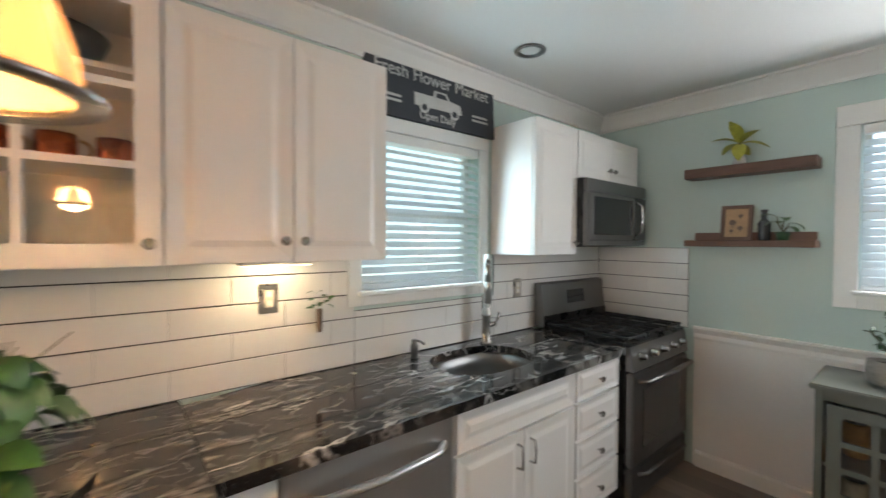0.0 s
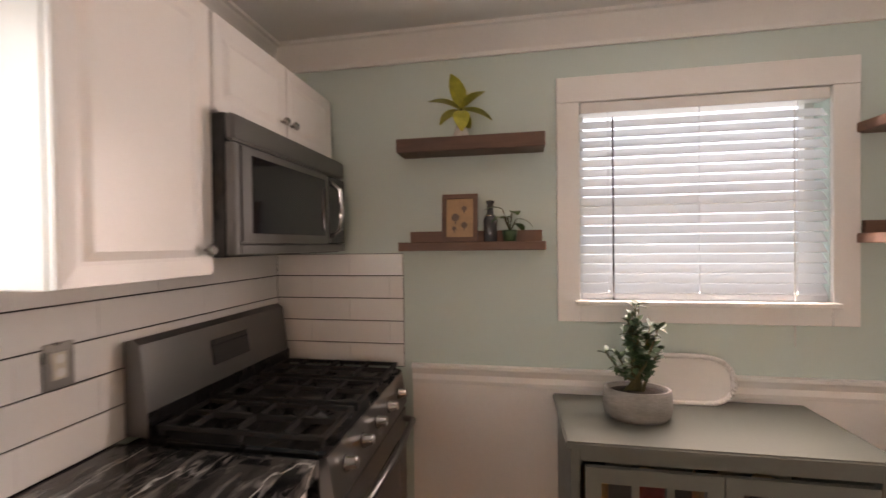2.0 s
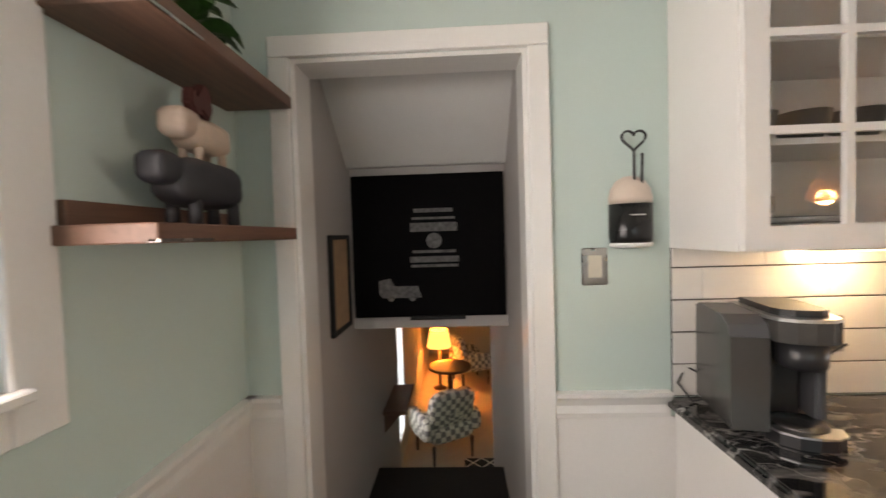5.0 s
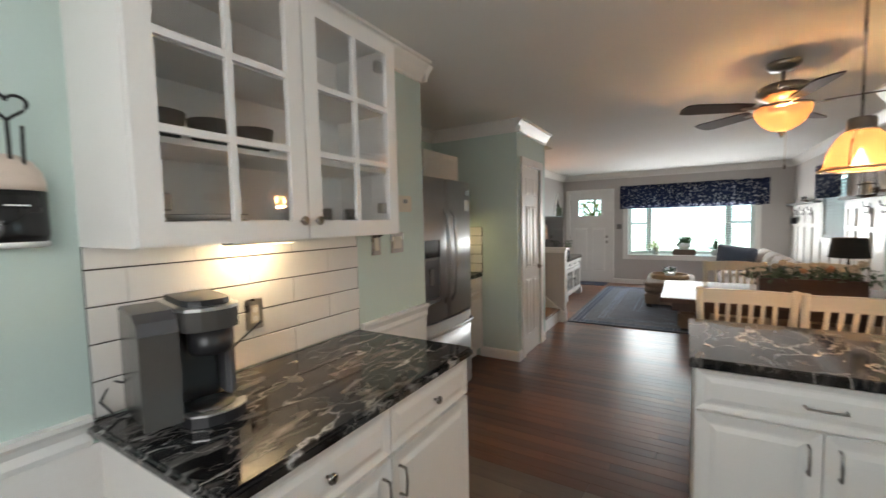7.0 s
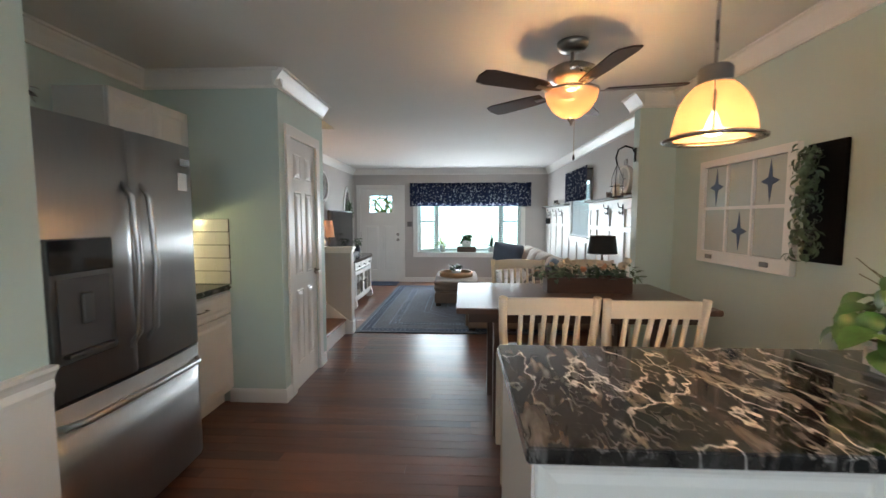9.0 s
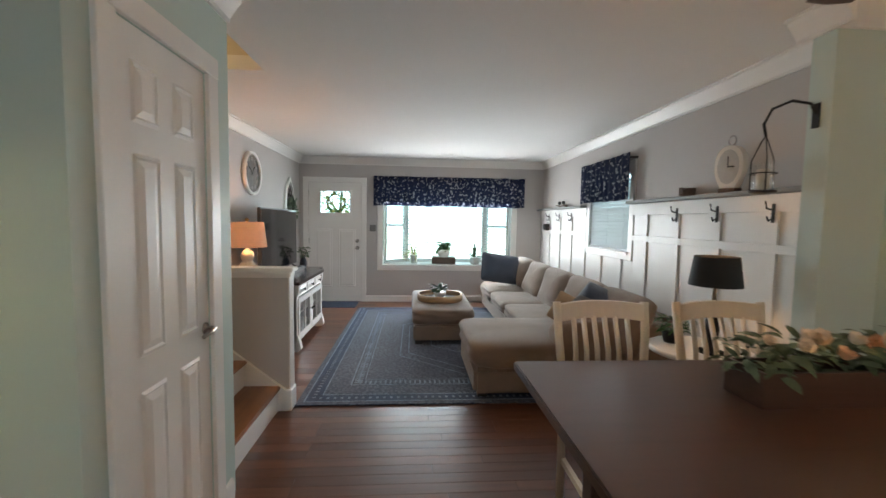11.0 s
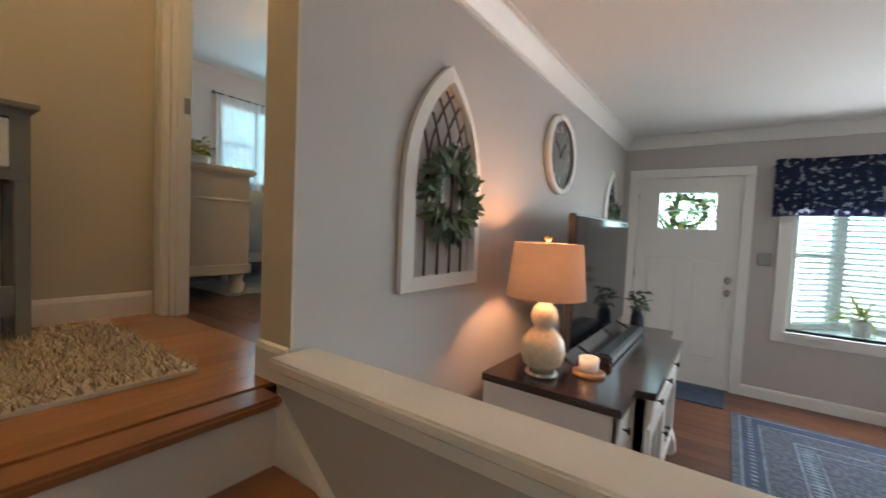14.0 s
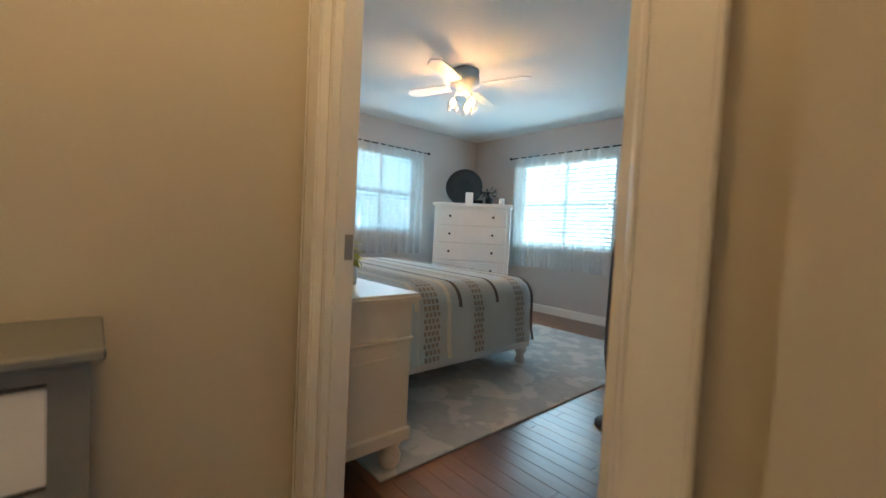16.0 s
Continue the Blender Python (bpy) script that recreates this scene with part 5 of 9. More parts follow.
part("bowl", lathe([(0.004, -0.448), (0.06, -0.438), (0.11, -0.40), (0.145, -0.345), (0.158, -0.295)], 32, caps=False), M_lampglass, fan, "glowing frosted glass bowl")
part("bowl_ring", lathe([(0.158, -0.298), (0.163, -0.298), (0.163, -0.286), (0.158, -0.286)], 32, caps=False), M_nickel, fan)
for i in range(3):
    part("bowl_arm", tube([(0.04 * math.cos(2.094 * i), 0.04 * math.sin(2.094 * i), -0.265), (0.159 * math.cos(2.094 * i), 0.159 * math.sin(2.094 * i), -0.292)], 0.004, 6), M_nickel, fan)
part("finial", lathe([(0.02, -0.445), (0.024, -0.455), (0.01, -0.47), (0.005, -0.49)], 12), M_nickel, fan)
part("pull_chain", tube([(0.02, 0, -0.44), (0.02, 0, -0.68)], 0.0015, 5), M_brass, fan)
part("chain_bob", lathe([(0.003, -0.70), (0.007, -0.69), (0.005, -0.67)], 8, at=(0.02, 0, 0)), M_table, fan)

# old window sash on the dining wall
sf = thing("window_sash_decor", pose(0.0, 5.15, 1.085, 0, 0, -90), "old white window sash with stained glass stars", "wall decor")
W, Hh = 0.88, 0.735
part("sash_frame", B((0, 0.06, -0.035, 0, 0, Hh), (W - 0.06, W, -0.035, 0, 0, Hh), (0.06, W - 0.06, -0.035, 0, 0, 0.085), (0.06, W - 0.06, -0.035, 0, Hh - 0.05, Hh)), M_white, sf)
part("muntin", B((0.297, 0.317, -0.03, -0.005, 0.085, Hh - 0.05), (0.543, 0.563, -0.03, -0.005, 0.085, Hh - 0.05), (0.06, 0.297, -0.029, -0.006, 0.38, 0.4), (0.317, 0.543, -0.029, -0.006, 0.38, 0.4), (0.563, W - 0.06, -0.029, -0.006, 0.38, 0.4)), M_white, sf)
for c in range(3):
    for r in range(2):
        part("pane", B((0.062 + 0.25 * c, 0.296 + 0.25 * c, -0.016, -0.012, 0.087 if r == 0 else 0.402, 0.378 if r == 0 else Hh - 0.052)), M_frost, sf)
M_bluegl = mat("blue_grey_stained_glass", (0.06, 0.09, 0.16), 0.15, var=0.2, scale=20)
for cx, cz in ((0.178, 0.54), (0.43, 0.235), (0.68, 0.54)):
    pts = []
    for i in range(8):
        a = math.tau * i / 8
        r = (0.125 if i % 4 == 0 else 0.1 if i % 2 == 0 else 0.032)
        pts.append((cx + 0.75 * r * math.sin(a), cz + r * math.cos(a)))
    part("glass_star", prism(pts, "y", -0.019, -0.0165), M_bluegl, sf)
for cx in (0.12, 0.66):
    part("sash_lift", B((cx, cx + 0.07, -0.045, -0.035, 0.03, 0.06), bevel=0.004), M_dsteel, sf)

# hanging wall planter
wp = thing("wall_planter", pose(0.0, 4.11, 1.178, 0, 0, -90), "dark wooden wall board with two potted trailing plants", "planter")
part("board", B((-0.11, 0.11, -0.02, 0, 0, 0.61), bevel=0.003), M_slate, wp)
for z in (0.08, 0.27, 0.46):
    part("glass_pot", lathe([(0.028, 0), (0.042, 0.09), (0.044, 0.1), (0.04, 0.1), (0.026, 0.006)], 18, at=(-0.03, -0.07, z)), M_pane, wp)
    part("bracket", tube([(-0.03 + 0.045 * math.cos(a), -0.07 + 0.045 * math.sin(a), z + 0.085) for a in (math.tau * i / 20 for i in range(21))], 0.003, 5), M_iron, wp)
    part("trailing_leaves", foliage(rng, 70, 0.05, 0.022, 0.1, 0.2, 1.4, -0.2, -0.12, pose(-0.035, -0.075, z + 0.07)), M_sage, wp)

# ---- living room ----
rug = thing("area_rug", pose(-3.15, 6.79, 0), "large faded navy oriental rug with pale borders", "rug")
M_rug = bpy.data.materials.new("navy_oriental_rug")
M_rug.use_nodes = True
n, l = M_rug.node_tree.nodes, M_rug.node_tree.links
b = n["Principled BSDF"]
b.inputs["Roughness"].default_value, b.inputs["Sheen Weight"].default_value = 0.95, 0.2
tc = n.new("ShaderNodeTexCoord")
wear, spots = n.new("ShaderNodeTexNoise"), n.new("ShaderNodeTexVoronoi")
wear.inputs["Scale"].default_value, wear.inputs["Detail"].default_value = 4.0, 8
spots.inputs["Scale"].default_value, spots.distance = 34, "CHEBYCHEV"
spots.inputs["Randomness"].default_value = 0.9
l.new(tc.outputs["Object"], wear.inputs["Vector"]), l.new(tc.outputs["Object"], spots.inputs["Vector"])
sm = n.new("ShaderNodeMapRange")
sm.inputs[1].default_value, sm.inputs[2].default_value, sm.inputs[3].default_value, sm.inputs[4].default_value = 0.2, 0.5, 0.5, 0.0
l.new(spots.outputs["Distance"], sm.inputs[0])
mu = n.new("ShaderNodeMath")
mu.operation = "MULTIPLY"
l.new(sm.outputs[0], mu.inputs[0]), l.new(wear.outputs["Fac"], mu.inputs[1])
ramp = n.new("ShaderNodeValToRGB")
ramp.color_ramp.elements[0].color, ramp.color_ramp.elements[1].color = (0.012, 0.022, 0.052, 1), (0.15, 0.19, 0.25, 1)
ramp.color_ramp.elements[1].position = 0.5
l.new(mu.outputs[0], ramp.inputs[0]), l.new(ramp.outputs[0], b.inputs["Base Color"])
M_rugline = mat("pale_rug_yarn", (0.2, 0.25, 0.32), 0.95, var=0.6, scale=9, bump=0.5, bscale=200)
M_rugmid = mat("mid_blue_rug_yarn", (0.045, 0.065, 0.11), 0.95, var=0.4, scale=9, bump=0.5, bscale=200)
RW, RL = 2.75, 3.45
part("rug_face", B((0, RW, 0, RL, 0.001, 0.012), bevel=0.004), M_rug, rug)


def frame_band(d, w, z=0.0125, h=0.0012):
    return B((d, RW - d, d, d + w, z, z + h), (d, RW - d, RL - d - w, RL - d, z, z + h), (d, d + w, d + w, RL - d - w, z, z + h), (RW - d - w, RW - d, d + w, RL - d - w, z, z + h))


for d, w, mm in ((0.05, 0.012, M_rugline), (0.17, 0.01, M_rugline), (0.36, 0.012, M_rugline), (0.47, 0.008, M_rugline)):
    part("border_line", frame_band(d, w), mm, rug)
part("border_band", frame_band(0.062, 0.108, 0.0118), M_rugmid, rug)
bm = bmesh.new()
for i in range(62):
    for x, y in ((0.42, 0.42 + 0.0425 * i), (RW - 0.42, 0.42 + 0.0425 * i)):
        add_box(bm, x - 0.035, x + 0.035, y - 0.008, y + 0.008, 0.0125, 0.0137)
        add_box(bm, x - 0.008, x + 0.008, y + 0.01, y + 0.028, 0.0125, 0.0137)
for i in range(44):
    add_box(bm, 0.44 + 0.0427 * i - 0.008, 0.44 + 0.0427 * i + 0.008, 0.385, 0.455, 0.0125, 0.0137)
for i in range(60):
    add_box(bm, 0.1, 0.13, 0.12 + 0.055 * i, 0.14 + 0.055 * i, 0.013, 0.0142)
for i in range(46):
    add_box(bm, 0.16 + 0.055 * i, 0.18 + 0.055 * i, 0.1, 0.13, 0.013, 0.0142)
tagged(part("woven_border_motifs", bm, M_rugline, rug), kind="stuff")
bm = bmesh.new()
for s in (1.0, 0.86, 0.45):
    pts = [(RW / 2 + s * px, RL / 2 + s * py) for px, py in ((0, -1.15), (0.62, -0.62), (0.62, 0.62), (0, 1.15), (-0.62, 0.62), (-0.62, -0.62))]
    for p, q in zip(pts, pts[1:] + pts[:1]):
        d = (Vector(q) - Vector(p)).normalized()
        nrm = Vector((-d.y, d.x)) * 0.006
        vs = [bm.verts.new((v[0], v[1], 0.0138)) for v in (Vector(p) - nrm, Vector(q) - nrm, Vector(q) + nrm, Vector(p) + nrm)]
        bm.faces.new(vs)
tagged(part("medallion_lines", bm, M_rugline, rug), kind="stuff")
mt = thing("door_mat", pose(-3.95, 10.25, 0), "small faded blue mat inside the front door", "mat")
part("mat_face", B((0, 0.75, 0, 0.48, 0.001, 0.01), bevel=0.003), M_rugmid, mt)

# sectional sofa
sofa = thing("sectional_sofa", pose(0, 0, 0), "taupe fabric sectional sofa with a chaise", "sofa")
part("base", B((-1.13, -0.12, 7.72, 10.36, 0.05, 0.27), bevel=0.025, seg=3), M_sofa, sofa)
part("chaise_base", B((-1.78, -0.12, 6.84, 7.76, 0.05, 0.26), bevel=0.03, seg=3), M_sofa, sofa)
part("chaise_cushion", cushion(1.27, 0.97, 0.23, 16, 0.12, 3, 9), M_sofa, sofa, m=pose(-1.17, 7.31, 0.235))
part("back_frame", B((-0.34, -0.1, 6.84, 10.36, 0.05, 0.66), bevel=0.04, seg=3), M_sofa, sofa)
part("arm", cushion(1.08, 0.26, 0.60, 12, 0.06, 5, 6), M_sofa, sofa, "rounded near arm", m=pose(-0.6, 6.93, 0.04))
part("arm", cushion(1.0, 0.2, 0.42, 10, 0.12, 6), M_sofa, sofa, "low far arm", m=pose(-0.63, 10.4, 0.04))
for i in range(3):
    part("seat_cushion", cushion(0.86, 0.895, 0.19, 14, 0.22, i, 8), M_sofa, sofa, m=pose(-0.74, 8.18 + 0.875 * i, 0.245))
for i in range(5):
    y = 7.05 + 0.76 * i
    part("back_cushion", cushion(0.78, 0.5, 0.27, 14, 0.62, 11 + i, 5.5), M_sofa, sofa, m=pose(-0.50, y, 0.60, 0, -72 + 3 * (i % 2), 0) @ pose(0, 0, -0.12, 0, 0, 90))
for i in range(4):
    part("foot", B((-1.74 + 0.5 * (i % 2), -1.66 + 0.5 * (i % 2), 6.9 + 0.7 * (i // 2), 6.98 + 0.7 * (i // 2), 0, 0.051)), M_plastic, sofa)
part("foot", B((-1.08, -1.0, 10.2, 10.28, 0, 0.051)), M_plastic, sofa)


def pillow(m, w, h, t, material, label, seed=0):
    e = obj("throw_pillow", cushion(w, h, t, 14, 0.93, seed, 14), material)
    e.matrix_basis = m
    return tagged(e, label, "pillow", "throw pillows on the sofa")


pillow(pose(-0.92, 10.1, 0.65, 68, 8, 4), 0.6, 0.46, 0.2, M_navy, "square navy pillow leaning on the far sofa arm", 1)
pillow(pose(-0.74, 7.56, 0.55, 62, 12, -66), 0.31, 0.29, 0.16, M_gold, "small mustard yellow pillow on the chaise", 2)
pillow(pose(-0.58, 7.28, 0.60, 52, 14, -66), 0.44, 0.42, 0.2, M_navy, "large slate blue pillow leaning on the chaise back", 3)
pillow(pose(-0.72, 7.16, 0.55, 26, 6, -58), 0.46, 0.42, 0.18, mat("charcoal_cushion_fabric", (0.075, 0.07, 0.066), 0.95, var=0.1, bump=0.3, bscale=400), "charcoal grey pillow beside the sofa arm", 4)

# ottoman and tray
ot = thing("ottoman", pose(-1.92, 8.93, 0), "square taupe fabric ottoman with a hinged cushion top", "ottoman")
part("base", B((-0.34, 0.34, -0.68, 0.68, 0.06, 0.24), bevel=0.02, seg=3), M_sofa, ot)
part("cushion_top", cushion(0.72, 1.37, 0.185, 14, 0.05, 9, 12), M_sofa, ot, m=pose(0, 0, 0.235))
for sx in (-1, 1):
    for sy in (-1, 1):
        part("foot", B((sx * 0.28 - 0.04, sx * 0.28 + 0.04, sy * 0.6 - 0.04, sy * 0.6 + 0.04, 0, 0.062)), M_plastic, ot)
ty = thing("round_tray", pose(-1.93, 8.85, 0.421), "round galvanized tray with a wooden rim", "tray")
M_band = wood("pale_wood_band", (0.22, 0.12, 0.06), (0.42, 0.26, 0.14), 0.5, 5, (1, 1, 8))
part("rim", lathe([(0.265, 0), (0.285, 0), (0.285, 0.075), (0.265, 0.075)], 36, caps=False), M_band, ty)
part("base", lathe([(0.264, 0.001), (0.264, 0.014), (0.25, 0.012)], 36), M_dsteel, ty)
potted("succulent", pose(-1.93, 8.9, 0.435), "green succulent in a low pale bowl", [(0.05, 0), (0.075, 0.04), (0.085, 0.075), (0.078, 0.075)], M_ceram, foliage(random.Random(8), 70, 0.1, 0.035, 0.08, 0.08, 0.3, 0.55, 0.07), M_leafd, None, 0.078, 0.068)

# tv stand with breakfront
tv = thing("tv_stand", pose(-4.16, 7.79, 0, 0, 0, 90) @ Matrix.Diagonal((0.925, 1, 0.959, 1)), "white media cabinet with a dark cherry top", "tv stand")
L_ = 1.82
part("side_body", B((0, 0.3, -0.58, 0, 0.09, 0.745), bevel=0.004), M_cab, tv)
part("side_body", B((L_ - 0.3, L_, -0.58, 0, 0.09, 0.745), bevel=0.004), M_cab, tv)
for q in ((0.3, 0.32, -0.66, 0, 0.09, 0.745), (L_ - 0.32, L_ - 0.3, -0.66, 0, 0.09, 0.745), (0.32, L_ - 0.32, -0.66, 0, 0.09, 0.12), (0.32, L_ - 0.32, -0.66, 0, 0.60, 0.745), (0.32, L_ - 0.32, -0.02, 0, 0.12, 0.6), (0.32, L_ - 0.32, -0.6, -0.02, 0.35, 0.368)):
    part("centre_panel", B(q), M_cab, tv)
part("top", prism([(-0.02, 0), (-0.02, -0.62), (0.27, -0.62), (0.29, -0.70), (L_ - 0.29, -0.70), (L_ - 0.27, -0.62), (L_ + 0.02, -0.62), (L_ + 0.02, 0)], "z", 0.746, 0.782), M_tvtop, tv)
for x0 in (0.0, L_ - 0.3):
    for z0, z1 in ((0.13, 0.31), (0.325, 0.52), (0.535, 0.735)):
        p = part("drawer_front", raised_door(0.26, z1 - z0, rail=0.025), M_cab, tv, m=pose(x0 + 0.02, -0.581, z0))
        knob((0.13, -0.02, (z1 - z0) / 2), p, M_iron)
for i in range(3):
    x0 = 0.34 + 0.385 * i
    p = part("drawer_front", raised_door(0.37, 0.115, rail=0.022), M_cab, tv, m=pose(x0, -0.661, 0.615))
    knob((0.185, -0.02, 0.057), p, M_iron)
for i in range(2):
    x0 = 0.335 + 0.58 * i
    p = part("glass_door", B((0, 0.06, -0.02, 0, 0, 0.46), (0.51, 0.57, -0.02, 0, 0, 0.46), (0.06, 0.51, -0.02, 0, 0, 0.06), (0.06, 0.51, -0.02, 0, 0.4, 0.46), (0.275, 0.295, -0.017, -0.003, 0.06, 0.4)), M_cab, tv, m=pose(x0, -0.661, 0.13))
    part("pane", B((0.062, 0.508, -0.011, -0.008, 0.062, 0.398)), M_pane, p)
    knob((0.53 if i == 0 else 0.04, -0.02, 0.25), p, M_iron)
for x in (0.02, 0.3, L_ - 0.38, L_ - 0.1):
    d = 0.6 if x in (0.02, L_ - 0.1) else 0.68
    part("corner_post", prism([(-d, 0), (-d + 0.08, 0), (-d + 0.07, 0.09), (-d + 0.065, 0.745), (-d - 0.01, 0.745), (-d - 0.008, 0.65), (-d + 0.012, 0.6), (-d + 0.012, 0.2), (-d - 0.02, 0.1), (-d - 0.03, 0.03)], "x", x, x + 0.075), M_cab, tv)
for x in (0.04, L_ - 0.1):
    part("back_foot", B((x, x + 0.06, -0.08, -0.02, 0, 0.09)), M_cab, tv)
part("device", B((0.5, 0.85, -0.4, -0.1, 0.369, 0.42), bevel=0.004), M_plastic, tv)

tvs = thing("television", pose(-3.9, 8.8, 0.75, 0, 0, 90), "flat black television, switched off, on the media cabinet", "television")
part("bezel", B((-0.64, 0.64, -0.02, 0.02, 0.06, 0.78), bevel=0.006, seg=2), M_plastic, tvs)
part("screen", B((-0.628, 0.628, -0.0225, -0.0195, 0.075, 0.768)), M_tvscreen, tvs)
part("back_cover", B((-0.4, 0.4, 0.02, 0.06, 0.12, 0.6), bevel=0.015, seg=2), M_plastic, tvs)
for sx in (-1, 1):
    part("stand_foot", tube([(sx * 0.45, -0.12, 0.004), (sx * 0.45, 0, 0.065), (sx * 0.45, 0.1, 0.004)], 0.009, 8), M_plastic, tvs)
sb = thing("soundbar", pose(-3.74, 8.75, 0.75, 0, 0, 90), "slim black soundbar before the television", "soundbar")
part("case", B((-0.45, 0.45, -0.04, 0.04, 0, 0.055), bevel=0.01, seg=2), M_plastic, sb)

# table lamp
tl = thing("table_lamp", pose(-3.93, 7.93, 0.75) @ Matrix.Scale(1.04, 4), "gourd table lamp with capiz shell base, lit", "lamp")
part("foot", lathe([(0.075, 0), (0.075, 0.02), (0.06, 0.03), (0.05, 0.034)], 24), M_chrome, tl, "clear acrylic foot")
part("base", lathe([(0.05, 0.034), (0.085, 0.06), (0.1, 0.11), (0.092, 0.165), (0.06, 0.205), (0.042, 0.222), (0.056, 0.245), (0.062, 0.275), (0.05, 0.31), (0.022, 0.335), (0.012, 0.35)], 32), M_pearl, tl)
part("stem", lathe([(0.006, 0.35), (0.006, 0.61)], 8), M_brass, tl)
part("shade", lathe([(0.175, 0.36), (0.15, 0.60)], 36, caps=False), M_shade, tl, "cream drum shade glowing from within")
part("finial", lathe([(0.008, 0.605), (0.02, 0.615), (0.018, 0.63), (0.006, 0.638)], 12), M_brass, tl)
cd = thing("candle", pose(-3.76, 8.10, 0.75), "white ceramic candle on a round wooden coaster", "candle")
part("coaster", lathe([(0.075, 0), (0.075, 0.016), (0.07, 0.018)], 28), M_band, cd)
part("cup", lathe([(0.04, 0.018), (0.045, 0.03), (0.045, 0.085), (0.04, 0.085), (0.04, 0.07)], 24), M_ceram, cd)
potted("flower_vase", pose(-3.76, 9.33, 0.75), "dark vase of white flowers and greenery", [(0.03, 0), (0.05, 0.04), (0.045, 0.1), (0.025, 0.14), (0.032, 0.16)], M_navy, foliage(random.Random(12), 70, 0.055, 0.028, 0.08, 0.13, 0.6, 0.4, 0.15), M_sage, stems(random.Random(12), 6, 0.05, 0.25), 0.024, 0.155, "vase")


# arched window frames with wreaths, and the clock
def arch_pts(w, h, k=12):
    """Gothic arch outline in x z."""
    r = w * 1.15
    spring = h - math.sqrt(r * r - (r - w / 2) ** 2)
    right = []
    a1 = math.acos((r - w / 2) / r)
    for i in range(k + 1):
        a = a1 * i / k
        right.append((w / 2 - r + r * math.cos(a), spring + r * math.sin(a)))
    left = [(-x, z) for x, z in reversed(right[:-1])]
    return [(w / 2, 0)] + right + left + [(-w / 2, 0)]


def arch_frame(m, w, h, seed):
    e = thing("arched_wall_frame", m, "white arched window frame with a green eucalyptus wreath", "wall decor", "arched frames")
    o, q = arch_pts(w, h), [(x, z + 0.055) for x, z in arch_pts(w - 0.11, h - 0.12)]
    bm = bmesh.new()
    lay = []
    for pts, y in ((o, 0.0), (o, -0.022), (q, -0.032), (q, 0.0)):
        lay.append([bm.verts.new((x, y, z)) for x, z in pts])
    for a, b2 in zip(lay, lay[1:]):
        for i in range(len(a)):
            j = (i + 1) % len(a)
            bm.faces.new((a[i], a[j], b2[j], b2[i]))
    part("frame", bm, M_white, e)
    M = mat("dark_bronze_bar", (0.06, 0.035, 0.028), 0.5, 0.3)
    iw, ih, up = w - 0.11, h - 0.12, 0.055
    rad = iw * 1.15
    spring = up + ih - math.sqrt(rad * rad - (rad - iw / 2) ** 2)
    for k in range(1, 5):
        x = -iw / 2 + iw * k / 5
        part("grille_bar", tube([(x, -0.014, up), (x, -0.014, spring)], 0.006, 6), M, e)
        for side in (1, -1):
            pts = []
            for i in range(25):
                a = 0.055 * i
                px, pz = x + side * (rad * math.cos(a) - rad), spring + rad * math.sin(a)
                if abs(px) > iw / 2 - rad + math.sqrt(max(rad * rad - (pz - spring) ** 2, 0)):
                    break
                pts.append((px, -0.014 - 0.003 * side, pz))
            if len(pts) > 2:
                part("tracery_bar", tube(pts, 0.0055, 6), M, e)
    r2 = random.Random(seed)
    bm = bmesh.new()
    for i in range(270):
        a = r2.uniform(0, math.tau)
        rr = 0.105 + r2.uniform(-0.035, 0.045)
        lf = leaf(r2.uniform(0.045, 0.085), r2.uniform(0.02, 0.034), r2.uniform(-0.4, 0.6), 4)
        lf.transform(pose(rr * math.cos(a), r2.uniform(-0.075, -0.02), h * 0.42 + rr * 1.1 * math.sin(a), r2.uniform(40, 120), -math.degrees(a) + r2.uniform(-70, 30), r2.uniform(-50, 50)))
        me = bpy.data.meshes.new("t")
        lf.to_mesh(me)
        lf.free()
        bm.from_mesh(me)
        bpy.data.meshes.remove(me)
    wr = part("wreath", bm, M_sage, e, "grey-green leafy wreath")
    part("wreath_ring", tube([(0.105 * math.cos(math.tau * i / 24), -0.03, h * 0.42 + 0.115 * math.sin(math.tau * i / 24)) for i in range(25)], 0.01, 6), M_stem, wr)
    return e


arch_frame(pose(-4.207, 7.46, 1.18, 0, 0, 90), 0.53, 0.89, 21)
arch_frame(pose(-4.208, 10.2, 1.185, 0, 0, 90), 0.5, 0.87, 22)
ck = thing("wall_clock", pose(-4.207, 8.75, 1.94, 0, 0, 90) @ Matrix.Scale(1.1, 4), "round grey wall clock with white rim", "clock")
part("rim", lathe([(0.2, 0), (0.235, 0), (0.235, 0.03), (0.215, 0.04), (0.2, 0.03)], 40, caps=False), M_white, ck, m=pose(0, 0, 0, 90))
M_clock = mat("grey_clock_face", (0.16, 0.16, 0.15), 0.7, var=0.3, scale=14)
part("face", lathe([(0.201, 0.002), (0.201, 0.012), (0.1, 0.0125)], 40), M_clock, ck, m=pose(0, 0, 0, 90))
for i, num in enumerate("12 1 2 3 4 5 6 7 8 9 10 11".split()):
    a = math.tau * i / 12
    lettering("numeral", num, 0.05, pose(0.155 * math.sin(a), -0.014, 0.155 * math.cos(a), 90), M_chalk, ck)
part("hour_hand", B((-0.006, 0.006, -0.018, -0.015, -0.02, 0.1)), M_black, ck, m=pose(0, 0, 0, 0, 40, 0))
part("minute_hand", B((-0.004, 0.004, -0.021, -0.0185, -0.03, 0.15)), M_black, ck, m=pose(0, 0, 0, 0, -55, 0))


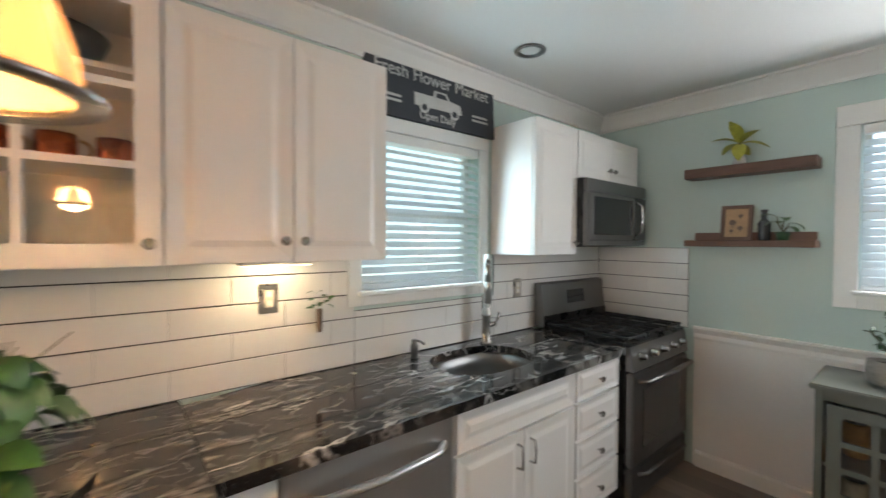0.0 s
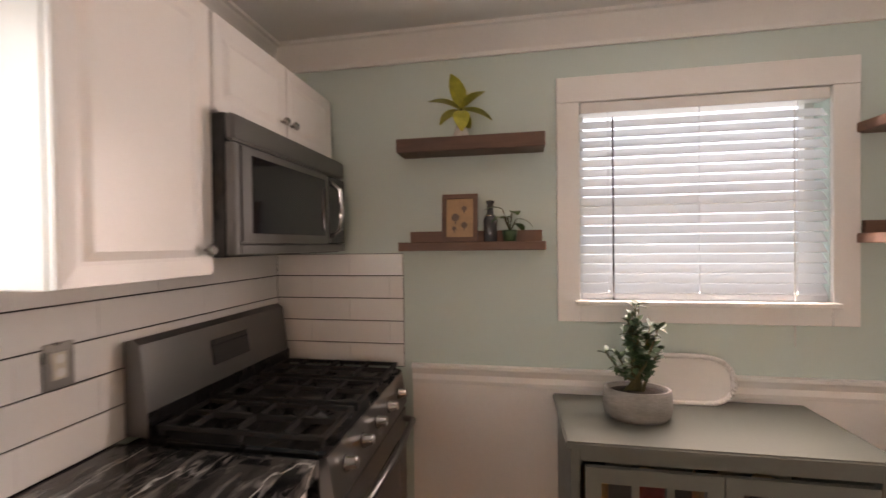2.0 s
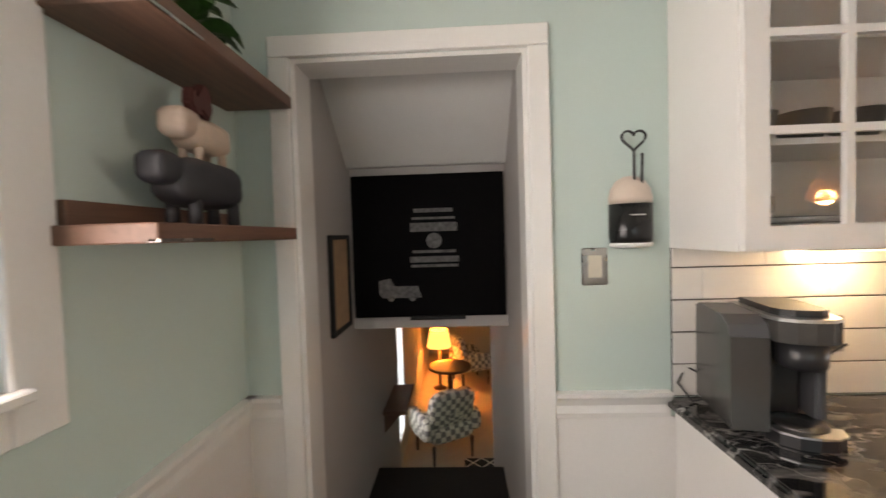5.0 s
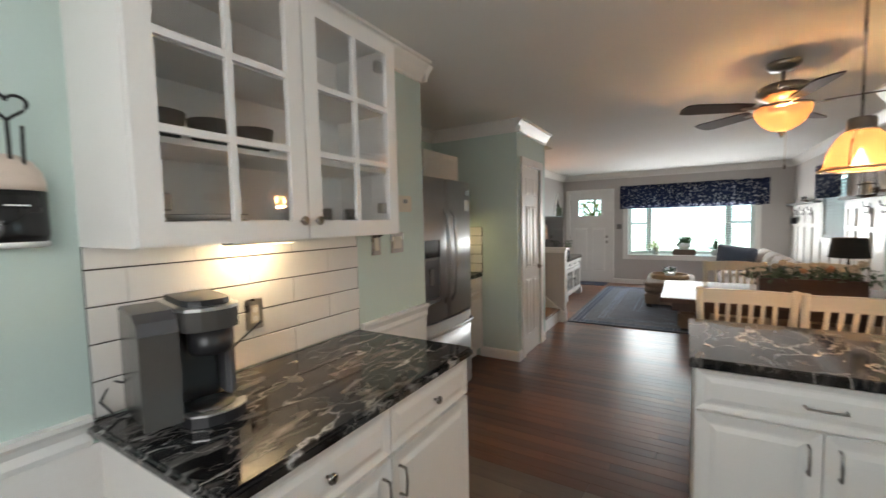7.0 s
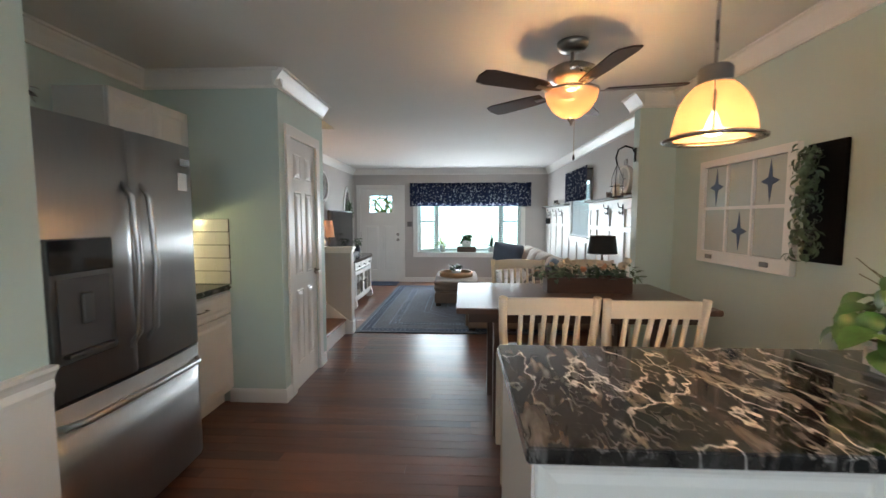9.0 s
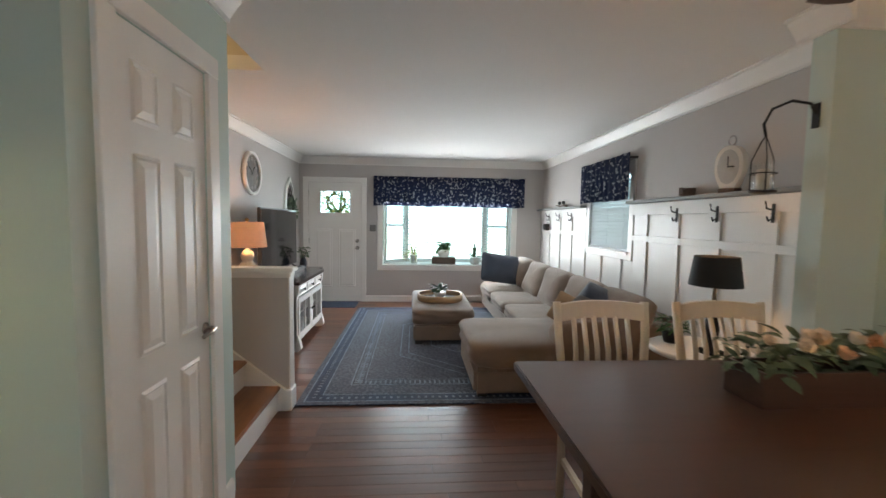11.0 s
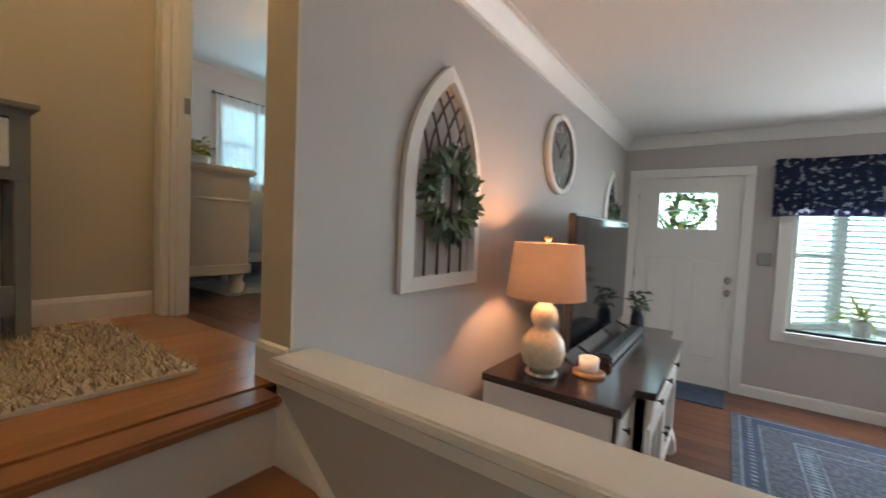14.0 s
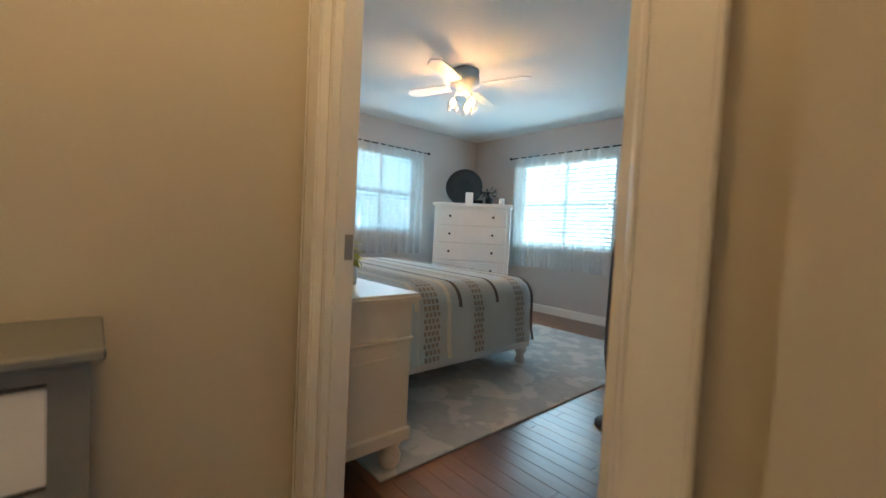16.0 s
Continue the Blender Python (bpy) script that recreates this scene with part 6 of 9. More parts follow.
# valances
def valance(name, m, w, z0, z1, label):
    e = thing(name, m, label, "valance")
    bm = bmesh.new()
    k = int(w / 0.018)
    rows = []
    for j in range(7):
        z = z0 + (z1 - z0) * j / 6
        row = []
        for i in range(k + 1):
            x = w * i / k
            s = noise.noise(Vector((x * 9, 0.3, 0)))
            y = -0.085 + 0.016 * math.sin(x * 52 + 2.5 * s) * (1.1 - 0.5 * j / 6) + 0.006 * s
            row.append(bm.verts.new((x, y, z + 0.012 * noise.noise(Vector((x * 6, z, 1))) * (1 if j in (0, 6) else 0))))
        rows.append(row)
    for a, b2 in zip(rows, rows[1:]):
        for i in range(k):
            bm.faces.new((a[i], a[i + 1], b2[i + 1], b2[i])).smooth = True
    bmesh.ops.solidify(bm, geom=bm.faces[:], thickness=0.004)
    part("cloth", bm, M_val, e)
    part("rod", tube([(0, 0, z1 - 0.05), (0.01, -0.07, z1 - 0.05), (w - 0.01, -0.07, z1 - 0.05), (w, 0, z1 - 0.05)], 0.008, 8), M_iron, e)
    return e


valance("window_valance", pose(-2.96, 10.78, 0), 2.6, 1.66, 2.16, "gathered navy floral valance over the bay window")
valance("window_valance", pose(0, 8.98, 0, 0, 0, -90), 1.2, 1.67, 2.15, "gathered navy floral valance over the side window")

# board and batten with a peg shelf on the living room wall
bb = tagged(thing("wall_panelling", pose(0, 10.78, 0, 0, 0, -90), "white board and batten panelling with a peg shelf", "panelling"), kind="structure")
for x0, x1 in ((0, 1.865), (2.995, 5.075)):
    part("backing", B((x0, x1, -0.008, 0, 0.105, 1.62)), M_white, bb)
    part("top_rail", B((x0, x1, -0.026, -0.008, 1.51, 1.62), bevel=0.002), M_white, bb)
    part("mid_rail", B((x0, x1, -0.0255, -0.008, 1.247, 1.305), bevel=0.002), M_white, bb)
    part("shelf", B((x0, x1, -0.11, 0, 1.62, 1.65), bevel=0.004), M_cons, bb, "grey painted peg shelf")
part("backing", B((1.865, 2.995, -0.008, 0, 0.105, 1.03)), M_white, bb)
for i in range(11):
    x = max(0.43 + 0.467 * (i - 1), 0.035)
    if 1.88 < x < 2.98:
        part("batten", B((x - 0.03, x + 0.03, -0.024, -0.008, 0.105, 1.03), bevel=0.002), M_white, bb)
    else:
        part("batten", B((x - 0.03, x + 0.03, -0.0245, -0.008, 0.105, 1.247), bevel=0.002), M_white, bb)
        part("batten", B((x - 0.03, x + 0.03, -0.0245, -0.008, 1.305, 1.51), bevel=0.002), M_white, bb)


def hook(x):
    e = thing("coat_hook", pose(0, 10.78 - x, 1.5, 0, 0, -90), "dark iron double coat hook on the peg rail", "hook", "coat hooks")
    part("plate", B((-0.012, 0.012, -0.032, -0.026, -0.06, 0.06), bevel=0.002), M_iron, e)
    part("prong", tube([(0, -0.032, 0.02), (0, -0.075, 0.03), (0, -0.085, 0.075)], 0.006, 6), M_iron, e)
    part("lower_prong", tube([(0, -0.032, -0.03), (0, -0.06, -0.05), (0, -0.07, -0.02)], 0.006, 6), M_iron, e)
    return e


for x in (0.42, 0.89, 1.37, 3.70, 4.16, 4.63):
    hook(x)
hl = thing("hanging_lantern", pose(-0.07, 10.36, 1.35), "small black lantern hanging on a coat hook", "lantern")
part("case", B((-0.04, 0.04, -0.04, 0.04, -0.06, 0.05), bevel=0.005), M_iron, hl)
part("handle", tube(arc((0, 0, 0.05), 0.03, 0, 180, 8), 0.003, 5), M_iron, hl)
oc = thing("shelf_clock", pose(-0.06, 6.47, 1.65, 0, 0, -75) @ Matrix.Diagonal((0.76, 0.9, 0.95, 1)), "white oval clock with a hanging ring on the shelf", "clock")
part("case", prism([(0.13 * math.cos(math.tau * i / 28) * (1 + 0.18 * math.sin(math.tau * i / 28)), 0.17 + 0.17 * math.sin(math.tau * i / 28)) for i in range(28)], "y", -0.04, 0.02), M_white, oc)
part("face", prism([(0.1 * math.cos(math.tau * i / 28), 0.185 + 0.125 * math.sin(math.tau * i / 28)) for i in range(28)], "y", -0.043, -0.0395), mat("pale_clock_face", (0.55, 0.57, 0.57), 0.5, var=0.1), oc)
part("pointer", B((-0.004, 0.004, -0.046, -0.044, 0.18, 0.26), (0.004, 0.06, -0.046, -0.044, 0.18, 0.188)), M_black, oc)
part("ring", tube(arc((0, -0.01, 0.375), 0.035, -90, 270, 16), 0.005, 6), M_nickel, oc)
part("plinth", B((-0.08, 0.08, -0.05, 0.03, 0, 0.03), bevel=0.004), M_terra, oc)
ns = thing("nest_ornament", pose(-0.06, 6.92, 1.65), "brown twig ornament on the shelf", "ornament")
bm = bmesh.new()
r3 = random.Random(5)
for i in range(26):
    a = r3.uniform(0, math.tau)
    tube([(0.07 * math.cos(a + j * 0.7) * r3.uniform(0.5, 0.7), 0.07 * math.sin(a + j * 0.7), 0.03 + 0.025 * r3.uniform(-1, 1.6)) for j in range(5)], 0.006, 5, bm)
part("twigs", bm, M_terra, ns)
part("stand", lathe([(0.05, 0), (0.05, 0.012), (0.04, 0.016)], 16), M_terra, ns)
dw2 = thing("driftwood_ornament", pose(-0.06, 9.75, 1.65), "small driftwood ornament with birds on the shelf", "ornament")
part("branch", tube([(0, -0.25, 0.015), (0, -0.1, 0.03), (0.01, 0.05, 0.02), (0, 0.2, 0.04)], 0.016, 7, taper=0.5), M_terra, dw2)
for y in (-0.1, 0.06):
    part("bird", cushion(0.035, 0.07, 0.05, 4, 0.4), M_iron, dw2, m=pose(0, y, 0.045))
    part("perch", tube([(0, y, 0.02), (0, y, 0.05)], 0.003, 5), M_iron, dw2)

# side table with a black-shaded lamp, beside the stub wall
st = thing("side_table", pose(-0.42, 6.2, 0), "small round white side table", "side table")
part("top", lathe([(0.3, 0.6), (0.3, 0.625), (0.29, 0.63)], 32), M_white, st)
part("pedestal", lathe([(0.16, 0), (0.16, 0.02), (0.05, 0.05), (0.03, 0.3), (0.05, 0.58), (0.1, 0.6)], 20), M_white, st)
bl2 = thing("table_lamp", pose(-0.42, 6.1, 0.63), "table lamp with a black drum shade, lit", "lamp")
part("base", lathe([(0.07, 0), (0.07, 0.015), (0.02, 0.03), (0.035, 0.12), (0.04, 0.2), (0.015, 0.3), (0.008, 0.42)], 20), M_iron, bl2)
part("shade", lathe([(0.145, 0.42), (0.12, 0.60)], 32, caps=False), mat("black_paper_shade", (0.012, 0.012, 0.013), 0.8), bl2, "black drum shade")
bulb("side_lamp_bulb", (-0.42, 6.1, 1.14), 1.4, WARM, 0.035)
potted("fern", pose(-0.52, 6.33, 0.63), "bushy green fern in a dark pot", [(0.05, 0), (0.07, 0.08), (0.065, 0.08)], M_iron, foliage(random.Random(15), 160, 0.075, 0.012, 0.12, 0.1, 0.5, 0.5, 0.07), M_leaf, None, 0.06, 0.075)

ln = thing("wall_lantern", pose(-0.395, 5.84, 1.60), "glass candle lantern hanging from an iron wall crook", "lantern")
part("crook", tube([(0.083, -0.19, 0.36), (0.06, -0.18, 0.42), (0.02, -0.12, 0.45), (-0.01, -0.04, 0.43), (-0.015, 0.0, 0.36), (0.0, 0.0, 0.3)], 0.007, 8), M_iron, ln)
part("wall_plate", B((0.076, 0.084, -0.21, -0.17, 0.3, 0.42), bevel=0.003), M_iron, ln)
part("glass_shade", lathe([(0.05, 0.01), (0.052, 0.16), (0.049, 0.16), (0.047, 0.01)], 24, caps=False), M_pane, ln)
part("candle", lathe([(0.03, 0.012), (0.03, 0.12), (0.026, 0.123)], 20), M_cream, ln, "cream pillar candle")
part("base_dish", lathe([(0.02, -0.01), (0.062, 0.0), (0.064, 0.01), (0.03, 0.012)], 24), M_iron, ln)
for k in range(3):
    c, d = 0.058 * math.cos(2.094 * k), 0.058 * math.sin(2.094 * k)
    part("hanger_rod", tube([(c, d, 0.005), (c, d, 0.17), (c * 0.3, d * 0.3, 0.27), (0, 0, 0.3)], 0.003, 5), M_iron, ln)
part("hanger_ring", tube(arc((0, 0, 0.1), 0.06, 0, 360, 24, "xy"), 0.003, 5), M_iron, ln)

# bay sill plants
wb = thing("wooden_box", pose(-1.73, 11.02, 0.65), "small weathered wooden box on the window sill", "box")
part("box", B((-0.21, 0.21, -0.07, 0.07, 0, 0.115), bevel=0.004), M_terra, wb)
potted("aloe_plant", pose(-2.27, 11.06, 0.65), "spiky green plant in a white pot", [(0.055, 0), (0.07, 0.13), (0.075, 0.15), (0.066, 0.15)], M_ceram, foliage(random.Random(31), 26, 0.25, 0.03, 0.05, 0.03, 0.5, 1.1, 0.14), M_leafy, None, 0.066, 0.14)
potted("leafy_plant", pose(-1.73, 11.02, 0.765), "light green leafy plant in a white pot", [(0.08, 0), (0.12, 0.07), (0.125, 0.14), (0.115, 0.14)], M_ceram, foliage(random.Random(32), 60, 0.13, 0.06, 0.1, 0.12, 0.7, 0.6, 0.13), M_leaf, None, 0.115, 0.13)
potted("snake_plant", pose(-1.16, 11.02, 0.65), "upright dark green plant in a white pot", [(0.08, 0), (0.09, 0.11), (0.095, 0.12), (0.085, 0.12)], M_ceram, foliage(random.Random(33), 26, 0.24, 0.035, 0.06, 0.02, 0.25, 1.25, 0.11), M_leafd, None, 0.085, 0.11)

for m, name in ((pose(-2.98, 10.78, 1.22), "doorbell_panel"), ):
    e = thing(name, m, "small dark control panel beside the front door", "control panel")
    part("case", B((-0.05, 0.05, -0.02, 0, 0, 0.11), bevel=0.005), M_dsteel, e)

# ---- hall and bedroom ----
cn = thing("console_table", pose(-5.43, 5.62, UP, 0, 0, 90) @ Matrix.Diagonal((1, 0.8, 1, 1)), "slate grey console table with white drawers in the hall", "console table")
part("top", B((-0.02, 0.82, -0.36, 0, 0.785, 0.805), bevel=0.004), M_cons, cn)
part("frame", B((0, 0.8, -0.33, -0.312, 0.755, 0.785), (0, 0.8, -0.33, -0.312, 0.55, 0.585), (0, 0.8, -0.02, 0, 0.55, 0.785), (0.0, 0.018, -0.312, -0.02, 0.55, 0.785), (0.782, 0.8, -0.312, -0.02, 0.55, 0.785), (0.385, 0.415, -0.329, -0.313, 0.585, 0.755), (0, 0.05, -0.3295, -0.3125, 0.585, 0.755), (0.75, 0.8, -0.3295, -0.3125, 0.585, 0.755)), M_cons, cn)
for x0 in (0.05, 0.42):
    d = part("drawer", B((x0, x0 + 0.33, -0.334, -0.05, 0.592, 0.748), bevel=0.003), M_white, cn, "white beadboard drawer front")
    part("handle", tube([(x0 + 0.1, -0.334, 0.67), (x0 + 0.1, -0.356, 0.67), (x0 + 0.23, -0.356, 0.67), (x0 + 0.23, -0.334, 0.67)], 0.006, 6), M_iron, d)
    for i in range(1, 4):
        part("groove", B((x0 + 0.33 * i / 4 - 0.0015, x0 + 0.33 * i / 4 + 0.0015, -0.3348, -0.334, 0.6, 0.74)), M_bead, d)
for x in (0, 0.76):
    for y in (-0.33, -0.04):
        part("leg", B((x, x + 0.04, y, y + 0.04, 0, 0.55), bevel=0.003), M_cons, cn)
part("lower_shelf", B((0.02, 0.78, -0.31, -0.02, 0.13, 0.15)), M_cons, cn)
part("lower_rail", B((0.04, 0.76, -0.33, -0.315, 0.1, 0.2)), M_cons, cn)
for i in range(5):
    part("rail_slot", B((0.1 + 0.13 * i, 0.16 + 0.13 * i, -0.332, -0.3295, 0.14, 0.17)), M_iron, cn)

sg = thing("shag_rug", pose(-5.31, 5.28, UP), "cream and brown shaggy hall rug", "rug")
part("backing", B((0, 0.82, 0, 1.38, 0.001, 0.012)), M_cream, sg)
bm = bmesh.new()
r5 = random.Random(6)
for i in range(9000):
    x, y = r5.uniform(0.005, 0.815), r5.uniform(0.3, 1.375)
    a, s = r5.uniform(0, math.tau), r5.uniform(0.018, 0.04)
    dx, dy = math.cos(a) * s, math.sin(a) * s
    w = 0.0035
    v = [bm.verts.new(q) for q in ((x - dy / s * w, y + dx / s * w, 0.01), (x + dy / s * w, y - dx / s * w, 0.01), (x + dx, y + dy, 0.012 + r5.uniform(0.012, 0.034)))]
    bm.faces.new(v)
me = bpy.data.meshes.new("pile")
bm.to_mesh(me)
bm.free()
M_shag = bpy.data.materials.new("shag_yarn")
M_shag.use_nodes = True
nn, ll = M_shag.node_tree.nodes, M_shag.node_tree.links
gi, rp = nn.new("ShaderNodeNewGeometry"), nn.new("ShaderNodeValToRGB")
rp.color_ramp.elements[0].color, rp.color_ramp.elements[1].color = (0.36, 0.27, 0.17, 1), (0.8, 0.70, 0.54, 1)
ll.new(gi.outputs["Random Per Island"], rp.inputs[0]), ll.new(rp.outputs[0], nn["Principled BSDF"].inputs["Base Color"])
nn["Principled BSDF"].inputs["Roughness"].default_value = 0.9
me.materials.append(M_shag)
pl = new("pile", me)
pl.parent = sg
tagged(pl, kind="stuff")

# bedroom
M_quilt = mat("pale_blue_quilt", (0.50, 0.55, 0.55), 0.9, var=0.06, scale=8, bump=0.3, bscale=240)
M_qdark = mat("dark_quilt_print", (0.11, 0.09, 0.085), 0.9, var=0.3, scale=40, bump=0.2)
M_qcream = mat("cream_quilt_band", (0.70, 0.66, 0.55), 0.9, var=0.08, bump=0.2)
M_qtan = mat("taupe_quilt_print", (0.32, 0.27, 0.22), 0.9, var=0.2, scale=40)
bed = thing("bed", pose(-8.2, 7.5, UP), "made bed with a pale blue patterned quilt", "bed")
bm = bmesh.new()
LX, LY, TZ, HZ, RR = 2.05, 1.62, 0.69, 0.22, 0.16
prof = [(0, HZ), (0.02, 0.3), (0.03, TZ - RR)]
for i in range(1, 7):
    a = math.pi / 2 * i / 6
    prof.append((0.03 + RR - RR * math.cos(a), TZ - RR + RR * math.sin(a)))


foot = [(LX - p, z) for p, z in prof]
path = foot[::1] + [(0.3, TZ + 0.02), (0.0, TZ)]
ny = 30
grid = []
for k, (px, pz) in enumerate(path):
    row = []
    for j in range(ny + 1):
        v = j / ny
        y = LY * v
        e = min(y, LY - y)
        drop = 0 if e > RR else (RR - math.sqrt(max(RR * RR - (RR - e) ** 2, 0)))
        z = min(pz, TZ - drop) if k >= 3 else pz
        wv = 0.012 * math.sin(y * 17 + px) if k < 3 else 0
        row.append(bm.verts.new((px + wv - (0.1 * max(0, 1 - e / 0.16) if k < 9 else 0), y, z)))
    grid.append(row)
for a, b2 in zip(grid, grid[1:]):
    for j in range(ny):
        bm.faces.new((a[j], a[j + 1], b2[j + 1], b2[j])).smooth = True
for j in (0, ny):
    edge = [r[j] for r in grid]
    low = [bm.verts.new((v.co.x, v.co.y + (0.03 if j else -0.03), HZ)) for v in edge]
    for i in range(len(edge) - 1):
        bm.faces.new((edge[i], edge[i + 1], low[i + 1], low[i])).smooth = True
part("quilt", bm, M_quilt, bed)
bands = ((0.12, 0.03, M_qdark), (0.36, 0.035, M_qcream), (0.43, 0.15, M_qtan), (0.62, 0.035, M_qcream), (0.72, 0.03, M_qdark), (0.86, 0.1, M_qtan), (1.08, 0.03, M_qdark), (1.3, 0.1, M_qtan), (1.48, 0.03, M_qdark))
fp = [(LX - p + 0.005, z) for p, z in prof] + [(0.3, TZ + 0.025), (0.02, TZ + 0.006)]
for y0, wd, mm in bands:
    bm = bmesh.new()
    if mm is M_qtan:
        for i in range(len(fp) - 1):
            (xa, za), (xb, zb) = fp[i], fp[i + 1]
            seg = math.hypot(xb - xa, zb - za)
            kk = max(1, int(seg / 0.035))
            for q in range(kk):
                for c in range(int(wd / 0.032)):
                    t0, t1 = (q + 0.12) / kk, (q + 0.82) / kk
                    ya = y0 + 0.032 * c + (0.012 if q % 2 else 0)
                    pts = [(xa + (xb - xa) * t, za + (zb - za) * t) for t in (t0, t1)]
                    d = Vector((-(zb - za), (xb - xa))).normalized() * -0.004
                    bm.faces.new([bm.verts.new((pts[0][0] + abs(d.x), ya, pts[0][1] + abs(d.y))), bm.verts.new((pts[0][0] + abs(d.x), ya + 0.022, pts[0][1] + abs(d.y))), bm.verts.new((pts[1][0] + abs(d.x), ya + 0.022, pts[1][1] + abs(d.y))), bm.verts.new((pts[1][0] + abs(d.x), ya, pts[1][1] + abs(d.y)))])
    else:
        rows = [[bm.verts.new((x + 0.003, y, z + 0.003)) for y in (y0, y0 + wd)] for x, z in fp]
        for a, b2 in zip(rows, rows[1:]):
            bm.faces.new((a[0], a[1], b2[1], b2[0]))
    part("quilt_band", bm, mm, bed)
part("mattress", B((0.05, LX - 0.12, 0.06, LY - 0.06, 0.25, 0.55), bevel=0.03, seg=2), M_ceram, bed)
part("bed_frame", B((0, LX - 0.08, 0.04, LY - 0.04, 0.14, 0.25)), M_cab, bed)
for x in (LX - 0.12, 0.1):
    for y in (0.1, LY - 0.1):
        part("bed_leg", lathe([(0.03, 0), (0.045, 0.03), (0.03, 0.07), (0.05, 0.11), (0.05, 0.14)], 16, at=(x, y, 0)), M_cab, bed)
brug = thing("bedroom_rug", pose(-7.9, 7.3, UP), "pale grey-blue worn bedroom rug", "rug")
part("rug_face", B((0, 2.28, 0, 3.0, 0.001, 0.011), bevel=0.003), voronoi_print("grey_blue_worn_rug", (0.33, 0.35, 0.35), (0.46, 0.46, 0.44), 5, 0.38), brug)


# Dresser white warmed to cream, so the hall light is in its colour.
M_dress = mat("warm_lit_dresser_paint", (0.76, 0.66, 0.52), 0.4, var=0.04, scale=6, bump=0.03, bscale=90)


def chest(m, w, d, h, rows, cols, label, name="chest_of_drawers", paint=None):
    e = thing(name, m, label, "dresser")
    paint = paint or M_cab
    part("body", B((0, w, -d, 0, 0.16, h - 0.04), bevel=0.004), paint, e)
    part("top", B((-0.03, w + 0.03, -d - 0.03, 0, h - 0.04, h), bevel=0.012, seg=2), paint, e)
    part("base_rail", B((-0.012, w + 0.012, -d - 0.012, 0, 0.13, 0.19), bevel=0.006), paint, e)
    part("frieze", B((-0.008, w + 0.008, -d - 0.008, 0, h - 0.2, h - 0.185), bevel=0.003), paint, e)
    for x in (0.05, w - 0.05):
        for y in (-d + 0.05, -0.06):
            part("turned_foot", lathe([(0.028, 0), (0.045, 0.03), (0.05, 0.06), (0.035, 0.09), (0.045, 0.11), (0.045, 0.131)], 16, at=(x, y, 0)), paint, e)
    z = 0.21
    hh = (h - 0.27) / rows
    for r in range(rows):
        for c in range(cols):
            ww = (w - 0.06) / cols
            p = part("drawer_front", B((0, ww - 0.016, -0.018, 0, 0, hh - 0.02), bevel=0.004), paint, e, m=pose(0.03 + ww * c, -d - 0.001, z + hh * r))
            for kx in (0.2, 0.8):
                knob((ww * kx, -0.018, hh / 2), p, M_iron)
    for sx in (0.0, w):
        part("side_panel", B((sx - 0.004 if sx == 0 else sx, sx if sx == 0 else sx + 0.004, -d + 0.06, -0.06, 0.25, h - 0.26)), paint, e)
    return e


tall = chest(pose(-8.62, 10.12, UP, 0, 0, 39), 0.98, 0.42, 1.40, 5, 1, "tall white chest of drawers with dark knobs in the corner")
chest(pose(-5.645, 6.985, UP, 0, 0, 180), 1.2, 0.455, 0.76, 3, 2, "dresser with turned feet by the doorway, warm light tinted into its paint", "dresser", M_dress)
vs = thing("round_wall_medallion", pose(-8.42, 10.36, UP + 1.40, 0, 0, 39), "dark carved round ornament standing on the chest", "ornament")
part("disc", lathe([(0.26, -0.012), (0.26, 0.012), (0.2, 0.02), (0.19, 0.012), (0.08, 0.014), (0.06, 0.022)], 32), M_iron, vs, m=pose(0, 0.02, 0.26, 80))
for x, h, w, mm, nm in ((0.42, 0.16, 0.1, M_ceram, "white_card_box"), (0.54, 0.06, 0.12, M_slate, "small_clock"), (0.85, 0.09, 0.07, M_ceram, "candle_jar")):
    p0 = Matrix.Translation((-8.62, 10.12, UP + 1.40)) @ pose(0, 0, 0, 0, 0, 39) @ pose(x, -0.2, 0)
    e = thing(nm, p0, "small ornament on the tall chest of drawers", "ornament")
    part("case", B((-w / 2, w / 2, -0.03, 0.03, 0, h), bevel=0.005), mm, e)
potted("dried_plant", Matrix.Translation((-8.62, 10.12, UP + 1.40)) @ pose(0, 0, 0, 0, 0, 39) @ pose(0.68, -0.15, 0), "dark dried plant in a small pot on the chest", [(0.04, 0), (0.05, 0.1), (0.045, 0.1)], M_iron, foliage(random.Random(41), 40, 0.12, 0.03, 0.1, 0.1, 0.6, 0.6, 0.1), M_plastic, None, 0.045, 0.095)
potted("dresser_plant", pose(-5.98, 7.3, UP + 0.755), "small yellow-green plant in a striped pot on the dresser", [(0.05, 0), (0.055, 0.09), (0.05, 0.09)], M_ceram, foliage(random.Random(42), 60, 0.06, 0.03, 0.07, 0.1, 0.6, 0.5, 0.09), M_leafy, None, 0.05, 0.085)


